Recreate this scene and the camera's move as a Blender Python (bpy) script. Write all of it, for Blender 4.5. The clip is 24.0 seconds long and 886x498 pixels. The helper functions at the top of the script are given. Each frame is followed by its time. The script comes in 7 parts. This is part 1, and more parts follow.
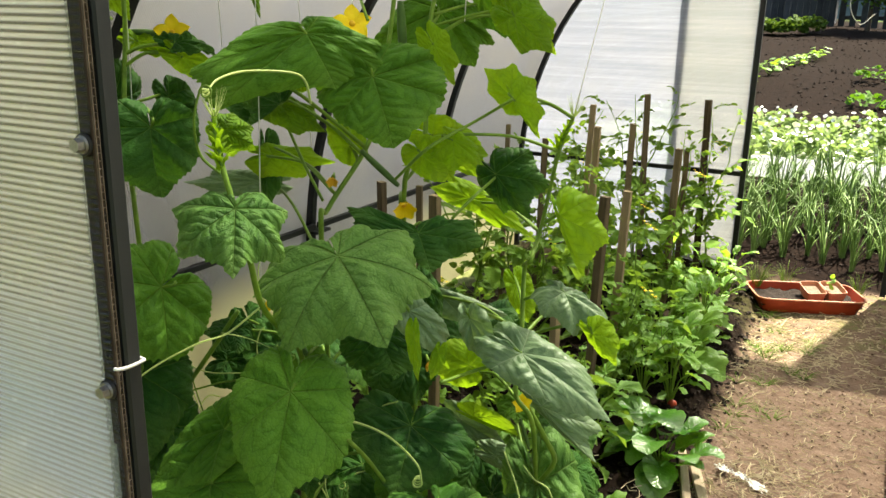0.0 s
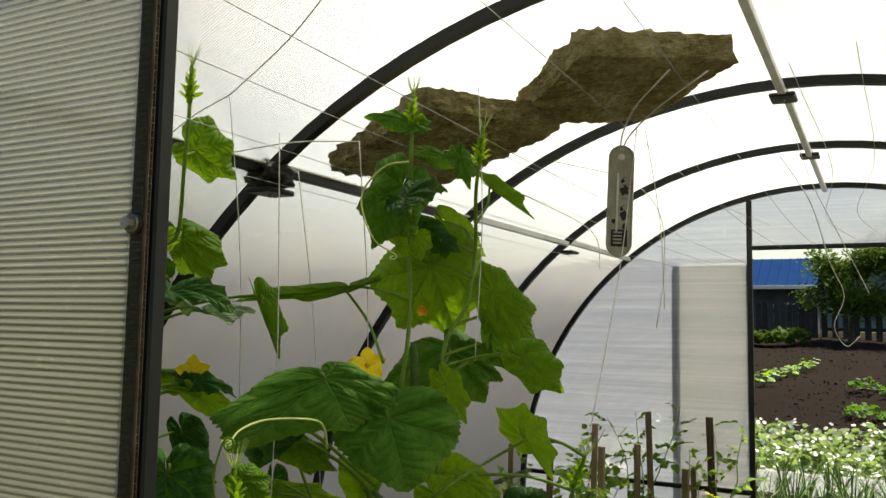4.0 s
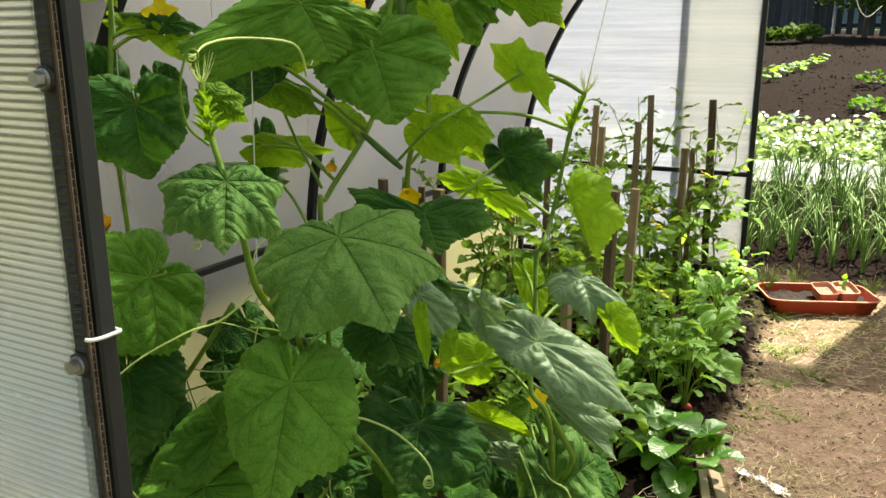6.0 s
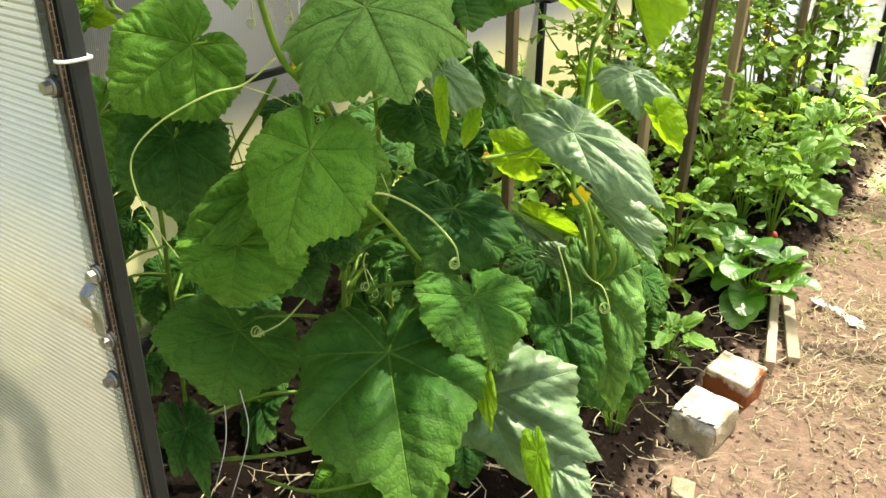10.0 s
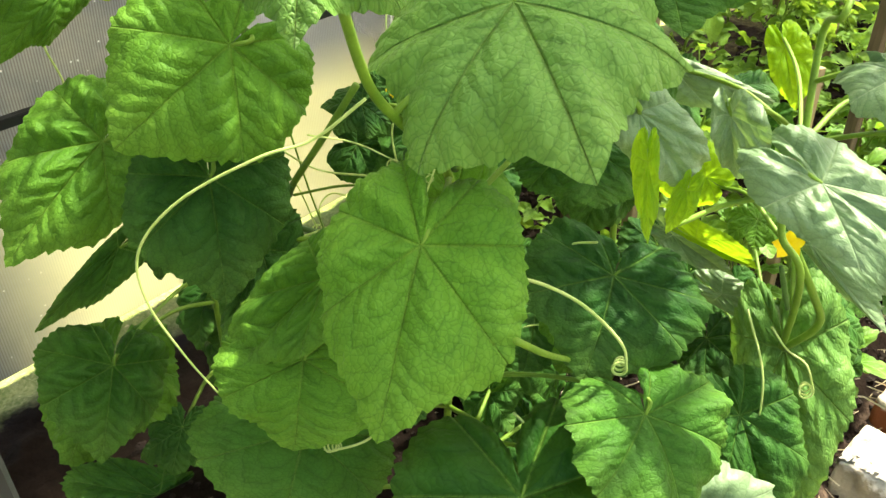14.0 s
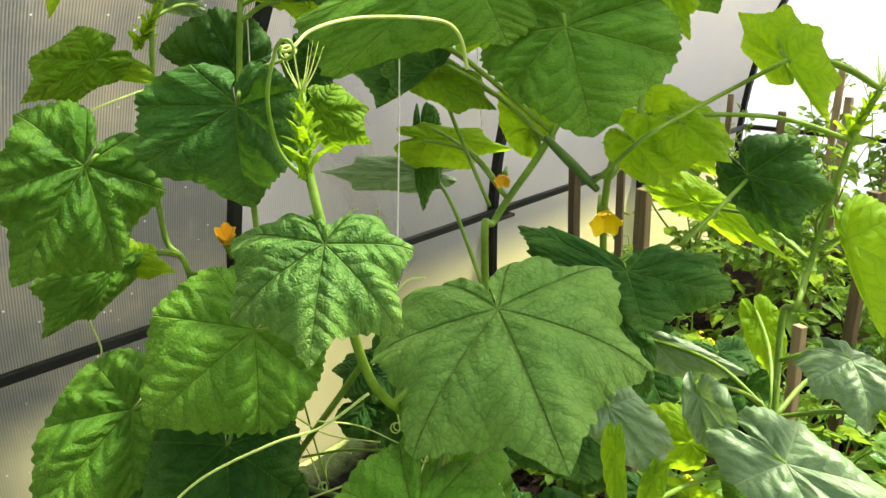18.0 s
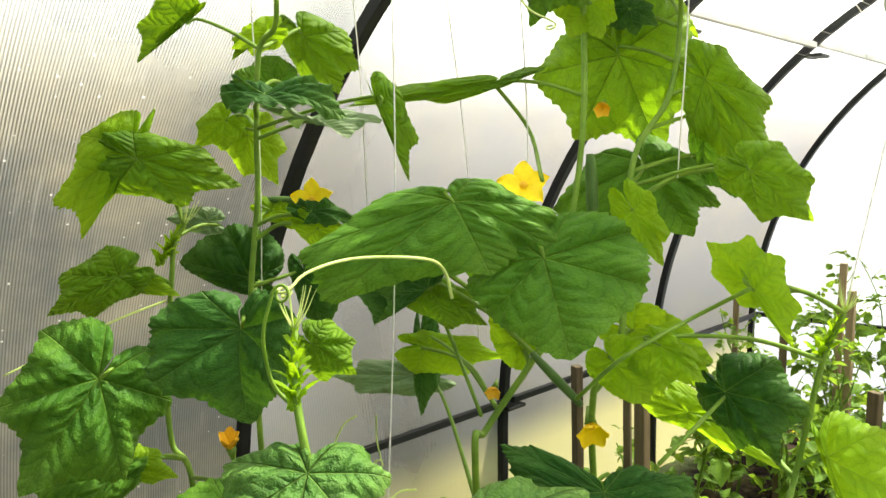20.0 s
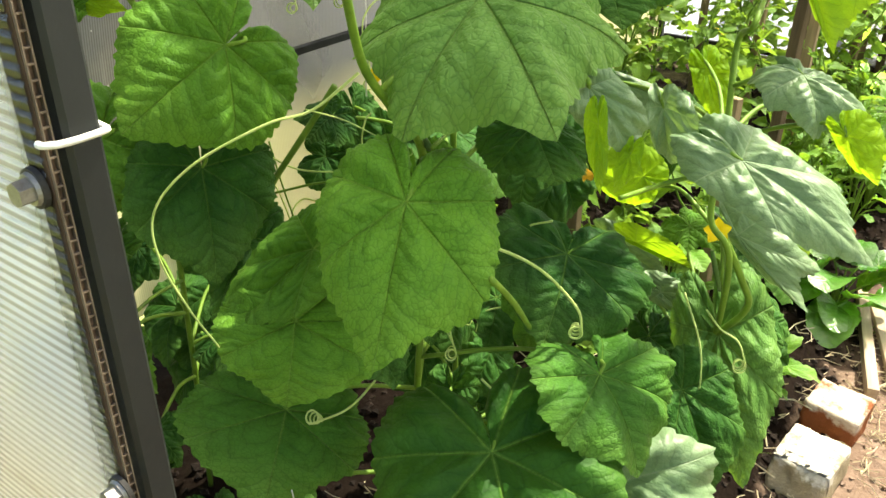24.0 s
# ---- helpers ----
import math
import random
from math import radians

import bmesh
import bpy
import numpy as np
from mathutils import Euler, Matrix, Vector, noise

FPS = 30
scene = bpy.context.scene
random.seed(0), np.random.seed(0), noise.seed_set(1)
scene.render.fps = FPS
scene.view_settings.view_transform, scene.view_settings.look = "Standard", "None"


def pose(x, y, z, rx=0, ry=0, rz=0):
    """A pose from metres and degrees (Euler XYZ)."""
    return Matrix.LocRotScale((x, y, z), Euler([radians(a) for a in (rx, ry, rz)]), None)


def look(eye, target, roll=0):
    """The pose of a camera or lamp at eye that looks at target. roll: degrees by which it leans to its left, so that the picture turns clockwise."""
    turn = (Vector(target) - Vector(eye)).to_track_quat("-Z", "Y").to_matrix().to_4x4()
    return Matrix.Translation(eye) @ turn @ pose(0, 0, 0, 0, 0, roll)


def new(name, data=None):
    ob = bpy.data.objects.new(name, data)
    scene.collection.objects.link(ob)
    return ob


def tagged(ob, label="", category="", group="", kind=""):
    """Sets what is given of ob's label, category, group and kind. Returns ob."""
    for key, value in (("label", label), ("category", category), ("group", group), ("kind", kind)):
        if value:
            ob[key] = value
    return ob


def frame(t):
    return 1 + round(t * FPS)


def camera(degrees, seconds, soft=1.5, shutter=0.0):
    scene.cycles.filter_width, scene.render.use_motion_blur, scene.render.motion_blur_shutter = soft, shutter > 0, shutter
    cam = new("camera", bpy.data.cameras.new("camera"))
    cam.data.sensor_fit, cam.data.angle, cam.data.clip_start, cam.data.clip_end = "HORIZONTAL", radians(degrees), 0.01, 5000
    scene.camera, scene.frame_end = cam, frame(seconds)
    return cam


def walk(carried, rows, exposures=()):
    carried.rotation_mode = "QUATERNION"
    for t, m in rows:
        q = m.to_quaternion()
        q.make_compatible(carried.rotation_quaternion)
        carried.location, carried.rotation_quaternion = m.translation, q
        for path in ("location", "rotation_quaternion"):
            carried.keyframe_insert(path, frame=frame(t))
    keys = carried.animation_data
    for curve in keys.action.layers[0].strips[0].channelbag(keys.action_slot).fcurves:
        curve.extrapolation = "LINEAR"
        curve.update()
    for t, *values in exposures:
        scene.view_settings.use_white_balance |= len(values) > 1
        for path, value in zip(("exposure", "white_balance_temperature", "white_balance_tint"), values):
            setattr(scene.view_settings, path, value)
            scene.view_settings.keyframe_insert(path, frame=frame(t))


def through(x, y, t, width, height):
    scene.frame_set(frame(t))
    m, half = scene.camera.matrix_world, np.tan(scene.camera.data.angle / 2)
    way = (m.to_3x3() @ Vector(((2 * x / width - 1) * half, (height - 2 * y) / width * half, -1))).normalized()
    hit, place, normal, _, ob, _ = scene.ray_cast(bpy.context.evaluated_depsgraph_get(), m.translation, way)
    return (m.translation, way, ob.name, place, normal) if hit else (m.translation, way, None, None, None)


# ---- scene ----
cam = camera(56.2, 24.0)
PATH = [
    (0, (0.236, 0.095, 1.312), (-0.657, 1.799, 0.765), 1.1),
    (0.5, (0.25, 0.112, 1.334), (-0.688, 1.809, 0.847), 1.2),
    (1, (0.246, 0.112, 1.354), (-0.735, 1.83, 1.057), 0.9),
    (1.5, (0.245, 0.091, 1.374), (-0.755, 1.818, 1.243), 1.2),
    (2, (0.244, 0.08, 1.378), (-0.753, 1.814, 1.338), 1.3),
    (2.5, (0.236, 0.07, 1.372), (-0.733, 1.819, 1.433), 0.8),
    (4.5, (0.205, 0.064, 1.356), (-0.71, 1.834, 1.533), 1.4),
    (5, (0.18, 0.082, 1.316), (-0.719, 1.868, 1.257), 0.9),
    (5.5, (0.172, 0.119, 1.274), (-0.712, 1.89, 0.99), 0.2),
    (6, (0.2, 0.145, 1.245), (-0.701, 1.857, 0.74), -0.1),
    (6.5, (0.234, 0.152, 1.225), (-0.719, 1.801, 0.615), -0.4),
    (7, (0.255, 0.144, 1.215), (-0.758, 1.731, 0.54), -0.4),
    (7.5, (0.287, 0.143, 1.201), (-0.759, 1.699, 0.506), -0.3),
    (8, (0.306, 0.154, 1.183), (-0.722, 1.674, 0.388), 0.1),
    (8.5, (0.312, 0.16, 1.182), (-0.704, 1.651, 0.32), 0.4),
    (9, (0.324, 0.17, 1.184), (-0.689, 1.647, 0.293), 0.8),
    (9.5, (0.324, 0.185, 1.187), (-0.696, 1.653, 0.288), 0.8),
    (10, (0.304, 0.192, 1.191), (-0.753, 1.634, 0.294), 0.4),
    (10.5, (0.191, 0.254, 1.176), (-0.855, 1.701, 0.275), 0.6),
    (12.5, (-0.033, 0.475, 1.165), (-1.011, 1.823, 0.058), 0.0),
    (13, (-0.024, 0.474, 1.163), (-1.042, 1.747, 0.004), -0.9),
    (13.5, (-0.022, 0.472, 1.166), (-1.061, 1.717, -0.004), -1.3),
    (14, (-0.025, 0.471, 1.184), (-1.114, 1.734, 0.08), -1.2),
    (14.5, (-0.026, 0.472, 1.195), (-1.151, 1.793, 0.202), -0.9),
    (15, (-0.036, 0.465, 1.179), (-1.103, 1.785, 0.122), -0.3),
    (15.5, (-0.028, 0.463, 1.193), (-1.066, 1.786, 0.111), -0.1),
    (16, (-0.019, 0.458, 1.203), (-1.077, 1.796, 0.158), -0.4),
    (16.5, (-0.013, 0.455, 1.208), (-1.086, 1.81, 0.202), -0.6),
    (17, (0.004, 0.454, 1.235), (-1.129, 1.86, 0.374), -1.0),
    (17.5, (0.012, 0.45, 1.249), (-1.185, 1.87, 0.508), -1.2),
    (18, (0.024, 0.439, 1.267), (-1.234, 1.864, 0.647), -0.8),
    (18.5, (0.047, 0.424, 1.291), (-1.25, 1.862, 0.791), -0.5),
    (20.5, (0.082, 0.43, 1.322), (-1.272, 1.891, 1.143), -0.7),
    (21, (0.074, 0.452, 1.277), (-1.27, 1.882, 0.891), -1.2),
    (21.5, (0.072, 0.459, 1.241), (-1.228, 1.848, 0.623), -1.7),
    (22, (0.079, 0.457, 1.224), (-1.188, 1.808, 0.468), -1.6),
    (22.5, (0.076, 0.455, 1.21), (-1.152, 1.769, 0.335), -2.4),
    (23, (0.077, 0.443, 1.191), (-1.121, 1.733, 0.243), -2.5),
    (23.5, (0.07, 0.418, 1.177), (-1.095, 1.722, 0.207), -1.6),
    (24, (0.023, 0.356, 1.158), (-0.998, 1.774, 0.185), 0.3),
]
walk(cam, [(t, look(eye, target, roll)) for t, eye, target, roll in PATH], [(0.0, 2.38, 7400, 5), (2.0, 1.64, 7400, 5), (4.4, 1.36, 7400, 5), (5.0, 1.74, 7400, 5), (6.0, 2.32, 7400, 5), (7.0, 2.76, 7400, 5), (10.0, 3.00, 7400, 5), (14.0, 3.52, 7400, 5), (17.0, 3.18, 7400, 5), (20.5, 3.02, 7400, 5), (24.0, 3.20, 7400, 5)])


# ---- world, sun ----
def sun_and_sky():
    world = bpy.data.worlds.new("sky")
    scene.world = world
    world.use_nodes = True
    nt = world.node_tree
    nt.nodes.clear()
    sky = nt.nodes.new("ShaderNodeTexSky")
    sky.sky_type, sky.sun_disc = "NISHITA", False
    sky.sun_elevation, sky.sun_rotation = radians(SUN_UP), radians(SUN_TURN)
    sky.air_density, sky.dust_density = 1.0, 2.0
    bg = nt.nodes.new("ShaderNodeBackground")
    bg.inputs["Strength"].default_value = SKY
    out = nt.nodes.new("ShaderNodeOutputWorld")
    nt.links.new(sky.outputs[0], bg.inputs["Color"])
    nt.links.new(bg.outputs[0], out.inputs["Surface"])
    lamp = bpy.data.lights.new("sun", "SUN")
    lamp.energy, lamp.angle, lamp.color = SUN, radians(SUN_SOFT), (1.0, 0.95, 0.86)
    ob = new("sun", lamp)
    a, e = radians(SUN_TURN), radians(SUN_UP)
    toward = Vector((math.sin(a) * math.cos(e), math.cos(a) * math.cos(e), math.sin(e)))
    ob.matrix_world = look(toward * 30, (0, 0, 0))


# compass: 0 is along +y (down the greenhouse), 90 is +x
SUN_UP, SUN_TURN, SUN, SUN_SOFT, SKY = 57.0, 15.0, 5.0, 1.0, 0.060
sun_and_sky()


# ---- materials ----
def nodes_of(name):
    m = bpy.data.materials.new(name)
    m.use_nodes = True
    nt = m.node_tree
    nt.nodes.clear()
    return m, nt, nt.nodes.new("ShaderNodeOutputMaterial")


class Net:
    """Short hand for building node trees."""

    def __init__(self, nt):
        self.nt = nt

    def put(self, node, inp, value):
        socket = node.inputs[inp]
        if hasattr(value, "is_output"):
            self.nt.links.new(value, socket)
        else:
            socket.default_value = value

    def math(self, op, a, b=0.0, c=None):
        n = self.nt.nodes.new("ShaderNodeMath")
        n.operation = op
        self.put(n, 0, a)
        self.put(n, 1, b)
        if c is not None:
            self.put(n, 2, c)
        return n.outputs[0]

    def coord(self, kind="Object"):
        return self.nt.nodes.new("ShaderNodeTexCoord").outputs[kind]

    def rand(self):
        return self.nt.nodes.new("ShaderNodeObjectInfo").outputs["Random"]

    def island(self):
        return self.nt.nodes.new("ShaderNodeNewGeometry").outputs["Random Per Island"]

    def scaled(self, vec, s):
        n = self.nt.nodes.new("ShaderNodeMapping")
        n.inputs["Scale"].default_value = s
        self.nt.links.new(vec, n.inputs["Vector"])
        return n.outputs[0]

    def noise(self, vec, scale, detail=4.0, rough=0.55, out="Fac"):
        n = self.nt.nodes.new("ShaderNodeTexNoise")
        self.nt.links.new(vec, n.inputs["Vector"])
        n.inputs["Scale"].default_value, n.inputs["Detail"].default_value, n.inputs["Roughness"].default_value = scale, detail, rough
        return n.outputs[out]

    def voronoi(self, vec, scale, feature="F1", out="Distance"):
        n = self.nt.nodes.new("ShaderNodeTexVoronoi")
        n.feature = feature
        self.nt.links.new(vec, n.inputs["Vector"])
        n.inputs["Scale"].default_value = scale
        return n.outputs[out]

    def ramp(self, fac, stops):
        n = self.nt.nodes.new("ShaderNodeValToRGB")
        self.put(n, 0, fac)
        el = n.color_ramp.elements
        while len(el) < len(stops):
            el.new(0.5)
        for e, (p, c) in zip(el, stops):
            e.position, e.color = p, (*c, 1) if len(c) == 3 else c
        return n.outputs[0]

    def span(self, x, a, b, c=0.0, d=1.0):
        n = self.nt.nodes.new("ShaderNodeMapRange")
        self.put(n, 0, x)
        for i, v in enumerate((a, b, c, d)):
            n.inputs[i + 1].default_value = v
        return n.outputs[0]

    def mix(self, fac, a, b, mode="MIX"):
        n = self.nt.nodes.new("ShaderNodeMix")
        n.data_type, n.blend_type = "RGBA", mode
        self.put(n, 0, fac)
        self.put(n, 6, a if hasattr(a, "is_output") or len(a) == 4 else (*a, 1))
        self.put(n, 7, b if hasattr(b, "is_output") or len(b) == 4 else (*b, 1))
        return n.outputs[2]

    def bump(self, height, strength=0.3, distance=0.01, normal=None):
        n = self.nt.nodes.new("ShaderNodeBump")
        n.inputs["Strength"].default_value, n.inputs["Distance"].default_value = strength, distance
        self.nt.links.new(height, n.inputs["Height"])
        if normal is not None:
            self.nt.links.new(normal, n.inputs["Normal"])
        return n.outputs[0]

    def shader(self, kind, **values):
        n = self.nt.nodes.new("ShaderNode" + kind)
        for key, v in values.items():
            key = key.replace("_", " ")
            if not hasattr(v, "is_output") and isinstance(v, tuple) and len(v) == 3:
                v = (*v, 1)
            self.put(n, key, v)
        return n.outputs[0]

    def blend(self, fac, a, b):
        n = self.nt.nodes.new("ShaderNodeMixShader")
        self.put(n, 0, fac)
        self.nt.links.new(a, n.inputs[1])
        self.nt.links.new(b, n.inputs[2])
        return n.outputs[0]

    def xyz(self, vec):
        n = self.nt.nodes.new("ShaderNodeSeparateXYZ")
        self.nt.links.new(vec, n.inputs[0])
        return n.outputs


def finish(nt, out, shader):
    nt.links.new(shader, out.inputs["Surface"])


def plain(name, dark, light, rough=0.6, metal=0.0, scale=12.0, bump=0.15, fine=90.0, spec=0.25, vary=0.0, stretch=(1, 1, 1)):
    """A surface with colour variation at two scales, grain and slight relief."""
    m, nt, out = nodes_of(name)
    n = Net(nt)
    co = n.scaled(n.coord(), stretch)
    big, small = n.noise(co, scale), n.noise(co, fine, 6.0, 0.65)
    f = n.math("ADD", n.math("MULTIPLY", big, 0.65), n.math("MULTIPLY", small, 0.35))
    if vary:
        f = n.math("ADD", f, n.math("MULTIPLY", n.math("SUBTRACT", n.rand(), 0.5), vary))
    col = n.ramp(f, [(0.3, dark), (0.7, light)])
    finish(nt, out, n.shader("BsdfPrincipled", Base_Color=col, Roughness=n.span(small, 0.3, 0.7, rough - 0.08, min(1, rough + 0.1)), Metallic=metal,
                             Specular_IOR_Level=spec, Normal=n.bump(f, bump, 0.004)))
    return m


def polycarbonate(name, ribs, axis, clear=0.42, tint=(0.93, 0.94, 0.93), dirt=0.25, period=0.0057, grime=0.15, front=0.25, soiled=None, broad=0.24, dew=0.0, low=False, streak=0.0):
    """Twin-wall polycarbonate: fine parallel ribs, partly clear, partly milky, dusty and scratched."""
    m, nt, out = nodes_of(name)
    n = Net(nt)
    co = n.coord(ribs)
    x = n.xyz(co)[axis]
    wave = n.math("PINGPONG", x, period * 0.5)
    line = n.span(wave, period * broad * 0.45, period * broad, 1.0, 0.0)
    dust = n.noise(co, 3.0, 6.0, 0.62)
    specks = n.span(n.noise(co, 45.0, 3.0, 0.6), 0.62, 0.75)
    col = n.mix(n.math("MULTIPLY", n.span(dust, 0.42, 0.75), dirt), tint, (0.55, 0.52, 0.44))
    if soiled is not None:
        # a bluish sky reflection painted as a belt at waist height, cream dust below it and above it; fainter ribs low
        # down
        level = n.math("ADD", n.xyz(co)[2], n.math("MULTIPLY", n.math("SUBTRACT", dust, 0.5), 0.25))
        high = n.span(level, 0.86, 1.14)
        col = n.mix(n.span(n.math("ABSOLUTE", n.math("SUBTRACT", level, 0.97)), 0.03, 0.15), (0.60, 0.67, 0.76), n.mix(high, (0.78, 0.745, 0.67), col))
        grime = n.math("MULTIPLY", n.span(high, 0.0, 1.0, 0.62, 1.0), grime)
    col = n.mix(n.math("MULTIPLY", line, grime), col, (0.10, 0.085, 0.06))
    if soiled is not None:
        # brown dirt that has crept into the cells along the cut edge
        brim = n.span(n.math("ADD", n.xyz(co)[0], n.math("MULTIPLY", n.math("SUBTRACT", n.noise(co, 160.0), 0.5), 0.004)), soiled - 0.001, soiled + 0.001)
        col = n.mix(n.math("MULTIPLY", brim, n.span(line, 0.0, 1.0, 0.93, 0.80)), col, (0.035, 0.022, 0.014))
        # rust that has run from the hinge along the ribs
        px, _, pz = n.xyz(co)
        along = n.span(px, soiled - 0.030, soiled + 0.006, 0.0, 1.0)
        off = n.math("ABSOLUTE", n.math("SUBTRACT", pz, n.math("ADD", 0.805, n.math("MULTIPLY", n.noise(co, 40.0), 0.03))))
        rust = n.math("MULTIPLY", along, n.span(off, 0.003, 0.010, 1.0, 0.0))
        tail = n.math("MULTIPLY", n.span(px, soiled - 0.16, soiled - 0.02, 0.0, 0.35), n.span(off, 0.002, 0.008, 1.0, 0.0))
        col = n.mix(tail, col, (0.22, 0.15, 0.08))
        col = n.mix(n.math("MULTIPLY", rust, 0.9), col, (0.42, 0.18, 0.035))
    if streak:
        lane = n.noise(n.scaled(co, (0.35, 1.0, 22.0)), 2.4, 5.0, 0.65)
        col = n.mix(n.math("MULTIPLY", n.span(lane, 0.42, 0.66), streak), col, (0.86, 0.86, 0.90))
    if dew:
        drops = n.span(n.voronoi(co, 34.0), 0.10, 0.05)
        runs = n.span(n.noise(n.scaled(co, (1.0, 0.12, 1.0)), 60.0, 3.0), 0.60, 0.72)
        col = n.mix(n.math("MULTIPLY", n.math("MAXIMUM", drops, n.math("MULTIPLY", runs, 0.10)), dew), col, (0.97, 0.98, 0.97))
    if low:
        # the sunlit crown is painted paler than the wall, and is clearer too
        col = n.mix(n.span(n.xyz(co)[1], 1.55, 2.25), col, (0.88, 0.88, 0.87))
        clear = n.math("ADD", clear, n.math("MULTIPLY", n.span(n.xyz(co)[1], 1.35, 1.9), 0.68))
        # cream glow of the sunlit grass outside, painted onto the slightly clearer foot
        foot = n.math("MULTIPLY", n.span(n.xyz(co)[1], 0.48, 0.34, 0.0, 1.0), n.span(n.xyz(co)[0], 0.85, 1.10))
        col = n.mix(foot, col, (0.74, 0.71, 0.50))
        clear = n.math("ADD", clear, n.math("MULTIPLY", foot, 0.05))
    milk = n.blend(front, n.shader("BsdfTranslucent", Color=col), n.shader("BsdfDiffuse", Color=col))
    open_ = n.math("SUBTRACT", clear, n.math("MULTIPLY", line, 0.3))
    open_ = n.math("SUBTRACT", open_, n.math("MULTIPLY", specks, 0.12))
    body = n.blend(open_, milk, n.shader("BsdfTransparent", Color=(0.96, 0.97, 0.97)))
    gloss = n.shader("BsdfGlossy", Color=(1, 1, 1), Roughness=0.22, Normal=n.bump(line, 0.4, 0.002))
    lw = nt.nodes.new("ShaderNodeFresnel")
    lw.inputs[0].default_value = 1.45
    finish(nt, out, n.blend(n.math("MULTIPLY", lw.outputs[0], 0.6), body, gloss))
    return m


LEAF_STEP = radians(50)


def leaf_material(name, deep, fresh, glow, through, rough=0.46, bump=0.50, blister=0.5, gloss=0.26, thin=0.30):
    """Leaf blade: palmate veins with side veins from the blade's own coordinates, blistered skin, light shining through."""
    m, nt, out = nodes_of(name)
    n = Net(nt)
    uv = n.coord("UV")
    x, y, _ = n.xyz(uv)
    r = n.math("SQRT", n.math("ADD", n.math("MULTIPLY", x, x), n.math("MULTIPLY", y, y)))
    th = n.math("ARCTAN2", x, y)
    # distance from the nearest main vein
    wrap = n.math("ABSOLUTE", n.math("WRAP", th, LEAF_STEP / 2, -LEAF_STEP / 2))
    s, d = n.math("MULTIPLY", r, n.math("COSINE", wrap)), n.math("MULTIPLY", r, n.math("SINE", wrap))
    width = n.math("MULTIPLY_ADD", r, -0.009, 0.014)
    main = n.math("SUBTRACT", 1.0, n.math("MINIMUM", n.math("DIVIDE", d, width), 1.0))
    wob = n.math("MULTIPLY", n.math("SUBTRACT", n.noise(uv, 5.0, 3.0), 0.5), 0.20)
    side_at = n.math("ADD", n.math("SUBTRACT", s, n.math("MULTIPLY", d, n.math("MULTIPLY_ADD", d, -1.4, 1.05))), wob)
    side = n.math("PINGPONG", side_at, 0.066)
    sidev = n.math("SUBTRACT", 1.0, n.math("MINIMUM", n.math("DIVIDE", side, 0.0085), 1.0))
    net = n.voronoi(uv, 27.0, "DISTANCE_TO_EDGE")
    netv = n.span(net, 0.0, 0.08, 1.0, 0.0)
    vein = n.math("MAXIMUM", main, n.math("MULTIPLY", sidev, 0.40))
    patch = n.noise(uv, 3.2, 3.0)
    grain = n.noise(uv, 60.0, 3.0)
    f = n.math("ADD", n.math("MULTIPLY", patch, 0.7), n.math("MULTIPLY", grain, 0.2))
    f = n.math("ADD", f, n.math("MULTIPLY", n.math("SUBTRACT", n.rand(), 0.5), 0.35))
    col = n.ramp(f, [(0.2, deep), (0.72, fresh)])
    edge = n.span(r, 0.42, 0.85, 0.0, 0.60)
    col = n.mix(n.math("MULTIPLY", edge, n.math("MULTIPLY_ADD", patch, 1.1, 0.1)), col, glow)
    spots = n.span(n.noise(uv, 19.0, 4.0, 0.7), 0.70, 0.76)
    col = n.mix(n.math("MULTIPLY", spots, 0.35), col, (0.33, 0.30, 0.12))
    col = n.mix(n.math("MULTIPLY", main, 0.55), col, glow)
    # Relief shading put into the colour: pale pillows, dark side-vein and net grooves.
    quilt = n.math("MULTIPLY", n.span(side, 0.008, 0.050), n.span(d, 0.01, 0.10))
    col = n.mix(n.math("MULTIPLY", quilt, 0.20), col, tuple(c * 1.2 for c in fresh))
    col = n.mix(n.math("MULTIPLY", sidev, 0.30), col, tuple(c * 0.5 for c in deep))
    col = n.mix(n.math("MULTIPLY", netv, 0.50), col, deep)
    pil = n.math("ADD", n.math("MULTIPLY", n.math("MINIMUM", side, 0.050), 7.0), n.math("MULTIPLY", n.math("MINIMUM", net, 0.25), blister * 0.6))
    pil = n.math("SUBTRACT", pil, n.math("MULTIPLY", main, 0.5))
    nrm = n.bump(pil, bump * 1.55, 0.0065)
    nrm = n.bump(grain, 0.07, 0.002, nrm)
    top = n.shader("BsdfPrincipled", Base_Color=col, Roughness=n.span(grain, 0.3, 0.7, rough - 0.06, rough + 0.14), Specular_IOR_Level=gloss, Normal=nrm)
    trans = n.shader("BsdfTranslucent", Color=n.mix(0.40, n.mix(n.math("MULTIPLY", vein, 0.60), through, deep), col), Normal=nrm)
    finish(nt, out, n.blend(thin, top, trans))
    return m


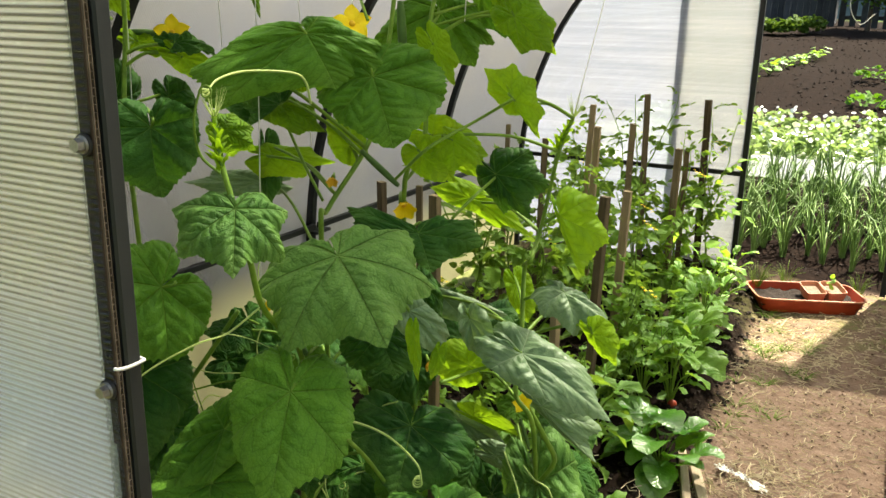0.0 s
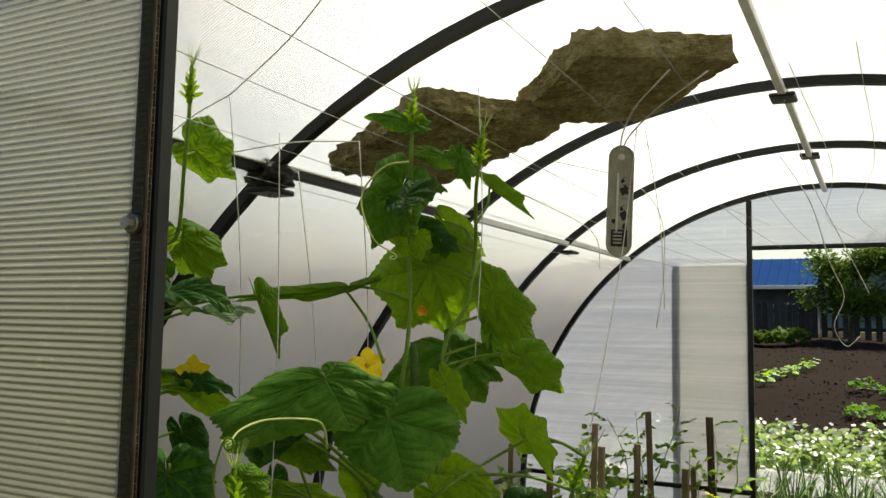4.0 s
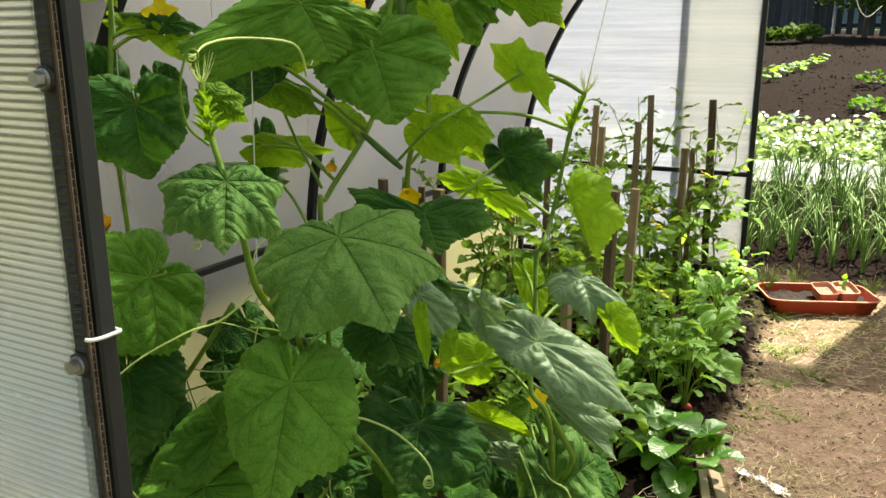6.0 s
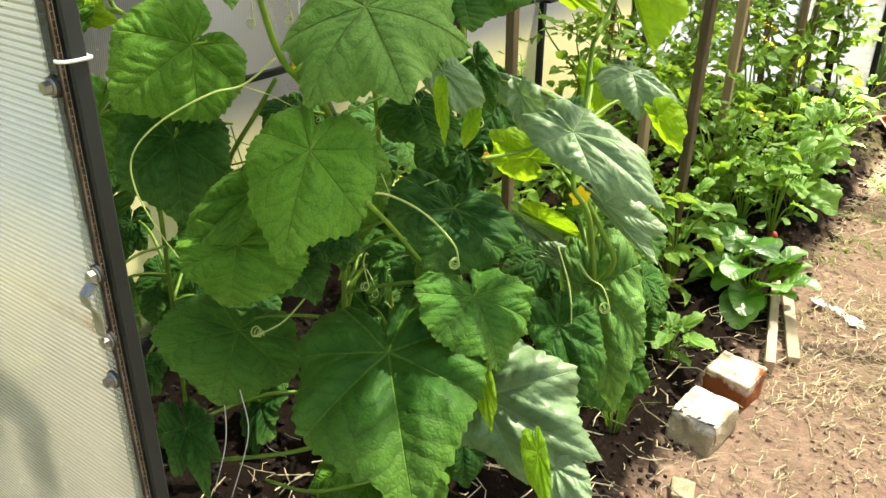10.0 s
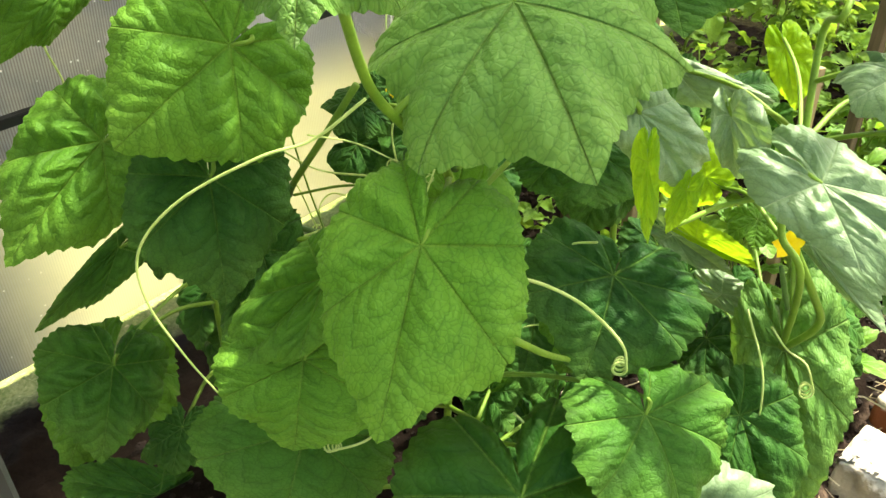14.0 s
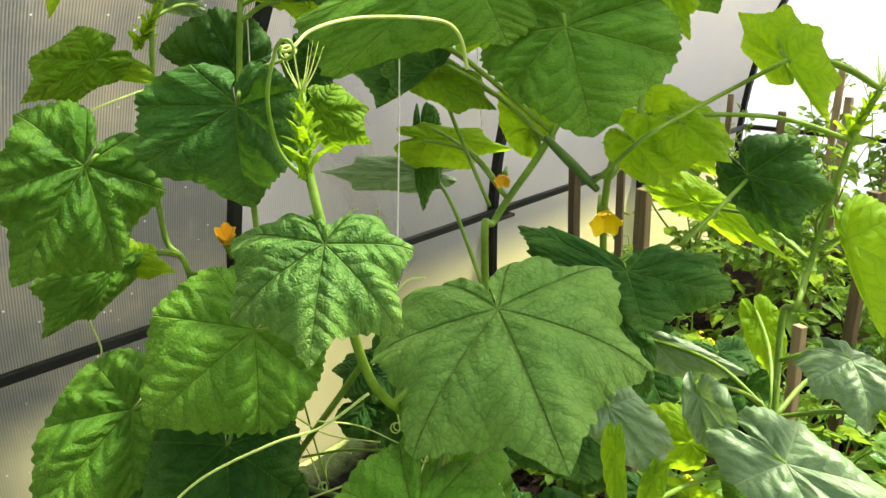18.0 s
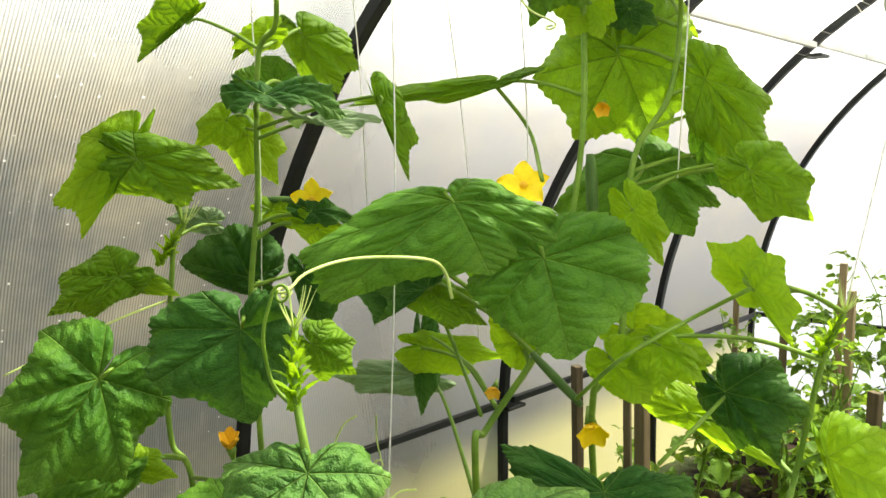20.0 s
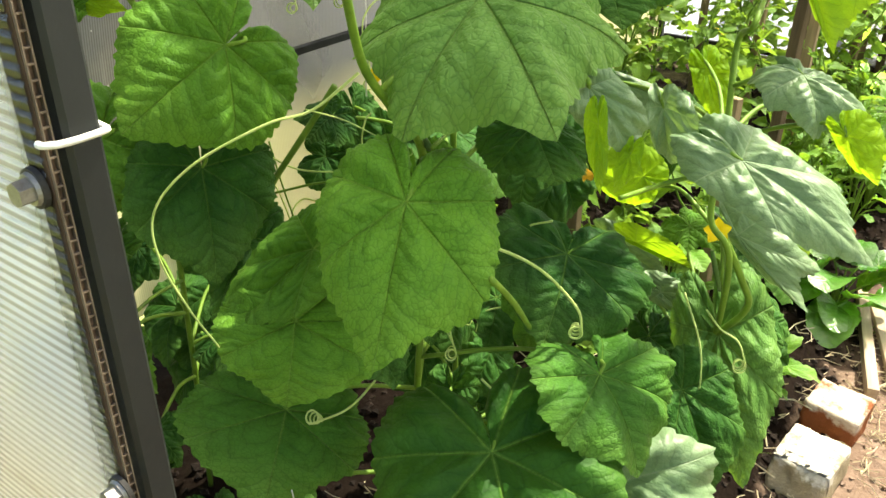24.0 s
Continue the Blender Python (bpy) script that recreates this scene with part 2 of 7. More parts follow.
def soil_material(name, dark, light):
    m, nt, out = nodes_of(name)
    n = Net(nt)
    co = n.coord()
    big, mid, fine = n.noise(co, 1.3, 5.0), n.noise(co, 14.0, 8.0, 0.68), n.noise(co, 110.0, 5.0, 0.7)
    clod = n.voronoi(co, 38.0)
    f = n.math("ADD", n.math("MULTIPLY", mid, 0.6), n.math("MULTIPLY", fine, 0.4))
    col = n.ramp(f, [(0.32, dark), (0.68, light)])
    dry = n.mix(n.span(big, 0.4, 0.65, 0.0, 0.5), col, tuple(min(1, c * 1.35 + 0.003) for c in light))
    bits = n.span(n.noise(n.scaled(co, (1, 0.25, 1)), 190.0, 2.0), 0.68, 0.74)
    dry = n.mix(n.math("MULTIPLY", bits, 0.2), dry, (0.42, 0.34, 0.22))
    h = n.math("ADD", n.math("MULTIPLY", f, 1.0), n.math("MULTIPLY", clod, -0.5))
    finish(nt, out, n.shader("BsdfPrincipled", Base_Color=dry, Roughness=0.92, Specular_IOR_Level=0.15, Normal=n.bump(h, 0.9, 0.012)))
    return m


def ground_material():
    """One sheet: dry brown trodden path, moist beds darkened for plant shade, grassy rim and garden soil, by where the
    earth lies.
    """
    m, nt, out = nodes_of("earth")
    n = Net(nt)
    co = n.coord()
    x, y, z = n.xyz(co)
    big, mid, fine = n.noise(co, 1.1, 5.0), n.noise(co, 13.0, 9.0, 0.7), n.noise(co, 120.0, 5.0, 0.7)
    clod = n.voronoi(co, 42.0)
    f = n.math("ADD", n.math("MULTIPLY", mid, 0.62), n.math("MULTIPLY", fine, 0.38))
    path = n.ramp(f, [(0.28, (0.095, 0.060, 0.044)), (0.50, (0.165, 0.112, 0.084)), (0.74, (0.28, 0.205, 0.16))])
    # Bed tones go nearly black to carry the shade beneath the plants.
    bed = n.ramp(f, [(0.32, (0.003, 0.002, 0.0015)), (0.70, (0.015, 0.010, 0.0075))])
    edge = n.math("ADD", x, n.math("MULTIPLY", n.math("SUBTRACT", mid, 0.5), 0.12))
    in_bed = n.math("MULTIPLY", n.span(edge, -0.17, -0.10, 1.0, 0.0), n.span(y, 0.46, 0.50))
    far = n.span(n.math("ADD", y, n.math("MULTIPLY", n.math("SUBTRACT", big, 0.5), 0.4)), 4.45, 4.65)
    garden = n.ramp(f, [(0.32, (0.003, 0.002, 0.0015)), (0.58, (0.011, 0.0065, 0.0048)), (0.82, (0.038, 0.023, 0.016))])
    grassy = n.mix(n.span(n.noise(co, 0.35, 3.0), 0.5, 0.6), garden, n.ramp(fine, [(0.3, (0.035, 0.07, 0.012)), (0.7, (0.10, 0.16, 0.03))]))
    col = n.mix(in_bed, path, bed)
    col = n.mix(far, col, n.mix(n.span(y, 30.0, 34.0), garden, grassy))
    moss = n.math("MULTIPLY", n.span(n.noise(co, 7.0, 6.0, 0.7), 0.47, 0.60), n.math("MULTIPLY", n.span(y, 3.5, 3.9), n.span(y, 4.7, 4.5)))
    col = n.mix(n.math("MULTIPLY", moss, n.math("SUBTRACT", 0.85, n.math("MULTIPLY", in_bed, 0.6))), col, n.ramp(fine, [(0.3, (0.06, 0.065, 0.022)), (0.7, (0.20, 0.19, 0.085))]))
    # trodden, half dry grass round the greenhouse
    turf = n.math("ADD", n.math("MULTIPLY", fine, 0.45), n.math("ADD", n.math("MULTIPLY", mid, 0.30), n.math("MULTIPLY", n.noise(co, 0.6, 5.0), 0.25)))
    lawn = n.ramp(turf, [(0.36, (0.035, 0.062, 0.014)), (0.50, (0.09, 0.11, 0.034)), (0.66, (0.20, 0.19, 0.09))])
    aside = n.math("ADD", n.math("ABSOLUTE", x), n.math("MULTIPLY", n.math("SUBTRACT", mid, 0.5), 0.15))
    outside = n.math("MULTIPLY", n.span(aside, 1.58, 1.66), n.span(n.math("ADD", y, n.math("MULTIPLY", big, 0.6)), 5.4, 4.9))
    front = n.span(n.math("ADD", y, n.math("MULTIPLY", n.math("SUBTRACT", mid, 0.5), 0.4)), 0.42, 0.30)
    yard = n.math("MAXIMUM", outside, n.math("MULTIPLY", front, n.span(aside, 0.30, 0.55)))
    col = n.mix(yard, col, lawn)
    in_bed = n.math("MULTIPLY", in_bed, n.math("SUBTRACT", 1.0, yard))
    bits = n.span(n.noise(n.scaled(co, (1, 0.3, 1)), 170.0, 2.0), 0.67, 0.73)
    col = n.mix(n.math("MULTIPLY", bits, n.math("MULTIPLY", n.math("SUBTRACT", 1.0, n.math("MAXIMUM", in_bed, far)), 0.4)), col, (0.45, 0.36, 0.23))
    h = n.math("ADD", f, n.math("MULTIPLY", clod, -0.45))
    finish(nt, out, n.shader("BsdfPrincipled", Base_Color=col, Roughness=0.95, Specular_IOR_Level=0.03, Normal=n.bump(h, 0.8, 0.010)))
    return m


def brick_material(name, body, crust):
    m, nt, out = nodes_of(name)
    n = Net(nt)
    co = n.coord()
    mid, fine = n.noise(co, 22.0, 6.0, 0.65), n.noise(co, 180.0, 4.0, 0.7)
    z = n.xyz(co)[2]
    cover = n.span(n.math("ADD", n.math("MULTIPLY", z, 9.0), n.math("MULTIPLY", mid, 1.1)), 0.72, 0.86)
    a = n.mix(fine, tuple(c * 0.6 for c in body), body)
    b = n.mix(mid, tuple(c * 0.6 for c in crust), crust)
    finish(nt, out, n.shader("BsdfPrincipled", Base_Color=n.mix(cover, a, b), Roughness=0.9, Specular_IOR_Level=0.15,
                             Normal=n.bump(n.math("ADD", mid, n.math("MULTIPLY", fine, 0.5)), 0.8, 0.006)))
    return m


def wood_material(name, dark, light, along=2, vary=0.35):
    m, nt, out = nodes_of(name)
    n = Net(nt)
    s = [16.0, 16.0, 16.0]
    s[along] = 0.9
    co = n.scaled(n.coord(), tuple(s))
    grain, fine, stain = n.noise(co, 6.0, 8.0, 0.6), n.noise(co, 40.0, 5.0, 0.7), n.noise(n.coord(), 5.0, 4.0)
    f = n.math("ADD", n.math("MULTIPLY", grain, 0.6), n.math("MULTIPLY", stain, 0.4))
    f = n.math("ADD", f, n.math("MULTIPLY", n.math("SUBTRACT", n.rand(), 0.5), vary))
    col = n.ramp(f, [(0.28, dark), (0.72, light)])
    finish(nt, out, n.shader("BsdfPrincipled", Base_Color=col, Roughness=0.85, Specular_IOR_Level=0.2,
                             Normal=n.bump(n.math("ADD", grain, n.math("MULTIPLY", fine, 0.4)), 0.5, 0.003)))
    return m


def wool_material():
    m, nt, out = nodes_of("mineral_wool")
    n = Net(nt)
    co = n.coord()
    big, fib, lump = n.noise(co, 9.0, 6.0, 0.7), n.noise(n.scaled(co, (1, 1, 6)), 70.0, 6.0, 0.75), n.voronoi(co, 55.0)
    f = n.math("ADD", n.math("MULTIPLY", big, 0.55), n.math("MULTIPLY", fib, 0.45))
    col = n.ramp(f, [(0.36, (0.10, 0.080, 0.030)), (0.48, (0.30, 0.25, 0.115)), (0.62, (0.56, 0.50, 0.30))])
    grains = n.span(n.noise(co, 260.0, 3.0, 0.7), 0.56, 0.66)
    col = n.mix(n.math("MULTIPLY", grains, 0.55), col, (0.07, 0.055, 0.025))
    finish(nt, out, n.shader("BsdfPrincipled", Base_Color=col, Roughness=0.97, Specular_IOR_Level=0.05,
                             Normal=n.bump(n.math("ADD", f, n.math("MULTIPLY", lump, -0.6)), 1.0, 0.022)))
    return m


M_TUBE = plain("dark_painted_steel", (0.006, 0.007, 0.007), (0.016, 0.018, 0.018), 0.5, 0.0, 9, 0.1, 140, 0.28)
M_GALV = plain("galvanised_steel", (0.50, 0.50, 0.50), (0.74, 0.74, 0.73), 0.42, 0.35, 14, 0.1, 120)
M_STEEL = plain("zinc_plated_bolt", (0.12, 0.105, 0.09), (0.36, 0.34, 0.31), 0.50, 0.75, 90, 0.1, 500)
M_RUBBER = plain("dark_rubber", (0.015, 0.013, 0.012), (0.04, 0.036, 0.032), 0.7, 0, 60, 0.2)
M_PANEL = polycarbonate("ribbed_polycarbonate_panel", "Object", 2, 0.58, (0.76, 0.75, 0.66), 0.40, grime=0.97, front=0.10, soiled=-0.255 - 0.0138, broad=0.34)
M_SKIN = polycarbonate("greenhouse_sheet", "UV", 0, 0.76, (0.72, 0.715, 0.69), 0.45)
# Grey tint of the left sheets is their shady side, put into the colour.
M_SKIN_DEWY_SHADE = polycarbonate("dewy_shaded_greenhouse_sheet", "UV", 0, 0.10, (0.26, 0.275, 0.285), 0.85, grime=0.55, front=0.08, broad=0.32, dew=0.8, low=True)
M_SKIN_LEFT = polycarbonate("hazy_shaded_greenhouse_sheet", "UV", 0, 0.06, (0.42, 0.425, 0.45), 0.40, grime=0.3, front=0.10, low=True)
M_ENDWALL = polycarbonate("end_wall_sheet", "Object", 2, 0.52, (0.34, 0.365, 0.44), 0.2, grime=0.04, front=0.10, broad=0.12, streak=0.20)
M_CREAM = polycarbonate("milky_sheet", "Object", 0, 0.36, (0.97, 0.96, 0.91), 0.10)
M_CELL = plain("dirty_cut_edge", (0.05, 0.034, 0.022), (0.17, 0.125, 0.09), 0.8, 0, 60, 0.3)
M_DIRT = plain("dark_dirt_in_cells", (0.035, 0.020, 0.012), (0.10, 0.060, 0.038), 0.9, 0, 60, 0.3)
M_GROUND = ground_material()
M_CLOD = soil_material("soil_clods", (0.10, 0.065, 0.047), (0.26, 0.18, 0.138))
# Moist soil, its colour lowered further for shade under the plants.
M_CLOD_DARK = soil_material("moist_shaded_soil_clods", (0.004, 0.003, 0.002), (0.020, 0.013, 0.010))
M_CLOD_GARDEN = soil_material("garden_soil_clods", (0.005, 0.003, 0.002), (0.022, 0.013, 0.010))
M_STRAW = plain("dry_straw", (0.40, 0.32, 0.19), (0.68, 0.60, 0.43), 0.8, 0, 30, 0.1)
# Darkest leaf tone: the shade inside the clump is in the base colour.
M_LEAF = leaf_material("cucumber_leaf_mature_shaded", (0.006, 0.034, 0.007), (0.036, 0.113, 0.018), (0.133, 0.252, 0.048), (0.133, 0.348, 0.012), 0.50, 0.45, 0.5, 0.07, 0.13)
M_LEAF_MID = leaf_material("cucumber_leaf_green", (0.023, 0.088, 0.009), (0.104, 0.241, 0.025), (0.183, 0.319, 0.049), (0.226, 0.490, 0.014), 0.50, 0.45, 0.5, 0.09, 0.20)
# Between mature and green: low leaves darkened for the shade of upper ones.
M_LEAF_OLD_SHADE = leaf_material("cucumber_leaf_old_shaded", (0.012, 0.056, 0.007), (0.058, 0.162, 0.022), (0.166, 0.291, 0.052), (0.177, 0.416, 0.012), 0.50, 0.45, 0.5, 0.09, 0.16)
# Pale grey-green is the glare on normal leaves, put into their colour.
M_LEAF_PALE = leaf_material("cucumber_leaf_glare", (0.066, 0.132, 0.052), (0.170, 0.262, 0.130), (0.27, 0.36, 0.19), (0.27, 0.46, 0.05), 0.42, 0.22, 0.4, 0.42, 0.20)
# Mid green lightened by a painted sheen.
M_LEAF_SHEEN = leaf_material("cucumber_leaf_sheen", (0.042, 0.123, 0.022), (0.152, 0.292, 0.066), (0.210, 0.343, 0.077), (0.245, 0.486, 0.023), 0.46, 0.60, 0.6, 0.13, 0.20)
# Lit copy of the green leaf: backlight painted as a brighter yellow-green.
M_LEAF_LIT = leaf_material("cucumber_leaf_backlit", (0.040, 0.123, 0.006), (0.140, 0.287, 0.014), (0.218, 0.330, 0.040), (0.345, 0.600, 0.015), 0.46, 0.55, 0.5, 0.14, 0.36)
# Young tips and hanging lobes; the lobes' backlight is in the colour too.
M_LEAF_YOUNG_LIT = leaf_material("cucumber_leaf_young_backlit", (0.099, 0.224, 0.011), (0.233, 0.406, 0.020), (0.299, 0.400, 0.050), (0.460, 0.720, 0.020), 0.46, 0.25, 0.4, 0.09, 0.52)
M_TOMATO = leaf_material("tomato_leaf", (0.032, 0.088, 0.010), (0.160, 0.305, 0.046), (0.26, 0.40, 0.09), (0.42, 0.64, 0.05), 0.45, 0.2, gloss=0.12, thin=0.42)
M_GREENS = leaf_material("glossy_greens", (0.028, 0.100, 0.010), (0.150, 0.33, 0.045), (0.28, 0.44, 0.12), (0.44, 0.72, 0.04), 0.34, 0.22, gloss=0.25, thin=0.38)
M_BERRY = leaf_material("pale_strawberry_leaf", (0.07, 0.125, 0.03), (0.22, 0.31, 0.10), (0.33, 0.41, 0.18), (0.30, 0.44, 0.10), 0.45, 0.2, gloss=0.15, thin=0.35)
M_SPINACH = leaf_material("spinach_leaf", (0.022, 0.105, 0.010), (0.080, 0.235, 0.026), (0.20, 0.36, 0.10), (0.26, 0.56, 0.02), 0.24, 0.25, gloss=0.8)
M_STEM = plain("green_stem", (0.075, 0.155, 0.013), (0.17, 0.285, 0.032), 0.5, 0, 40, 0.25, 300)
M_STEM_DARK = plain("dark_green_stem", (0.035, 0.085, 0.015), (0.09, 0.17, 0.035), 0.5, 0, 40, 0.25, 300)
M_TENDRIL = plain("pale_tendril", (0.30, 0.42, 0.10), (0.52, 0.60, 0.22), 0.45, 0, 60, 0.05)
M_PETAL = plain("yellow_petal", (0.90, 0.60, 0.01), (0.97, 0.76, 0.02), 0.5, 0, 60, 0.2, 300)
M_PETAL_OLD = plain("orange_wilted_petal", (0.72, 0.36, 0.02), (0.90, 0.58, 0.05), 0.6, 0, 60, 0.2, 300)
M_STAKE = wood_material("weathered_stake", (0.035, 0.026, 0.015), (0.17, 0.130, 0.075))
M_STAKE_PALE = wood_material("tan_stake", (0.09, 0.066, 0.036), (0.30, 0.23, 0.135))
M_PLANK = wood_material("bleached_board", (0.22, 0.165, 0.11), (0.45, 0.365, 0.27), 1, 0.2)
M_BRICK = brick_material("red_brick_with_mortar", (0.31, 0.105, 0.042), (0.58, 0.48, 0.39))
M_BRICK_W = brick_material("whitewashed_brick", (0.36, 0.30, 0.20), (0.66, 0.62, 0.55))
M_WOOL = wool_material()
M_TRAY = plain("terracotta_plastic", (0.20, 0.022, 0.008), (0.28, 0.038, 0.013), 0.42, 0, 20, 0.05)
M_TRAY_RIM = plain("worn_orange_plastic", (0.36, 0.13, 0.075), (0.52, 0.26, 0.16), 0.5, 0, 40, 0.1)
M_TWINE = plain("white_twine", (0.50, 0.49, 0.45), (0.74, 0.73, 0.70), 0.8, 0, 200, 0.2)
M_WIRE = plain("grey_wire", (0.20, 0.20, 0.20), (0.36, 0.36, 0.36), 0.5, 0.4, 100, 0.1)
M_THERMO = plain("weathered_grey_plastic", (0.24, 0.23, 0.20), (0.44, 0.43, 0.38), 0.5, 0, 30, 0.15, 200)
M_BLACK = plain("black_plastic", (0.012, 0.012, 0.012), (0.035, 0.035, 0.035), 0.5, 0, 60, 0.1)
M_FILM = plain("white_plastic_scrap", (0.62, 0.62, 0.60), (0.86, 0.86, 0.84), 0.35, 0, 20, 0.1)
M_SCRAP = plain("dirty_white_film", (0.50, 0.49, 0.46), (0.74, 0.74, 0.72), 0.35, 0, 30, 0.2)
M_FENCE = wood_material("dark_grey_fence", (0.022, 0.024, 0.028), (0.07, 0.075, 0.085))
M_ROOF = plain("blue_sheet_roof", (0.008, 0.030, 0.105), (0.014, 0.046, 0.150), 0.95, 0, 2, 0.1, 20, 0.0)
M_FARWOOD = plain("dark_shed_wood", (0.03, 0.03, 0.035), (0.075, 0.075, 0.08), 0.8, 0, 4, 0.2)
M_CROWN = leaf_material("garden_tree_leaf", (0.022, 0.055, 0.008), (0.085, 0.150, 0.024), (0.16, 0.23, 0.05), (0.20, 0.34, 0.03), 0.6, gloss=0.05, thin=0.2)
# Pale blue-green base colour carries the distance haze over the ridge.
M_WOODS = plain("haze_tinted_woods", (0.07, 0.10, 0.10), (0.13, 0.17, 0.16), 0.9, 0, 0.3, 0.3, 3.0, 0.05)
M_BARK = wood_material("bark", (0.04, 0.03, 0.022), (0.14, 0.11, 0.085))
M_ONION = plain("onion_blade", (0.045, 0.105, 0.02), (0.19, 0.29, 0.08), 0.45, 0, 6, 0.1, 60)


# ---- building helpers ----
def mesh_from(name, verts, faces, mat, smooth=True):
    me = bpy.data.meshes.new(name)
    me.from_pydata([tuple(v) for v in verts], [], faces)
    me.materials.append(mat)
    if smooth:
        me.polygons.foreach_set("use_smooth", [True] * len(me.polygons))
    me.update()
    return me


def thing(name, at, label, category, group="", kind=""):
    ob = new(name)
    ob.matrix_world = at if isinstance(at, Matrix) else Matrix.Translation(at)
    ob.empty_display_size = 0.05
    return tagged(ob, label, category, group, kind)


def part(name, me, parent, label="", local=None):
    """Links a mesh (or a finished bmesh) as one part of a thing or of a part."""
    ob = new(name, me)
    ob.parent = parent
    if local is not None:
        ob.matrix_basis = local
    if label:
        tagged(ob, label)
    return ob


def bm_mesh(name, bm, mat, smooth=False):
    me = bpy.data.meshes.new(name)
    bm.normal_update()
    bm.to_mesh(me)
    bm.free()
    me.materials.append(mat)
    if smooth:
        me.polygons.foreach_set("use_smooth", [True] * len(me.polygons))
    return me


def box_mesh(name, a, b, mat, bevel=0.002, segments=1):
    bm = bmesh.new()
    bmesh.ops.create_cube(bm, size=1)
    bmesh.ops.scale(bm, vec=[b[i] - a[i] for i in range(3)], verts=bm.verts)
    bmesh.ops.translate(bm, vec=[(a[i] + b[i]) / 2 for i in range(3)], verts=bm.verts)
    if bevel:
        bmesh.ops.bevel(bm, geom=bm.edges[:], offset=bevel, segments=segments, affect="EDGES")
    return bm_mesh(name, bm, mat)


def frames_along(pts):
    """Points and two side directions along a line, turning as little as possible."""
    pts = [Vector(p) for p in pts]
    out, side = [], None
    for i, p in enumerate(pts):
        d = (pts[min(i + 1, len(pts) - 1)] - pts[max(i - 1, 0)]).normalized()
        if side is None:
            side = d.orthogonal().normalized()
        side = (side - d * side.dot(d)).normalized()
        out.append((p, side, d.cross(side)))
    return out


def tube_mesh(name, pts, radius, mat, sides=8, square=False, up=None, caps=True):
    """A round or square tube along a line; radius a number or a function of 0..1."""
    verts, faces, n = [], [], len(pts)
    for i, (p, a, b) in enumerate(frames_along(pts)):
        r = radius(i / max(1, n - 1)) if callable(radius) else radius
        if up is not None:
            d = a.cross(b)
            a = (Vector(up) - d * Vector(up).dot(d)).normalized()
            b = d.cross(a)
        for k in range(sides):
            w = 2 * math.pi * (k + (0.5 if square else 0)) / sides
            s = r * (math.sqrt(2) if square else 1)
            verts.append(p + a * (s * math.cos(w)) + b * (s * math.sin(w)))
    for i in range(n - 1):
        for k in range(sides):
            j, q = i * sides, (k + 1) % sides
            faces.append((j + k, j + q, j + sides + q, j + sides + k))
    if caps:
        faces += [tuple(range(sides))[::-1], tuple((n - 1) * sides + k for k in range(sides))]
    return mesh_from(name, verts, faces, mat, not square)


def spline(pts, steps=6):
    """A smooth line through the points."""
    P = [Vector(p) for p in pts]
    P = [P[0] * 2 - P[1]] + P + [P[-1] * 2 - P[-2]]
    out = []
    for i in range(1, len(P) - 2):
        for k in range(steps):
            t = k / steps
            a, b, c, d = P[i - 1], P[i], P[i + 1], P[i + 2]
            out.append(0.5 * ((2 * b) + (c - a) * t + (2 * a - 5 * b + 4 * c - d) * t * t + (3 * b - a - 3 * c + d) * t ** 3))
    return out + [P[-2]]


def wob(x, y, s, seed=0.0):
    return noise.noise(Vector((x * s + seed, y * s - seed, seed * 0.37)))


# ---- the greenhouse ----
NEAR, FAR, HALF, ARC_Z, TOP, FOOT = 0.5, 4.5, 1.58, 0.45, 2.04, 0.25
BAYS = [NEAR, 1.5, 2.5, 3.5, FAR]


def rise(y):
    """The roof climbs a little towards the far end."""
    return 1.0 + float(np.interp(y, (1.5, 2.5, 3.5), (0.0, 0.007, 0.019)))


def arc_point(a, r=HALF):
    """Round the arch: a from 0 (foot on the -x side) to 1 (foot on the +x side)."""
    leg, bow = ARC_Z, math.pi * HALF
    s = a * (2 * leg + bow)
    if s < leg:
        return Vector((-r, 0, s))
    if s > leg + bow:
        return Vector((r, 0, 2 * leg + bow - s))
    w = (s - leg) / HALF
    return Vector((-r * math.cos(w), 0, ARC_Z + r * math.sin(w)))


def curved_sheet(y0, y1, side):
    """One bent sheet of roof over a bay, 4 mm thick, ribs running round the arch."""
    n, verts, faces, uvs = 120, [], [], []
    r0, r1 = HALF + 0.016, HALF + 0.020
    for y in (y0, y1):
        for i in range(n + 1):
            for r in (r0, r1):
                p = arc_point((i / n + side) / 2, r)
                verts.append((p.x, y, p.z * rise(y)))
                uvs.append((y, i / n * 3.0))
    w = 2 * (n + 1)
    for i in range(n):
        a = 2 * i
        faces.append((a, w + a, w + a + 2, a + 2))
        faces.append((a + 1, a + 3, w + a + 3, w + a + 1))
    for k in (0, w):
        for i in range(n):
            a = k + 2 * i
            faces.append((a, a + 1, a + 3, a + 2))
    me = mesh_from("sheet", verts, faces, M_SKIN if side else M_SKIN_DEWY_SHADE if y0 < 1.0 else M_SKIN_LEFT, True)
    layer = me.uv_layers.new(name="UVMap")
    for loop in me.loops:
        layer.data[loop.index].uv = uvs[loop.vertex_index]
    return me


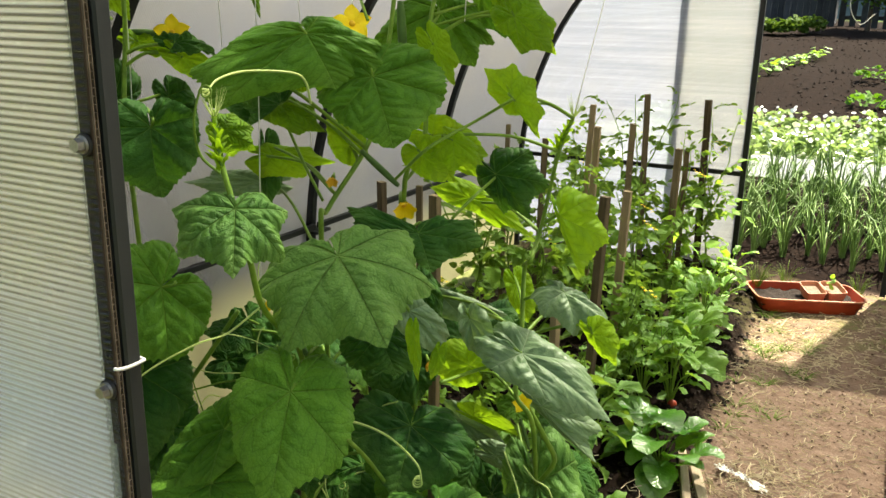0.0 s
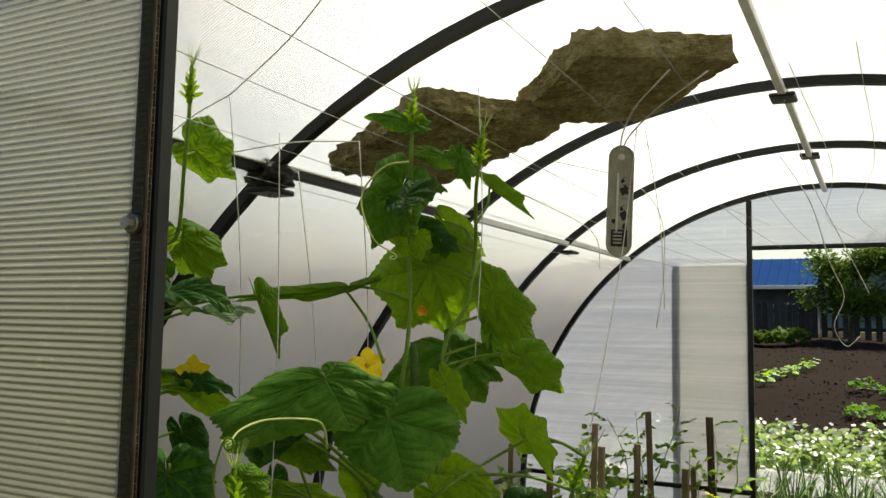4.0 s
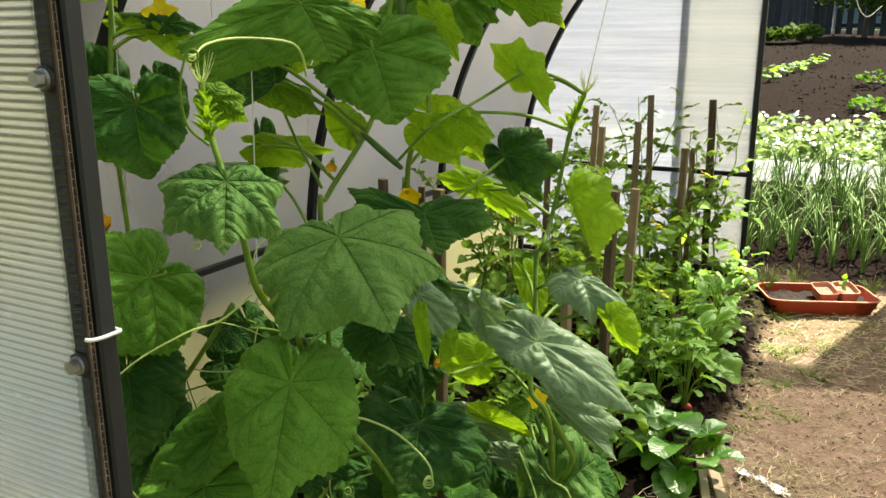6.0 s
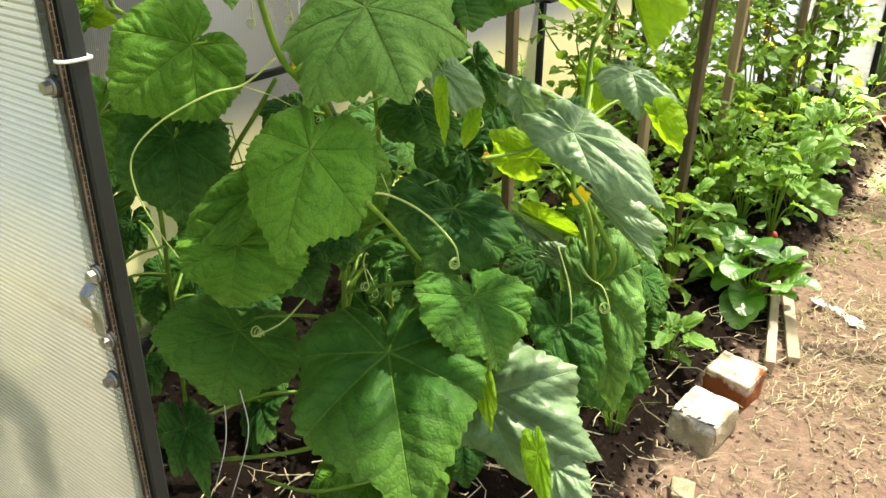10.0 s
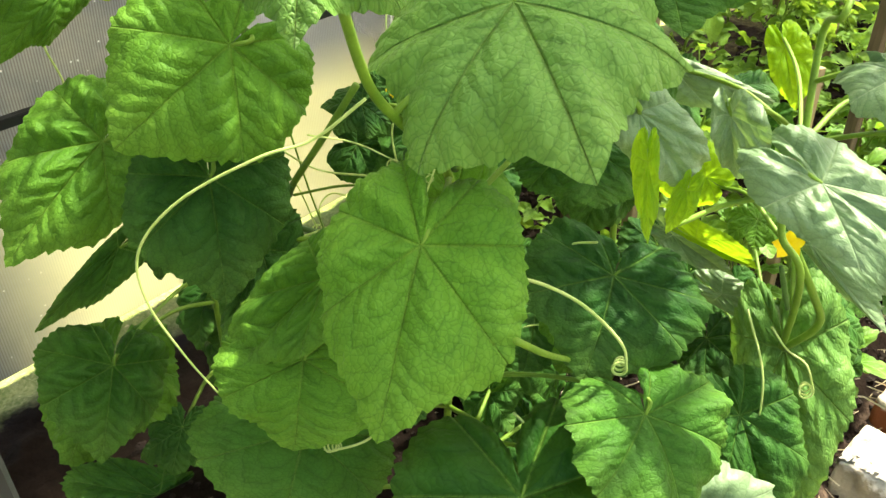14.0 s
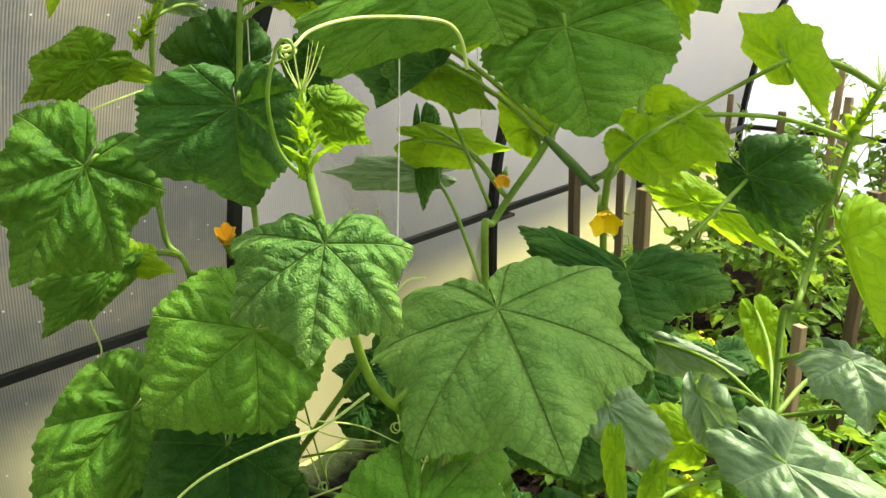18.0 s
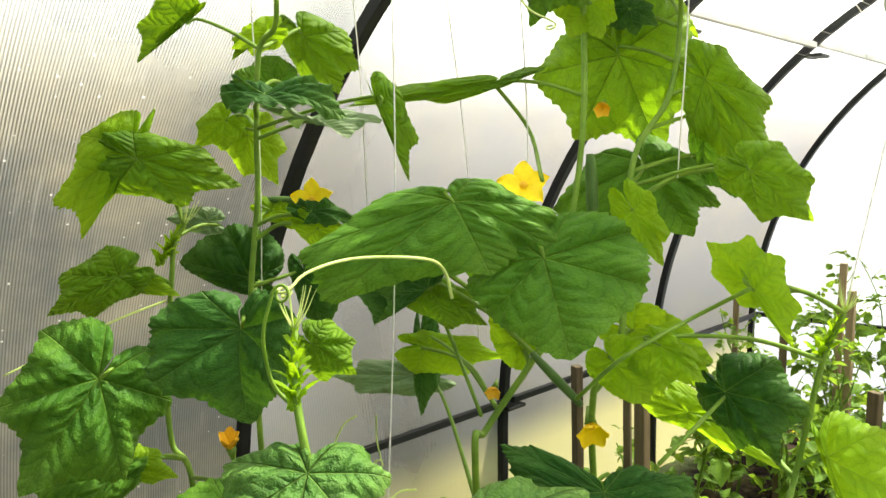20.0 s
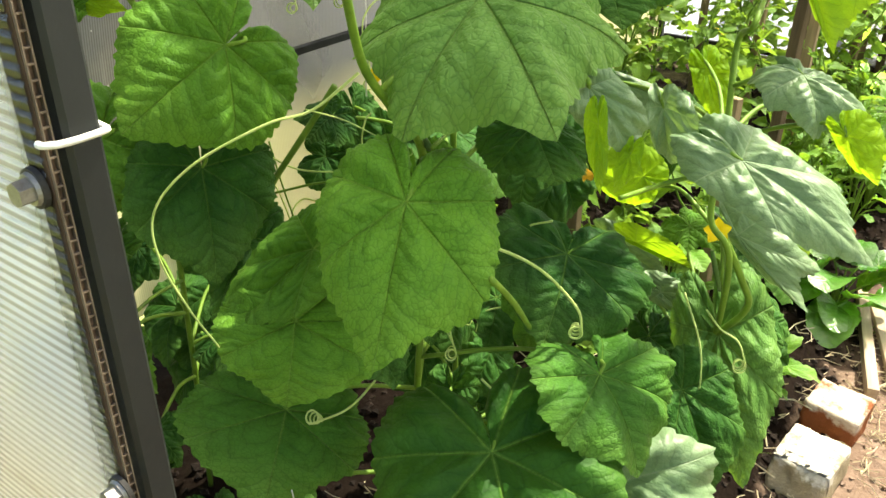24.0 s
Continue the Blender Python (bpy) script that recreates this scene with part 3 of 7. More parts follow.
def greenhouse():
    g = thing("greenhouse", (0, 0, 0), "arched polycarbonate greenhouse on a dark painted steel tube frame", "greenhouse", kind="structure")
    for i, y in enumerate(BAYS):
        pts = [Vector((p.x, y, p.z * rise(y))) for p in [arc_point(k / 64) for k in range(65)]]
        part("arch", tube_mesh("arch", pts, 0.0125, M_TUBE, 4, True, (0, 1, 0)), g, "dark painted square steel arch")
    for i in range(4):
        for side, label in ((0, "dewy twin-wall polycarbonate sheet bent over the arches, greyed as the shaded side"), (1, "dusty twin-wall polycarbonate sheet bent over the arches")):
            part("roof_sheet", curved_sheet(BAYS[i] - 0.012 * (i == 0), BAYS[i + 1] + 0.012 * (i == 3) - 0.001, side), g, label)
    # long tubes: low rail, shoulder, ridge
    w = math.acos(0.99 / HALF)
    zs = ARC_Z + HALF * math.sin(w)
    for x, z, mat, name in ((-HALF + 0.028, 0.55, M_TUBE, "rail"), (HALF - 0.028, 0.55, M_TUBE, "rail"), (-0.97, zs + 0.012, M_GALV, "purlin"),
                            (0.97, zs + 0.012, M_GALV, "purlin"), (0.0, TOP - 0.034, M_GALV, "ridge_purlin")):
        for i in range(4):
            a, b = BAYS[i] + 0.014, BAYS[i + 1] - 0.014
            q = z if name == "rail" else z * rise((a + b) / 2)
            part(name, box_mesh(name, (x - 0.010, a, q - 0.010), (x + 0.010, b, q + 0.010), M_TUBE if name == "purlin" and i < 2 else mat, 0.0015), g)
            # White strip stands in for the sun's highlight along the dark tube.
            if name == "purlin" and i < 2:
                part("highlight_strip", box_mesh("highlight_strip", (x - 0.012, a, q + 0.0102), (x + 0.016, b, q + 0.015), M_FILM, 0.001), g, "white strip standing for the sun's highlight on the purlin")
        for y in BAYS[1:4]:
            # cross clamp at each arch with a bolt
            q = z if name == "rail" else z * rise(y) - (0.030 if name == "purlin" else 0.0)
            part("clamp", box_mesh("clamp", (x - 0.034, y - 0.045, q - 0.022), (x + 0.034, y + 0.045, q - 0.0102), mat if name == "rail" else M_TUBE, 0.003), g)
            part("bolt", tube_mesh("bolt", [(x, y, q - 0.028), (x, y, q - 0.016)], 0.006, M_STEEL, 6), g)
    # a black film bag knotted round the first crossing of purlin and arch
    bm = bmesh.new()
    bmesh.ops.create_icosphere(bm, subdivisions=4, radius=1.0)
    for v in bm.verts:
        q = v.co.copy()
        v.co = Vector((q.x * 0.050, q.y * 0.055, q.z * 0.032)) * (1 + 0.35 * noise.noise(q * 2.2) + 0.22 * noise.noise(q * 6.0))
    part("knotted_bag", bm_mesh("knotted_bag", bm, M_BLACK, True), g, "black film knotted round the joint", Matrix.Translation((-0.97, 1.5, zs + 0.002)))
    return g


def arc_inner(x, drop=0.013):
    r = HALF - drop
    return ARC_Z + math.sqrt(max(0.0, r * r - x * x))


def end_sheet(name, y, x0, x1, z0, mat, parent, label="", ztop=None):
    """A flat end-wall sheet that follows the arch above, 4 mm thick."""
    n, verts, faces = 24, [], []
    for k, yy in enumerate((y - 0.002, y + 0.002)):
        for i in range(n + 1):
            x = x0 + (x1 - x0) * i / n
            verts += [(x, yy, z0), (x, yy, arc_inner(x, -0.012) * rise(y) if ztop is None else ztop)]
    w = 2 * (n + 1)
    for i in range(n):
        a = 2 * i
        faces += [(a, a + 2, a + 3, a + 1), (w + a, w + a + 1, w + a + 3, w + a + 2)]
    return part(name, mesh_from(name, verts, faces, mat, False), parent, label)


DOOR = 0.355       # half the far doorway
DOOR_Z = 1.77
POST_X = -0.255    # edge of the near panel


def far_end():
    g = thing("wall_far", (0, 0, 0), "polycarbonate end wall with an open doorway to the garden", "wall", kind="structure")
    y = FAR
    for s in (-1, 1):
        x = s * DOOR
        top = arc_inner(x) * rise(y)
        part("door_post", box_mesh("door_post", (x - 0.0125, y - 0.0125, 0.02), (x + 0.0125, y + 0.0125, top), M_TUBE, 0.002), g)
        part("cross_bar", box_mesh("cross_bar", (min(s * (DOOR + 0.013), s * (HALF - 0.02)), y - 0.011, 0.54), (max(s * (DOOR + 0.013), s * (HALF - 0.02)), y + 0.011, 0.562), M_TUBE, 0.002), g)
        part("sill", box_mesh("sill", (min(s * (DOOR + 0.013), s * (HALF - 0.02)), y - 0.011, 0.03), (max(s * (DOOR + 0.013), s * (HALF - 0.02)), y + 0.011, 0.055), M_TUBE, 0.002), g)
    part("door_head", box_mesh("door_head", (-DOOR + 0.013, y - 0.011, DOOR_Z - 0.011), (DOOR - 0.013, y + 0.011, DOOR_Z + 0.011), M_TUBE, 0.002), g)
    end_sheet("sheet", y + 0.018, -HALF, -DOOR + 0.004, 0.02, M_ENDWALL, g, "bluish grey clear ribbed sheet")
    end_sheet("sheet", y + 0.018, DOOR - 0.004, HALF, 0.02, M_CREAM, g, "milky cream sheet beside the doorway")
    end_sheet("sheet", y + 0.018, -DOOR + 0.006, DOOR - 0.006, DOOR_Z, M_ENDWALL, g, "clear sheet over the doorway")
    # the open door leaf, folded back outside
    d = thing("door_1", pose(-DOOR - 0.005, y + 0.050, 0.06, 0, 0, 180), "open greenhouse door with a milky cream sheet, folded back flat against the wall", "door", kind="structure")
    w, h = 0.378, 1.66
    for a, b in (((0, -0.010, 0), (0.020, 0.010, h)), ((w - 0.020, -0.010, 0), (w, 0.010, h)), ((0.022, -0.010, 0), (w - 0.022, 0.010, 0.020)), ((0.022, -0.010, h - 0.020), (w - 0.022, 0.010, h))):
        part("door_tube", box_mesh("door_tube", a, b, M_TUBE, 0.002), d)
    part("door_sheet", box_mesh("door_sheet", (0.0, -0.0150, 0.0), (w, -0.0115, h), M_CREAM, 0), d, "milky cream sheet")
    return g


def hex_bolt(parent, x, y, z):
    bm = bmesh.new()
    m = Matrix.Translation((x, y - 0.006, z)) @ Matrix.Rotation(radians(90), 4, "X")
    bmesh.ops.create_cone(bm, cap_ends=True, segments=6, radius1=0.0053, radius2=0.0050, depth=0.006, matrix=m)
    m = Matrix.Translation((x, y - 0.0025, z)) @ Matrix.Rotation(radians(90), 4, "X")
    bmesh.ops.create_cone(bm, cap_ends=True, segments=20, radius1=0.0070, radius2=0.0062, depth=0.002, matrix=m)
    b = part("bolt", bm_mesh("bolt", bm, M_STEEL), parent, "zinc hex-head screw")
    bm = bmesh.new()
    bmesh.ops.create_cone(bm, cap_ends=True, segments=20, radius1=0.0084, radius2=0.0080, depth=0.0022, matrix=Matrix.Translation((x, y - 0.0008, z)) @ Matrix.Rotation(radians(90), 4, "X"))
    part("washer", bm_mesh("washer", bm, M_RUBBER), b, "grey rubber washer")


def near_end():
    """The end wall beside the camera: ribbed sheet screwed to a dark tube."""
    g = thing("wall_near", (0, 0, 0), "ribbed polycarbonate end panel screwed to a dark steel door post", "wall", kind="structure")
    y = NEAR
    part("door_post", box_mesh("door_post", (POST_X - 0.0115, y + 0.0035, 0.02), (POST_X + 0.0045, y + 0.0185, arc_inner(POST_X) - 0.01), M_TUBE, 0.002), g, "dark painted square tube door post")
    part("door_post", box_mesh("door_post", (0.62, y - 0.0125, 0.02), (0.645, y + 0.0125, arc_inner(0.62) - 0.01), M_TUBE, 0.002), g)
    part("door_head", box_mesh("door_head", (POST_X + 0.021, y - 0.010, 1.80), (0.618, y + 0.010, 1.82), M_TUBE, 0.002), g)
    # ribbed panel: outer and inner skins with a rib every 5.7 mm
    p, x0, x1, z0, z1 = 0.0057, -1.5, POST_X, 0.06, 1.66
    rows = int((z1 - z0) / p)
    verts, faces = [], []
    for i in range(rows):
        z = z0 + i * p
        for k, (dz, dy) in enumerate(((0, 0.0), (0.0010, -0.0008), (0.0045, -0.0008), (0.0057, 0.0))):
            verts += [(x0, y - 0.004 + dy, z + dz), (x1, y - 0.004 + dy, z + dz)]
        b = len(verts) - 8
        faces += [(b + 2 * k, b + 2 * k + 1, b + 2 * k + 3, b + 2 * k + 2) for k in range(3)]
    b = len(verts)
    verts += [(x0, y, z0), (x1, y, z0), (x1, y, z1), (x0, y, z1)]
    faces.append((b, b + 3, b + 2, b + 1))
    part("panel", mesh_from("panel", verts, faces, M_PANEL, False), g, "weathered ribbed polycarbonate panel, dusty, with rust streaks")
    # the cut edge with its open cells
    bm_v, bm_f = [], []

    def block(a, c):
        k = len(bm_v)
        bm_v.extend([(a[0], a[1], a[2]), (c[0], a[1], a[2]), (c[0], c[1], a[2]), (a[0], c[1], a[2]), (a[0], a[1], c[2]), (c[0], a[1], c[2]), (c[0], c[1], c[2]), (a[0], c[1], c[2])])
        bm_f.extend([tuple(k + q for q in f) for f in ((0, 3, 2, 1), (4, 5, 6, 7), (0, 1, 5, 4), (1, 2, 6, 5), (2, 3, 7, 6), (3, 0, 4, 7))])

    for i in range(rows):
        z = z0 + i * p
        block((x1 + 0.0002, y - 0.0029, z), (x1 + 0.0026, y + 0.0001, z + 0.0008))
    block((x1 + 0.0002, y - 0.0034, z0), (x1 + 0.0028, y - 0.0028, z1))
    block((x1 + 0.0002, y - 0.0004, z0), (x1 + 0.0028, y + 0.0003, z1))
    part("cut_edge", mesh_from("cut_edge", bm_v, bm_f, M_CELL, False), g, "brown dirty cut edge with open cells")
    part("cell_dirt", box_mesh("cell_dirt", (x1 - 0.0125, y - 0.0037, 1.03), (x1 + 0.0012, y - 0.0008, z1), M_DIRT, 0), g, "dark brown dirt in the cells along the cut edge")
    for a, b, deep in ((z0, 0.80, 0.0030), (0.80, 0.92, 0.0045), (0.92, 0.98, 0.0065), (0.98, 1.03, 0.0095)):
        part("cell_dirt", box_mesh("cell_dirt", (x1 - deep, y - 0.0037, a), (x1 + 0.0012, y - 0.0008, b), M_DIRT, 0), g, "dark brown dirt in the cells along the cut edge")
    for z in (1.62, 1.433, 1.2175, 1.0275, 0.775, 0.56):
        hex_bolt(g, POST_X - 0.0078, y - 0.005, z)
    # hinge plate with its fastening
    bent = [(-0.0045, 0.872), (-0.0130, 0.864), (-0.0125, 0.856), (-0.0060, 0.846), (-0.0055, 0.824)]
    verts = [(POST_X + dx, y + dy - 0.0052 - thick, z) for dy, z in bent for dx in (-0.0085, 0.0045) for thick in (0.0, 0.0015)]
    faces = []
    for i in range(len(bent) - 1):
        q = 4 * i
        faces += [(q + 1, q + 3, q + 7, q + 5), (q, q + 4, q + 6, q + 2), (q, q + 1, q + 5, q + 4), (q + 2, q + 6, q + 7, q + 3)]
    faces += [(0, 2, 3, 1), (16, 17, 19, 18)]
    part("hinge", mesh_from("hinge", verts, faces, M_STEEL, False), g, "bent zinc hinge plate")
    hex_bolt(g, POST_X + 0.0005, y - 0.0052, 0.879)
    hex_bolt(g, POST_X + 0.0005, y - 0.0052, 0.818)
    # white cord tied round the post
    P = POST_X
    ring = [(P + 0.0022, y - 0.0062, 1.0474), (P + 0.0045, y - 0.0050, 1.0468), (P + 0.0062, y + 0.003, 1.0460), (P + 0.0062, y + 0.018, 1.046), (P + 0.003, y + 0.0202, 1.046), (P - 0.010, y + 0.0202, 1.047)]
    cord = thing("cord", (0, 0, 0), "white cord tied round the dark door post", "cord")
    part("loop", tube_mesh("loop", spline(ring, 3), 0.0014, M_TWINE, 6), cord)
    # rest of the wall, behind the eye
    end_sheet("sheet", y + 0.018, -HALF, x0 + 0.02, 0.02, M_ENDWALL, g)
    end_sheet("sheet", y + 0.018, 0.64, HALF, 0.02, M_ENDWALL, g)
    end_sheet("sheet", y + 0.018, POST_X + 0.02, 0.63, 1.82, M_ENDWALL, g)
    end_sheet("sheet", y + 0.018, -1.5, POST_X - 0.002, 1.661, M_ENDWALL, g)
    return g


def ground_height(x, y):
    z = 0.0
    inside = 0.3 < y < 4.6
    if inside:
        bed = min(1.0, max(0.0, (-0.13 - x) / 0.10))
        bed = bed * bed * (3 - 2 * bed)
        low = min(1.0, max(0.0, (-0.75 - x) / 0.55))
        z -= 0.16 * low * low
        z += bed * (0.055 + 0.03 * wob(x, y, 4.0, 3.1) + 0.022 * wob(x, y, 13.0, 7.7) + 0.010 * wob(x, y, 33.0, 1.7))
        bed2 = min(1.0, max(0.0, (x - 0.72) / 0.1))
        z += bed2 * 0.09
        z += 0.012 * wob(x, y, 5.0, 9.0) + 0.007 * wob(x, y, 17.0, 2.0) + 0.0035 * wob(x, y, 48.0, 4.0)
        z *= min(1.0, (y - 0.3) / 0.15)
    else:
        z += 0.03 * wob(x, y, 2.0, 5.0) + 0.015 * wob(x, y, 9.0, 6.0)
    if y > 4.6:
        u = min(1.0, (y - 4.6) / 0.8)
        z += -0.02 * u
        # the garden climbs gently towards the fence
        z += float(np.interp(y, (5.0, 7.0, 9.0, 12.0, 20.0, 40.0), (0.0, 0.13, 0.38, 0.74, 1.20, 1.35)))
        if y > 9.5:
            z += 0.10 * wob(x, y, 0.5, 11.0) * min(1, (y - 9.5) / 3)
    return z


def ground():
    def axis(lo, a, b, hi, fine, grow):
        vals = list(np.arange(a, b, fine))
        s, v = fine, a
        left = []
        while v > lo:
            s *= grow
            v -= s
            left.append(v)
        s, v, right = fine, vals[-1], []
        while v < hi:
            s *= grow
            v += s
            right.append(v)
        return left[::-1] + vals + right

    xs, ys = axis(-400, -1.6, 1.0, 400, 0.022, 1.22), axis(-60, 0.45, 5.2, 900, 0.025, 1.14)
    verts = [(x, y, ground_height(x, y)) for y in ys for x in xs]
    w = len(xs)
    faces = [(j * w + i, j * w + i + 1, (j + 1) * w + i + 1, (j + 1) * w + i) for j in range(len(ys) - 1) for i in range(w - 1)]
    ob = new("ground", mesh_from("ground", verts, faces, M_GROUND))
    return tagged(ob, "brown trodden earth path between dark soil beds, garden soil beyond", "ground", kind="structure")


ground()
greenhouse()
far_end()
near_end()


# ---- cucumber plants ----
OUTLINE_A = (0, 12, 24, 41, 56, 70, 84, 100, 120, 140, 158, 171)
OUTLINE_R = (1.0, 0.85, 0.77, 0.75, 0.69, 0.66, 0.66, 0.61, 0.58, 0.57, 0.53, 0.42)
LOBED_A = (0, 10, 25, 49, 70, 97, 116, 134, 150, 162, 171)
LOBED_R = (1.0, 0.84, 0.69, 0.86, 0.63, 0.74, 0.60, 0.60, 0.55, 0.46, 0.34)
SLIM_A, SLIM_R = (0, 20, 60, 120, 170), (1.0, 0.45, 0.24, 0.16, 0.10)
LEAF_COUNT = [0]


def blade_mesh(name, length, width, mat, seed, arch=0.22, side=0.10, wave=0.05, teeth=46, outline=(OUTLINE_A, OUTLINE_R), rings=11, spokes=185, gap=5.0, pucker=0.034):
    """A lobed, toothed leaf blade. It starts where the stalk joins, at the origin; the tip is length away along +y."""
    rng = np.random.RandomState(seed)
    th = np.radians(np.linspace(-180 + gap, 180 - gap, spokes))
    deg = np.degrees(np.abs(th))
    r = np.interp(deg, outline[0], outline[1])
    lop = 1 + 0.06 * np.sin(th + rng.uniform(0, 6)) + 0.04 * np.sin(2 * th + rng.uniform(0, 6)) + 0.02 * np.sin(5 * th + rng.uniform(0, 6))
    lop = 1 + (lop - 1) * np.clip(deg / 30, 0, 1)
    r = r * lop
    saw = (th * teeth / (2 * math.pi)) % 1.0
    tooth = 1 + 0.050 * (np.minimum(saw / 0.7, (1 - saw) / 0.3) - 0.5) * (1 + 0.5 * np.sin(9 * th + rng.uniform(0, 6)))
    frac = np.linspace(0, 1, rings + 1)[1:] ** 0.9
    rim = 1 + np.outer(np.clip((frac - 0.8) / 0.2, 0, 1) ** 1.5, tooth - 1)
    X, Y = np.outer(frac, r * np.sin(th)) * rim, np.outer(frac, r * np.cos(th)) * rim
    kx = width / (np.max(X) - np.min(X))
    step = LEAF_STEP
    fold = np.abs((th + step / 2) % step - step / 2)
    R = np.hypot(X, Y)
    d = R * np.sin(fold)[None, :]
    ed = np.outer(frac ** 2, np.ones_like(th))
    Z = pucker * np.minimum(d / 0.10, 1.0) * np.sin(np.pi * np.clip(np.outer(frac, np.ones_like(th)), 0, 1)) ** 0.5
    Z += arch * (Y - Y * Y) * (Y > 0) - arch * 0.45 * Y * Y * (Y < 0)
    Z -= side * (X * kx / length) ** 2 * 2.2
    Z += wave * ed * (np.sin(3 * th + rng.uniform(0, 6)) * 0.6 + np.sin(7 * th + rng.uniform(0, 6)) * 0.45 + 0.25 * np.sin(13 * th + rng.uniform(0, 6)) + 0.20 * ed * np.sin(23 * th + rng.uniform(0, 6)))
    Z += 0.03 * np.sin(3.1 * X + rng.uniform(0, 6)) * np.sin(2.7 * Y + rng.uniform(0, 6)) * R
    lo = float(Z[-1, spokes // 2])
    Z = Z - np.clip(Y, 0, 1) * lo
    verts = [(0.0, 0.0, 0.0)] + list(zip((X * kx).ravel(), (Y * length).ravel(), (Z * length).ravel()))
    uv = [(0.0, 0.0)] + list(zip(X.ravel(), Y.ravel()))
    faces = [(0, k + 2, k + 1) for k in range(spokes - 1)]
    for i in range(rings - 1):
        a = 1 + i * spokes
        faces += [(a + k, a + k + 1, a + spokes + k + 1, a + spokes + k) for k in range(spokes - 1)]
    me = bpy.data.meshes.new(name)
    me.from_pydata([tuple(float(q) for q in v) for v in verts], [], faces)
    me.materials.append(mat)
    me.polygons.foreach_set("use_smooth", [True] * len(me.polygons))
    layer = me.uv_layers.new(name="UVMap")
    idx = np.zeros(len(me.loops), dtype=np.int32)
    me.loops.foreach_get("vertex_index", idx)
    layer.data.foreach_set("uv", np.array(uv, dtype=np.float32)[idx].ravel())
    me.update()
    return me


def nearest_on(stems, p, below=0.04):
    """Where on a plant's stems a leaf stalk would spring from."""
    best, at = 1e9, None
    for pts in stems:
        for q in pts:
            v = Vector(q)
            cost = (v - p).length + max(0.0, v.z - p.z + below * 0.4) * 1.6
            if cost < best:
                best, at = cost, v
    return at


def cucumber_plant(label, *lines):
    p = thing("cucumber_plant", (0, 0, 0), label, "cucumber plant", "cucumber plants")
    stems = []
    for pts in lines:
        fine = spline(pts, 7)
        stems.append(fine)
        part("stem", tube_mesh("stem", fine, lambda u: 0.0016 * (1 - u) + 0.0031, M_STEM, 9), p)
        # young tip: small folded leaves and hairs round the growing point
        top, way = fine[-1], (fine[-1] - fine[-3]).normalized()
        for k in range(26):
            a = k * 2.4
            out = (Vector((math.cos(a), math.sin(a), 0.3)) * (0.35 + 0.045 * k) + way * (1.5 - 0.03 * k)).normalized()
            m = out.to_track_quat("Y", "Z").to_matrix().to_4x4()
            m.translation = top - way * (0.0024 * k)
            part("young_leaf", blade_mesh("young_leaf", 0.013 + 0.0008 * k, 0.0030 + 0.00035 * k, M_LEAF_YOUNG_LIT, 900 + k, 0.6, 0.8, 0.12, 16, (SLIM_A, SLIM_R), rings=4, spokes=26), p, local=m)
        for k in range(12):
            a = k * 0.9
            d = (Vector((math.cos(a), math.sin(a), 0.5 + 0.08 * k)) + way).normalized()
            part("hair_tendril", tube_mesh("hair_tendril", spline([top, top + d * 0.018, top + d * 0.034 + Vector((0, 0, 0.006))], 3), lambda u: 0.0008 * (1.1 - u), M_TENDRIL, 5), p)
    p["count"] = 0
    STEMS[p.name] = stems
    return p


STEMS = {}


def leaf(plant, x, y, z, rx, ry, rz, length, width, mat, lobed=None, arch=None, stalk=True):
    """A cucumber leaf with its stalk: joint, turn, length from joint to tip, and breadth."""
    LEAF_COUNT[0] += 1
    n = LEAF_COUNT[0]
    rng = random.Random(n)
    length, width = max(length, width * 0.45, 0.035), max(width, length * 0.55, 0.03)
    soft = mat is M_LEAF_YOUNG_LIT
    bend = arch if arch is not None else rng.uniform(0.25, 0.60)
    m = pose(x, y, z, rx, ry, rz)
    big = length > 0.09
    b = part("leaf", blade_mesh("leaf", length, width, mat, n, bend, rng.uniform(0.08, 0.38), rng.uniform(0.07, 0.13) * (1.2 if soft else 1), 44 if big else 26,
                                (LOBED_A, LOBED_R) if (rng.random() > 0.45 if lobed is None else lobed) else (OUTLINE_A, OUTLINE_R),
                                rings=9 if big else 6, spokes=139 if big else 81), plant, local=m)
    if not stalk:
        return b
    j = Vector((x, y, z))
    foot = nearest_on(STEMS[plant.name], j)
    gap = (foot - j).length
    if gap < 0.30:
        back = -(m.to_3x3() @ Vector((0, 0.5, 0.6))).normalized() * min(0.05, gap * 0.35)
        mid = (j + foot) / 2 + Vector((0, 0, 0.10 * gap)) + back * 0.5
        part("petiole", tube_mesh("petiole", spline([j, j + back * 0.4, mid, foot], 5), lambda u: 0.0022 + 0.0012 * u, M_STEM, 7), plant)
    else:
        back = -(m.to_3x3() @ Vector((0, 0.7, 0.7))).normalized() * 0.05
        end = j + back + Vector((rng.uniform(-0.06, 0.02), rng.uniform(0.03, 0.09), -0.10))
        part("petiole", tube_mesh("petiole", spline([j, j + back * 0.5, j + back + Vector((0, 0.01, -0.03)), end], 5), 0.0026, M_STEM, 7), plant)
    return b


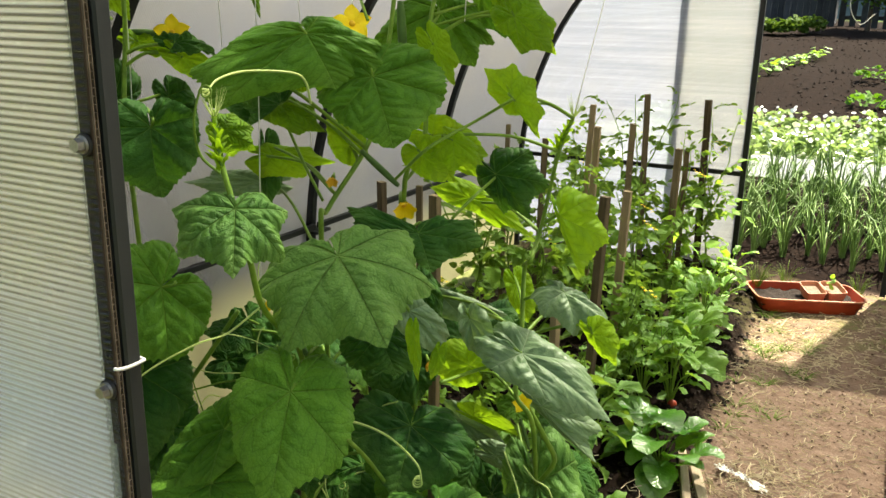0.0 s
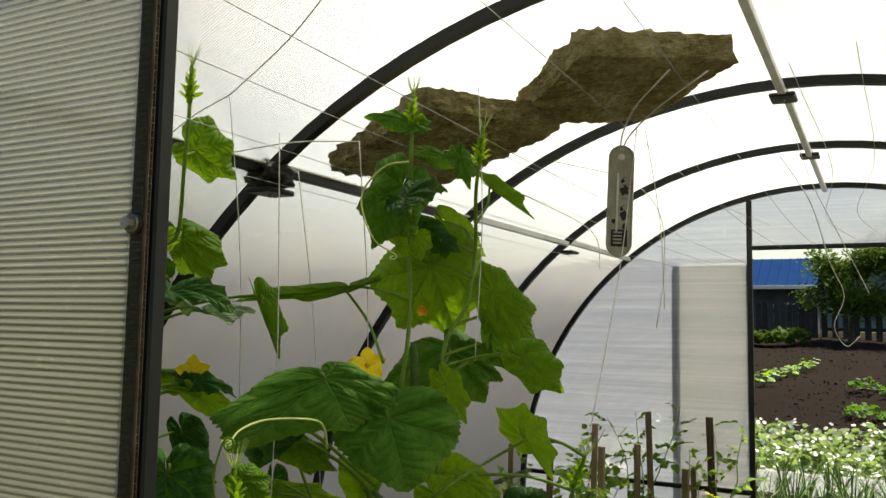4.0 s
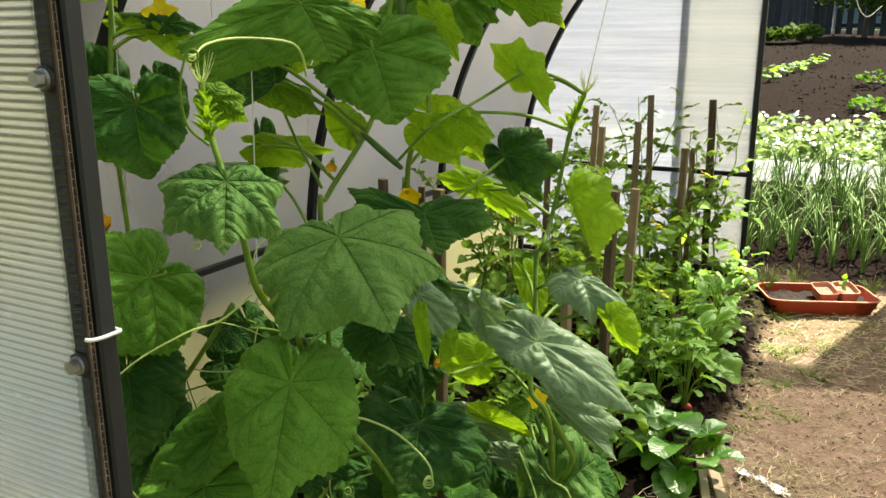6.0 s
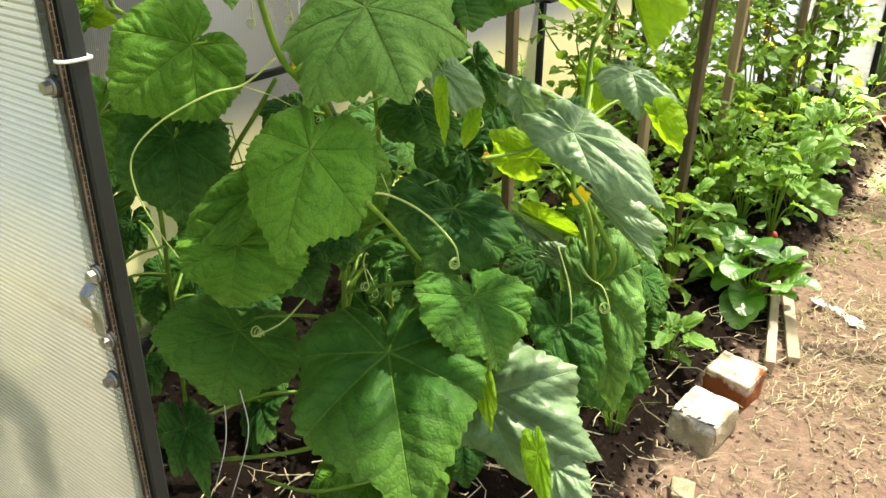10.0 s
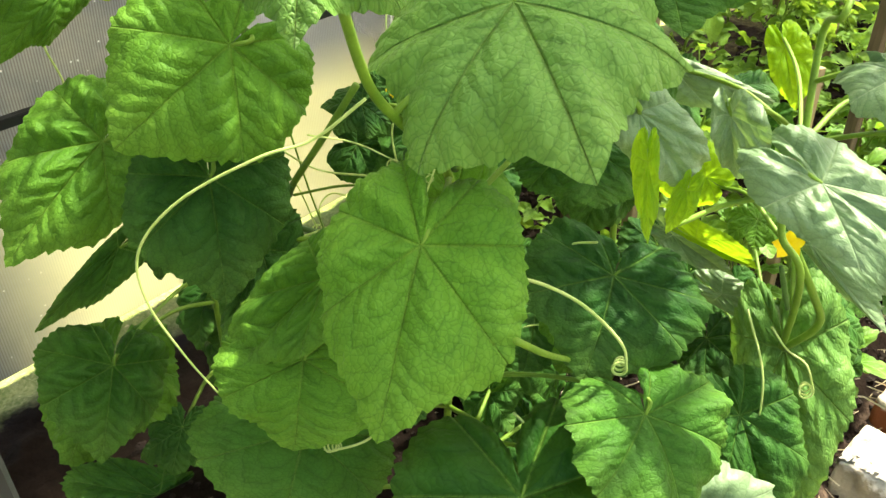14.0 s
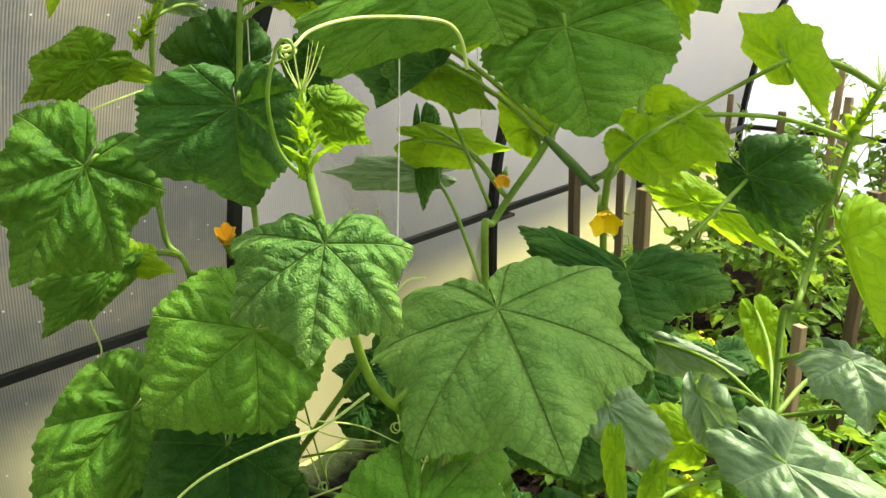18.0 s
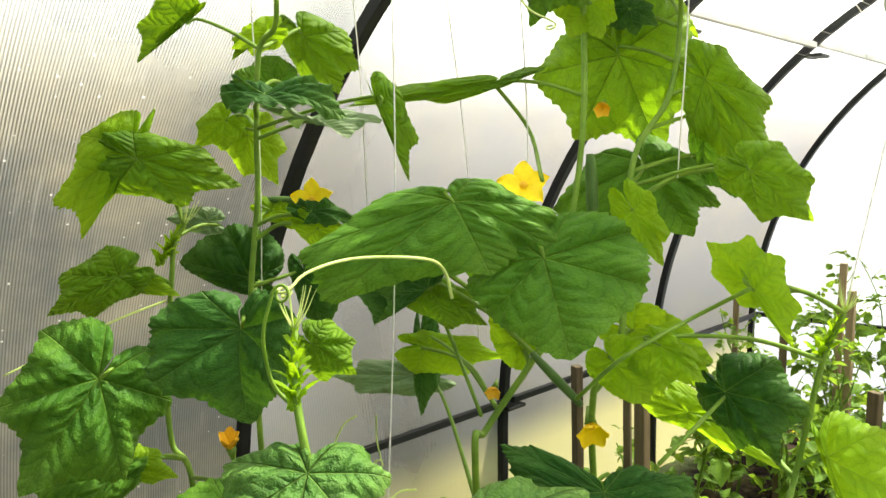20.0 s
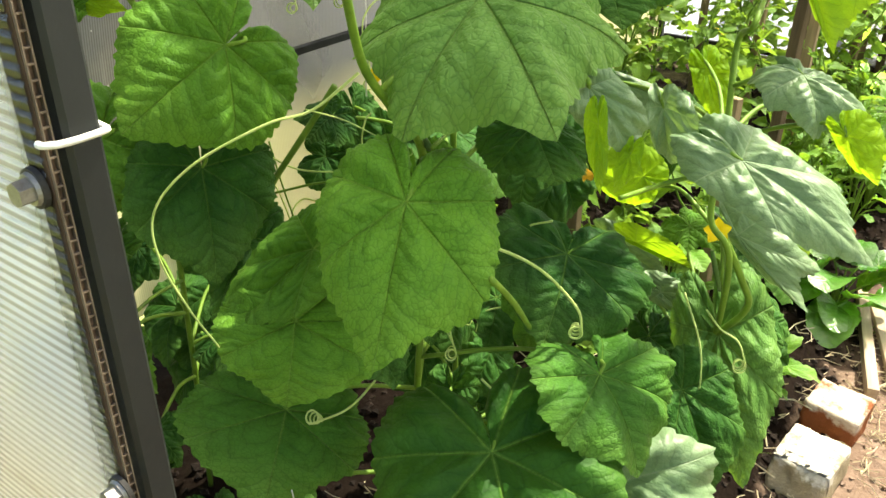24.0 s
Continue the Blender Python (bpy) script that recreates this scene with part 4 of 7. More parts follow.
ROUND_A = (0, 6, 14, 26, 40, 55, 70, 85, 105, 125, 143, 157, 168, 175)
ROUND_R = (1.0, 0.93, 0.84, 0.77, 0.745, 0.70, 0.655, 0.63, 0.61, 0.575, 0.52, 0.455, 0.36, 0.24)
PALM_A = (0, 5, 13, 22, 29, 38, 46, 51, 57, 66, 76, 86, 96, 101, 107, 118, 132, 148, 162, 174)
PALM_R = (1.0, 0.91, 0.80, 0.74, 0.725, 0.77, 0.84, 0.87, 0.81, 0.72, 0.68, 0.70, 0.74, 0.75, 0.68, 0.61, 0.57, 0.50, 0.38, 0.22)


def blade_on(name, tip, left, right, mat, seed, lobed, rings, spokes, teeth):
    """A leaf blade about the joint at the origin, hung from its midrib (to tip) and its two side lobes (left, right)."""
    rng = np.random.RandomState(seed)
    th = np.radians(np.linspace(-177, 177, spokes))
    deg = np.degrees(np.abs(th))
    r = np.interp(deg, *((PALM_A, PALM_R) if lobed else (ROUND_A, ROUND_R)))
    lop = 0.045 * np.sin(2 * th + rng.uniform(0, 6)) + 0.03 * np.sin(3 * th + rng.uniform(0, 6)) + 0.025 * np.sin(5 * th + rng.uniform(0, 6)) + 0.015 * np.sin(9 * th + rng.uniform(0, 6))
    r = r * (1 + lop * np.clip(deg / 25, 0, 1))
    # teeth: uneven, each with a sharp tip leaning forward
    at = th * teeth / (2 * math.pi) + 0.25 * np.sin(4 * th + rng.uniform(0, 6))
    saw = at % 1.0
    size = 0.042 + 0.022 * np.sin(np.floor(at) * 2.4 + rng.uniform(0, 6))
    tooth = 1 + size * (np.where(saw < 0.65, saw / 0.65, (1 - saw) / 0.35) - 0.4) * np.clip(deg / 8, 0.2, 1)
    frac = np.linspace(0, 1, rings + 1)[1:] ** 0.85
    rim = 1 + np.outer(np.clip((frac - 0.75) / 0.25, 0, 1) ** 1.3, tooth - 1)
    U, V = np.outer(frac, r * np.sin(th)) * rim, np.outer(frac, r * np.cos(th)) * rim
    Y = np.array(tip)
    length = float(np.linalg.norm(Y))
    ways = []
    for sign, q in ((-1, left), (1, right)):
        # where on the outline this side lobe lies: as far along the midrib as it stands
        q = np.array(q)
        along = float(q @ Y) / length ** 2
        key = min(range(42, 113, 2), key=lambda k: abs(np.interp(math.radians(sign * k), th, r) * math.cos(math.radians(k)) - along))
        rr = float(np.interp(math.radians(sign * key), th, r))
        ways.append((q - Y * (rr * math.cos(math.radians(key)))) / (rr * math.sin(math.radians(key))))
    across, lift = (ways[1] - ways[0]) / 2, (ways[0] + ways[1]) / 2
    bend = np.sqrt(U * U + 0.006) - math.sqrt(0.006)
    N = np.cross(across, Y)
    N = N / np.linalg.norm(N)
    span = min(length, 1.4 * float(np.linalg.norm(across)))
    fold = np.abs((th + LEAF_STEP / 2) % LEAF_STEP - LEAF_STEP / 2)
    R = np.hypot(U, V)
    D = R * np.sin(fold)[None, :]
    F = np.outer(frac, np.ones_like(th))
    H = 0.066 * np.minimum(D / 0.12, 1.0) * np.sin(np.pi * np.clip(F, 0, 1)) ** 0.6
    # blistered between the side veins
    H += 0.016 * np.sin((R * np.cos(fold)[None, :] - 0.7 * D) / 0.132 * 2 * math.pi + rng.uniform(0, 6)) * np.clip(D / 0.06, 0, 1) * (1 - F ** 4)
    arch = rng.uniform(0.10, 0.24)
    Vc = np.clip(V, 0, 1)
    H += arch * 4 * Vc * (1 - Vc) * 0.5 - 0.35 * np.clip(-V, 0, 1) ** 2
    crisp = 0.055 if length > 0.12 and not lobed else 0.095
    H += crisp * F ** 3 * (np.sin(4 * th + rng.uniform(0, 6)) * 0.5 + np.sin(8 * th + rng.uniform(0, 6)) * 0.5 + 0.35 * np.sin(15 * th + rng.uniform(0, 6)))
    H -= (0.16 if lobed else 0.07) * F ** 5 * np.clip(deg / 40, 0, 1)[None, :]
    P = V[..., None] * Y + U[..., None] * across + bend[..., None] * lift + (H * span)[..., None] * N
    P = P - Vc[..., None] ** 3 * (P[-1, spokes // 2] - Y)
    verts = [(0.0, 0.0, 0.0)] + P.reshape(-1, 3).tolist()
    uv = np.array([(0.0, 0.0)] + list(zip(U.ravel(), V.ravel())), dtype=np.float32)
    faces = [(0, k + 2, k + 1) for k in range(spokes - 1)]
    for i in range(rings - 1):
        a = 1 + i * spokes
        faces += [(a + k, a + k + 1, a + spokes + k + 1, a + spokes + k) for k in range(spokes - 1)]
    me = mesh_from(name, verts, faces, mat)
    layer = me.uv_layers.new(name="UVMap")
    idx = np.zeros(len(me.loops), dtype=np.int32)
    me.loops.foreach_get("vertex_index", idx)
    layer.data.foreach_set("uv", uv[idx].ravel())
    me.update()
    return me


def leaf_on(plant, joint, tip, left, right, mat, lobed=False, stalk=True):
    """A cucumber leaf with its stalk, by its joint, its tip and its two side lobes."""
    LEAF_COUNT[0] += 1
    j = Vector(joint)
    t, a, b = Vector(tip) - j, Vector(left) - j, Vector(right) - j
    big = max(t.length, (a - b).length) > 0.09
    blade = part("leaf", blade_on("leaf", t, a, b, mat, LEAF_COUNT[0], lobed, 12 if big else 7, 201 if big else 101, 50 if big else 34), plant, local=Matrix.Translation(j))
    foot = nearest_on(STEMS[plant.name], j)
    gap = (foot - j).length
    back = -t.normalized() * min(0.035, gap * 0.3)
    if stalk and gap < 0.34:
        mid = (j + foot) / 2 + Vector((0, 0.012, 0.07 * gap))
        line = spline([j + Vector((0, 0.001, -0.001)), j + back * 0.5 + Vector((0, 0.006, -0.004)), mid, foot], 6)
        part("petiole", tube_mesh("petiole", line, lambda u: 0.0019 + 0.0011 * u, M_STEM, 7), plant)
    return blade


def flower(plant, x, y, z, facing, size=0.045, open_=1.0, mat=None):
    """A yellow cucumber flower: five petals round a small cup."""
    mat = mat or M_PETAL
    q = Vector(facing).normalized().to_track_quat("Z", "Y").to_matrix().to_4x4()
    q.translation = (x, y, z)
    cup = [(0, 0, -size * 0.55), (0, 0, -size * 0.3), (0, 0, -size * 0.05)]
    base = part("flower", tube_mesh("flower", cup, lambda u: size * (0.05 + 0.09 * u), M_STEM, 8), plant, "yellow five-petalled flower", q)
    bm = bmesh.new()
    bmesh.ops.create_uvsphere(bm, u_segments=10, v_segments=6, radius=size * 0.085, matrix=Matrix.Translation((0, 0, size * 0.05)))
    part("flower_centre", bm_mesh("flower_centre", bm, M_PETAL_OLD, True), base)
    for k in range(5):
        n, verts, faces = 8, [], []
        for i in range(n + 1):
            u = i / n
            w = size * 0.225 * (0.30 + 0.70 * math.sin(math.pi * min(1, 0.62 * u + 0.02)) ** 0.8) * (1 - max(0.0, u - 0.50) ** 1.3 * 2.2)
            rr = size * (0.03 + 0.53 * u)
            zz = size * (0.02 + (0.42 * (1 - open_) + 0.16) * u - 0.15 * open_ * u * u)
            rr *= 0.35 + 0.65 * open_
            for s in (-1, -0.5, 0, 0.5, 1):
                verts.append((w * s, rr * (1 - 0.05 * abs(s)), zz + 0.07 * size * abs(s) * u + 0.022 * size * math.sin(8 * u + s * 5 + k * 2)))
        for i in range(n):
            for c in range(4):
                a = i * 5 + c
                faces.append((a, a + 1, a + 6, a + 5))
        part("petal", mesh_from("petal", verts, faces, mat), base, local=Matrix.Rotation(2 * math.pi * (k + 0.13 * (k % 2)) / 5, 4, "Z"))
    return base


def tendril(plant, pts, turns=0, r=0.0011, coil=0.007, mat=None):
    """A thin tendril along the points, ending in a small coil."""
    line = spline(pts, 8)
    if turns:
        p, d = line[-1], (line[-1] - line[-2]).normalized()
        side = d.cross(Vector((0.3, -0.6, 0.7))).normalized()
        for i in range(1, int(turns * 12)):
            a = i * math.pi / 6
            c = coil * (1 - 0.45 * i / (turns * 12))
            line.append(p + d * (math.sin(a) * c) + side * ((1 - math.cos(a)) * c) + d.cross(side) * (0.0012 * i / 3))
    return part("tendril", tube_mesh("tendril", line, lambda u: r * (1.15 - 0.4 * u), mat or M_TENDRIL, 6), plant)


def fruit(plant, x, y, z, length, way, r=0.012):
    """A small green cucumber with a withered flower at its end."""
    pts = [Vector((x, y, z)) + Vector(way).normalized() * (length * k / 8) for k in range(9)]
    return part("fruit", tube_mesh("fruit", pts, lambda u: r * (0.30 + 0.70 * math.sin(math.pi * (0.08 + 0.84 * u)) ** 0.5), M_STEM_DARK, 10), plant, "small dark green young cucumber")


stem_a0 = [(-0.860, 1.100, 0.030), (-0.870, 1.080, 0.350), (-0.880, 1.090, 0.750), (-0.885, 1.085, 0.950), (-0.881, 1.075, 1.131), (-0.882, 1.092, 1.274), (-0.879, 1.092, 1.370), (-0.873, 1.097, 1.476), (-0.831, 1.095, 1.508), (-0.790, 1.062, 1.605), (-0.765, 1.043, 1.693), (-0.751, 1.031, 1.772)]
stem_a1 = [(-0.980, 1.020, 0.030), (-0.930, 1.000, 0.500), (-0.904, 0.990, 0.877), (-0.942, 0.981, 0.946), (-0.944, 0.980, 1.060), (-0.935, 0.986, 1.153), (-0.926, 0.989, 1.217), (-0.918, 1.000, 1.243)]
stem_b0 = [(-0.500, 1.040, 0.030), (-0.490, 1.010, 0.400), (-0.445, 0.975, 0.740), (-0.422, 0.938, 0.858), (-0.412, 0.885, 0.915), (-0.403, 0.838, 0.968), (-0.386, 0.800, 1.045), (-0.405, 0.797, 1.110), (-0.425, 0.805, 1.150), (-0.445, 0.820, 1.190)]
stem_c0 = [(-0.600, 1.260, 0.030), (-0.590, 1.240, 0.500), (-0.531, 1.139, 0.963), (-0.540, 1.170, 1.002), (-0.507, 1.224, 1.088), (-0.496, 1.256, 1.148), (-0.497, 1.278, 1.223), (-0.497, 1.309, 1.361), (-0.515, 1.336, 1.504), (-0.461, 1.242, 1.616), (-0.453, 1.228, 1.684), (-0.450, 1.224, 1.739)]
stem_c1 = [(-0.450, 1.360, 0.030), (-0.470, 1.340, 0.600), (-0.453, 1.265, 1.014), (-0.428, 1.286, 1.104), (-0.439, 1.313, 1.189), (-0.448, 1.349, 1.325), (-0.430, 1.403, 1.403), (-0.430, 1.429, 1.505), (-0.383, 1.330, 1.588), (-0.365, 1.318, 1.692)]
stem_d0 = [(-0.300, 1.470, 0.040), (-0.250, 1.420, 0.350), (-0.207, 1.279, 0.642), (-0.237, 1.269, 0.705), (-0.243, 1.296, 0.778), (-0.266, 1.352, 0.894), (-0.239, 1.310, 0.928), (-0.246, 1.370, 0.972), (-0.225, 1.377, 1.098), (-0.204, 1.376, 1.154)]
plant_a = cucumber_plant("tall cucumber vine with toothed dark green leaves, tied to white twine", stem_a0, stem_a1)
plant_b = cucumber_plant("cucumber plant with large broad green leaves beside the doorway", stem_b0)
plant_c = cucumber_plant("tall bushy cucumber vine with yellow flowers climbing white twine", stem_c0, stem_c1)
plant_d = cucumber_plant("cucumber plant with leaves paled by painted glare and a hairy growing tip", stem_d0)
leaf_on(plant_b, (-0.358, 0.833, 0.862), (-0.325, 0.745, 0.757), (-0.289, 0.870, 0.842), (-0.393, 0.767, 0.827), M_LEAF_MID)
leaf_on(plant_b, (-0.363, 0.944, 1.007), (-0.254, 0.890, 0.921), (-0.265, 1.003, 0.984), (-0.443, 0.877, 0.962), M_LEAF_SHEEN, True)
leaf_on(plant_b, (-0.314, 1.069, 1.017), (-0.277, 1.041, 0.972), (-0.238, 1.081, 1.006), (-0.400, 1.045, 1.055), M_LEAF, True)
leaf_on(plant_b, (-0.390, 0.787, 1.097), (-0.351, 0.735, 1.035), (-0.354, 0.826, 1.080), (-0.444, 0.749, 1.093), M_LEAF_SHEEN, True)
leaf_on(plant_a, (-0.618, 0.882, 0.938), (-0.643, 0.768, 0.874), (-0.572, 0.921, 0.876), (-0.682, 0.823, 0.971), M_LEAF_MID)
leaf_on(plant_a, (-0.755, 0.813, 0.831), (-0.755, 0.690, 0.748), (-0.703, 0.837, 0.792), (-0.802, 0.771, 0.863), M_LEAF_MID)
leaf_on(plant_a, (-0.644, 0.853, 0.812), (-0.597, 0.816, 0.705), (-0.597, 0.910, 0.786), (-0.661, 0.768, 0.773), M_LEAF)
leaf_on(plant_b, (-0.477, 0.841, 0.776), (-0.512, 0.743, 0.706), (-0.458, 0.783, 0.733), (-0.511, 0.793, 0.779), M_LEAF_MID)
leaf_on(plant_b, (-0.333, 1.086, 0.707), (-0.311, 1.001, 0.638), (-0.245, 1.125, 0.659), (-0.391, 1.017, 0.735), M_LEAF)
leaf_on(plant_b, (-0.252, 1.022, 0.617), (-0.181, 0.981, 0.542), (-0.208, 1.098, 0.616), (-0.271, 0.928, 0.639), M_LEAF_OLD_SHADE)
leaf_on(plant_b, (-0.310, 0.906, 0.563), (-0.176, 0.789, 0.452), (-0.176, 0.929, 0.531), (-0.387, 0.808, 0.541), M_LEAF_OLD_SHADE)
leaf_on(plant_b, (-0.560, 0.857, 0.528), (-0.522, 0.775, 0.457), (-0.491, 0.920, 0.478), (-0.630, 0.761, 0.522), M_LEAF_OLD_SHADE)
leaf_on(plant_a, (-0.790, 0.772, 0.551), (-0.745, 0.709, 0.473), (-0.749, 0.800, 0.513), (-0.815, 0.693, 0.550), M_LEAF_OLD_SHADE)
leaf_on(plant_a, (-0.712, 0.746, 0.412), (-0.734, 0.668, 0.408), (-0.778, 0.670, 0.453), (-0.711, 0.782, 0.425), M_LEAF)
leaf_on(plant_a, (-0.835, 0.836, 0.662), (-0.841, 0.720, 0.606), (-0.820, 0.805, 0.620), (-0.846, 0.797, 0.654), M_LEAF_OLD_SHADE)
leaf_on(plant_c, (-0.362, 1.042, 0.863), (-0.321, 1.026, 0.815), (-0.308, 1.062, 0.823), (-0.413, 1.019, 0.853), M_LEAF)
leaf_on(plant_c, (-0.268, 0.965, 0.942), (-0.230, 0.989, 0.880), (-0.224, 0.995, 0.909), (-0.262, 0.952, 0.911), M_LEAF_PALE)
leaf_on(plant_c, (-0.241, 0.932, 0.925), (-0.228, 0.921, 0.871), (-0.229, 0.929, 0.907), (-0.247, 0.927, 0.906), M_LEAF_YOUNG_LIT)
leaf_on(plant_c, (-0.230, 0.977, 0.887), (-0.238, 0.972, 0.850), (-0.220, 0.980, 0.881), (-0.238, 0.968, 0.879), M_LEAF_YOUNG_LIT)
leaf_on(plant_d, (-0.182, 1.147, 0.836), (-0.042, 1.144, 0.763), (-0.126, 1.191, 0.831), (-0.205, 1.106, 0.820), M_LEAF_PALE)
leaf_on(plant_d, (-0.275, 1.162, 0.867), (-0.260, 1.169, 0.804), (-0.233, 1.159, 0.825), (-0.278, 1.143, 0.844), M_LEAF_PALE)
leaf_on(plant_d, (-0.175, 1.298, 0.887), (-0.088, 1.290, 0.842), (-0.161, 1.332, 0.876), (-0.160, 1.259, 0.849), M_LEAF_PALE, True)
leaf_on(plant_d, (-0.110, 1.253, 0.845), (-0.069, 1.253, 0.800), (-0.076, 1.269, 0.846), (-0.110, 1.260, 0.823), M_LEAF_YOUNG_LIT)
leaf_on(plant_d, (-0.348, 1.321, 0.712), (-0.414, 1.298, 0.752), (-0.408, 1.296, 0.704), (-0.379, 1.322, 0.757), M_LEAF_YOUNG_LIT)
leaf_on(plant_d, (-0.456, 1.513, 0.492), (-0.359, 1.540, 0.439), (-0.391, 1.530, 0.491), (-0.413, 1.504, 0.458), M_LEAF_PALE, stalk=False)
leaf_on(plant_d, (-0.396, 1.449, 0.542), (-0.311, 1.479, 0.510), (-0.336, 1.463, 0.552), (-0.348, 1.453, 0.527), M_LEAF_YOUNG_LIT, stalk=False)
leaf_on(plant_d, (-0.340, 1.437, 0.477), (-0.228, 1.447, 0.448), (-0.277, 1.458, 0.483), (-0.277, 1.434, 0.448), M_LEAF_PALE, stalk=False)
leaf_on(plant_d, (-0.223, 1.356, 0.649), (-0.117, 1.355, 0.569), (-0.124, 1.382, 0.612), (-0.165, 1.360, 0.592), M_LEAF_PALE, True, False)
leaf_on(plant_b, (-0.223, 1.355, 0.494), (-0.132, 1.288, 0.307), (-0.127, 1.354, 0.414), (-0.263, 1.324, 0.448), M_LEAF_SHEEN, stalk=False)
leaf_on(plant_b, (-0.220, 1.220, 0.483), (-0.148, 1.180, 0.378), (-0.134, 1.232, 0.435), (-0.223, 1.166, 0.464), M_LEAF)
leaf_on(plant_b, (-0.253, 1.058, 0.425), (-0.069, 1.104, 0.364), (-0.188, 1.141, 0.484), (-0.167, 1.024, 0.332), M_LEAF_PALE, True)
leaf_on(plant_b, (-0.125, 1.060, 0.352), (-0.063, 1.043, 0.303), (-0.066, 1.070, 0.333), (-0.117, 1.034, 0.320), M_LEAF_PALE, stalk=False)
leaf_on(plant_b, (-0.465, 0.798, 0.721), (-0.449, 0.762, 0.651), (-0.401, 0.830, 0.669), (-0.501, 0.738, 0.701), M_LEAF_MID)
leaf_on(plant_c, (-0.492, 1.061, 1.281), (-0.452, 1.074, 1.206), (-0.411, 1.122, 1.222), (-0.575, 0.961, 1.250), M_LEAF_MID, True)
leaf_on(plant_c, (-0.417, 1.115, 1.223), (-0.374, 1.102, 1.125), (-0.333, 1.169, 1.183), (-0.456, 1.075, 1.167), M_LEAF_MID)
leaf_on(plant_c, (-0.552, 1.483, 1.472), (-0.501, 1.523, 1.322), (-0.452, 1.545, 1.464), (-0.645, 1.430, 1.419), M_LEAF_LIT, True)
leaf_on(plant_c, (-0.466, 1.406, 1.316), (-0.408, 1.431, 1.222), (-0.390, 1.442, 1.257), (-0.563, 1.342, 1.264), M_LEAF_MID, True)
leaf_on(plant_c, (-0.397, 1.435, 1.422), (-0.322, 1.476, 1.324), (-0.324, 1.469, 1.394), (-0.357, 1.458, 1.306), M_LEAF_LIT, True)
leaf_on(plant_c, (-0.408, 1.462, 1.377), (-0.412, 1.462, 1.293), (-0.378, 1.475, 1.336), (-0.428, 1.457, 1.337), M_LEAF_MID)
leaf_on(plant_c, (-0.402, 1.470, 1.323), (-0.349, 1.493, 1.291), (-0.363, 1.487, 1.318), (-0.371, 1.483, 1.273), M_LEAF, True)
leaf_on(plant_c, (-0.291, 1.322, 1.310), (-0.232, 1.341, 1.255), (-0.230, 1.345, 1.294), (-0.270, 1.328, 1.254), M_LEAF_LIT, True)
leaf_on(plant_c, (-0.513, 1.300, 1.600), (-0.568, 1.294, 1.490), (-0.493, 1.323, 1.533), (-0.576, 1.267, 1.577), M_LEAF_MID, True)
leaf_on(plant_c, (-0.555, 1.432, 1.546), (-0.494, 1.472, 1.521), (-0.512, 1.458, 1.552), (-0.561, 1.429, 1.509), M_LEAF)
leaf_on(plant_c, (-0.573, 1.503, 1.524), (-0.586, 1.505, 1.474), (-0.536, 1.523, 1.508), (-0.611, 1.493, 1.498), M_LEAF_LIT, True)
leaf_on(plant_c, (-0.553, 1.563, 1.564), (-0.490, 1.605, 1.500), (-0.507, 1.593, 1.554), (-0.539, 1.574, 1.536), M_LEAF_YOUNG_LIT)
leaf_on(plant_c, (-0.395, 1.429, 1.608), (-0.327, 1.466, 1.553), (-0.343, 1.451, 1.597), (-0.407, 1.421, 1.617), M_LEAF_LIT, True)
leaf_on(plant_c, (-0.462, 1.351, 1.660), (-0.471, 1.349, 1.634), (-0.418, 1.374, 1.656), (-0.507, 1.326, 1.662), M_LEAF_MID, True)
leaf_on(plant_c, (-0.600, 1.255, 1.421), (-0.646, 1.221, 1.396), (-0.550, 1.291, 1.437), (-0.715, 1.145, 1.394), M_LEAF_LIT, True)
leaf_on(plant_a, (-0.801, 1.123, 1.377), (-0.749, 1.144, 1.354), (-0.742, 1.187, 1.380), (-0.842, 1.083, 1.408), M_LEAF_PALE, True)
leaf_on(plant_a, (-0.684, 1.138, 1.392), (-0.659, 1.165, 1.298), (-0.659, 1.170, 1.376), (-0.674, 1.151, 1.350), M_LEAF_LIT, True)
leaf_on(plant_a, (-1.041, 1.187, 1.367), (-1.015, 1.225, 1.288), (-1.006, 1.237, 1.347), (-1.048, 1.178, 1.307), M_LEAF_YOUNG_LIT, True)
leaf_on(plant_a, (-1.042, 1.148, 1.390), (-1.069, 1.108, 1.347), (-1.044, 1.147, 1.343), (-1.064, 1.112, 1.386), M_LEAF_YOUNG_LIT, True)
leaf_on(plant_a, (-1.008, 1.225, 1.444), (-1.045, 1.169, 1.465), (-1.030, 1.197, 1.431), (-1.021, 1.199, 1.487), M_LEAF_MID)
leaf_on(plant_a, (-1.016, 1.201, 1.516), (-1.045, 1.166, 1.482), (-1.039, 1.166, 1.518), (-0.988, 1.230, 1.551), M_LEAF_LIT, True)
leaf_on(plant_a, (-0.972, 1.248, 1.520), (-0.943, 1.295, 1.430), (-0.925, 1.317, 1.466), (-0.988, 1.253, 1.459), M_LEAF_LIT, True)
leaf_on(plant_a, (-0.801, 1.094, 1.650), (-0.753, 1.150, 1.603), (-0.750, 1.136, 1.663), (-0.806, 1.099, 1.614), M_LEAF_LIT, True)
leaf_on(plant_a, (-0.957, 1.037, 1.513), (-0.994, 0.984, 1.459), (-0.988, 0.983, 1.504), (-0.945, 1.048, 1.540), M_LEAF_LIT, True)
leaf_on(plant_a, (-0.940, 0.949, 1.331), (-0.869, 1.060, 1.293), (-0.907, 1.004, 1.350), (-0.918, 0.982, 1.271), M_LEAF_LIT, True)
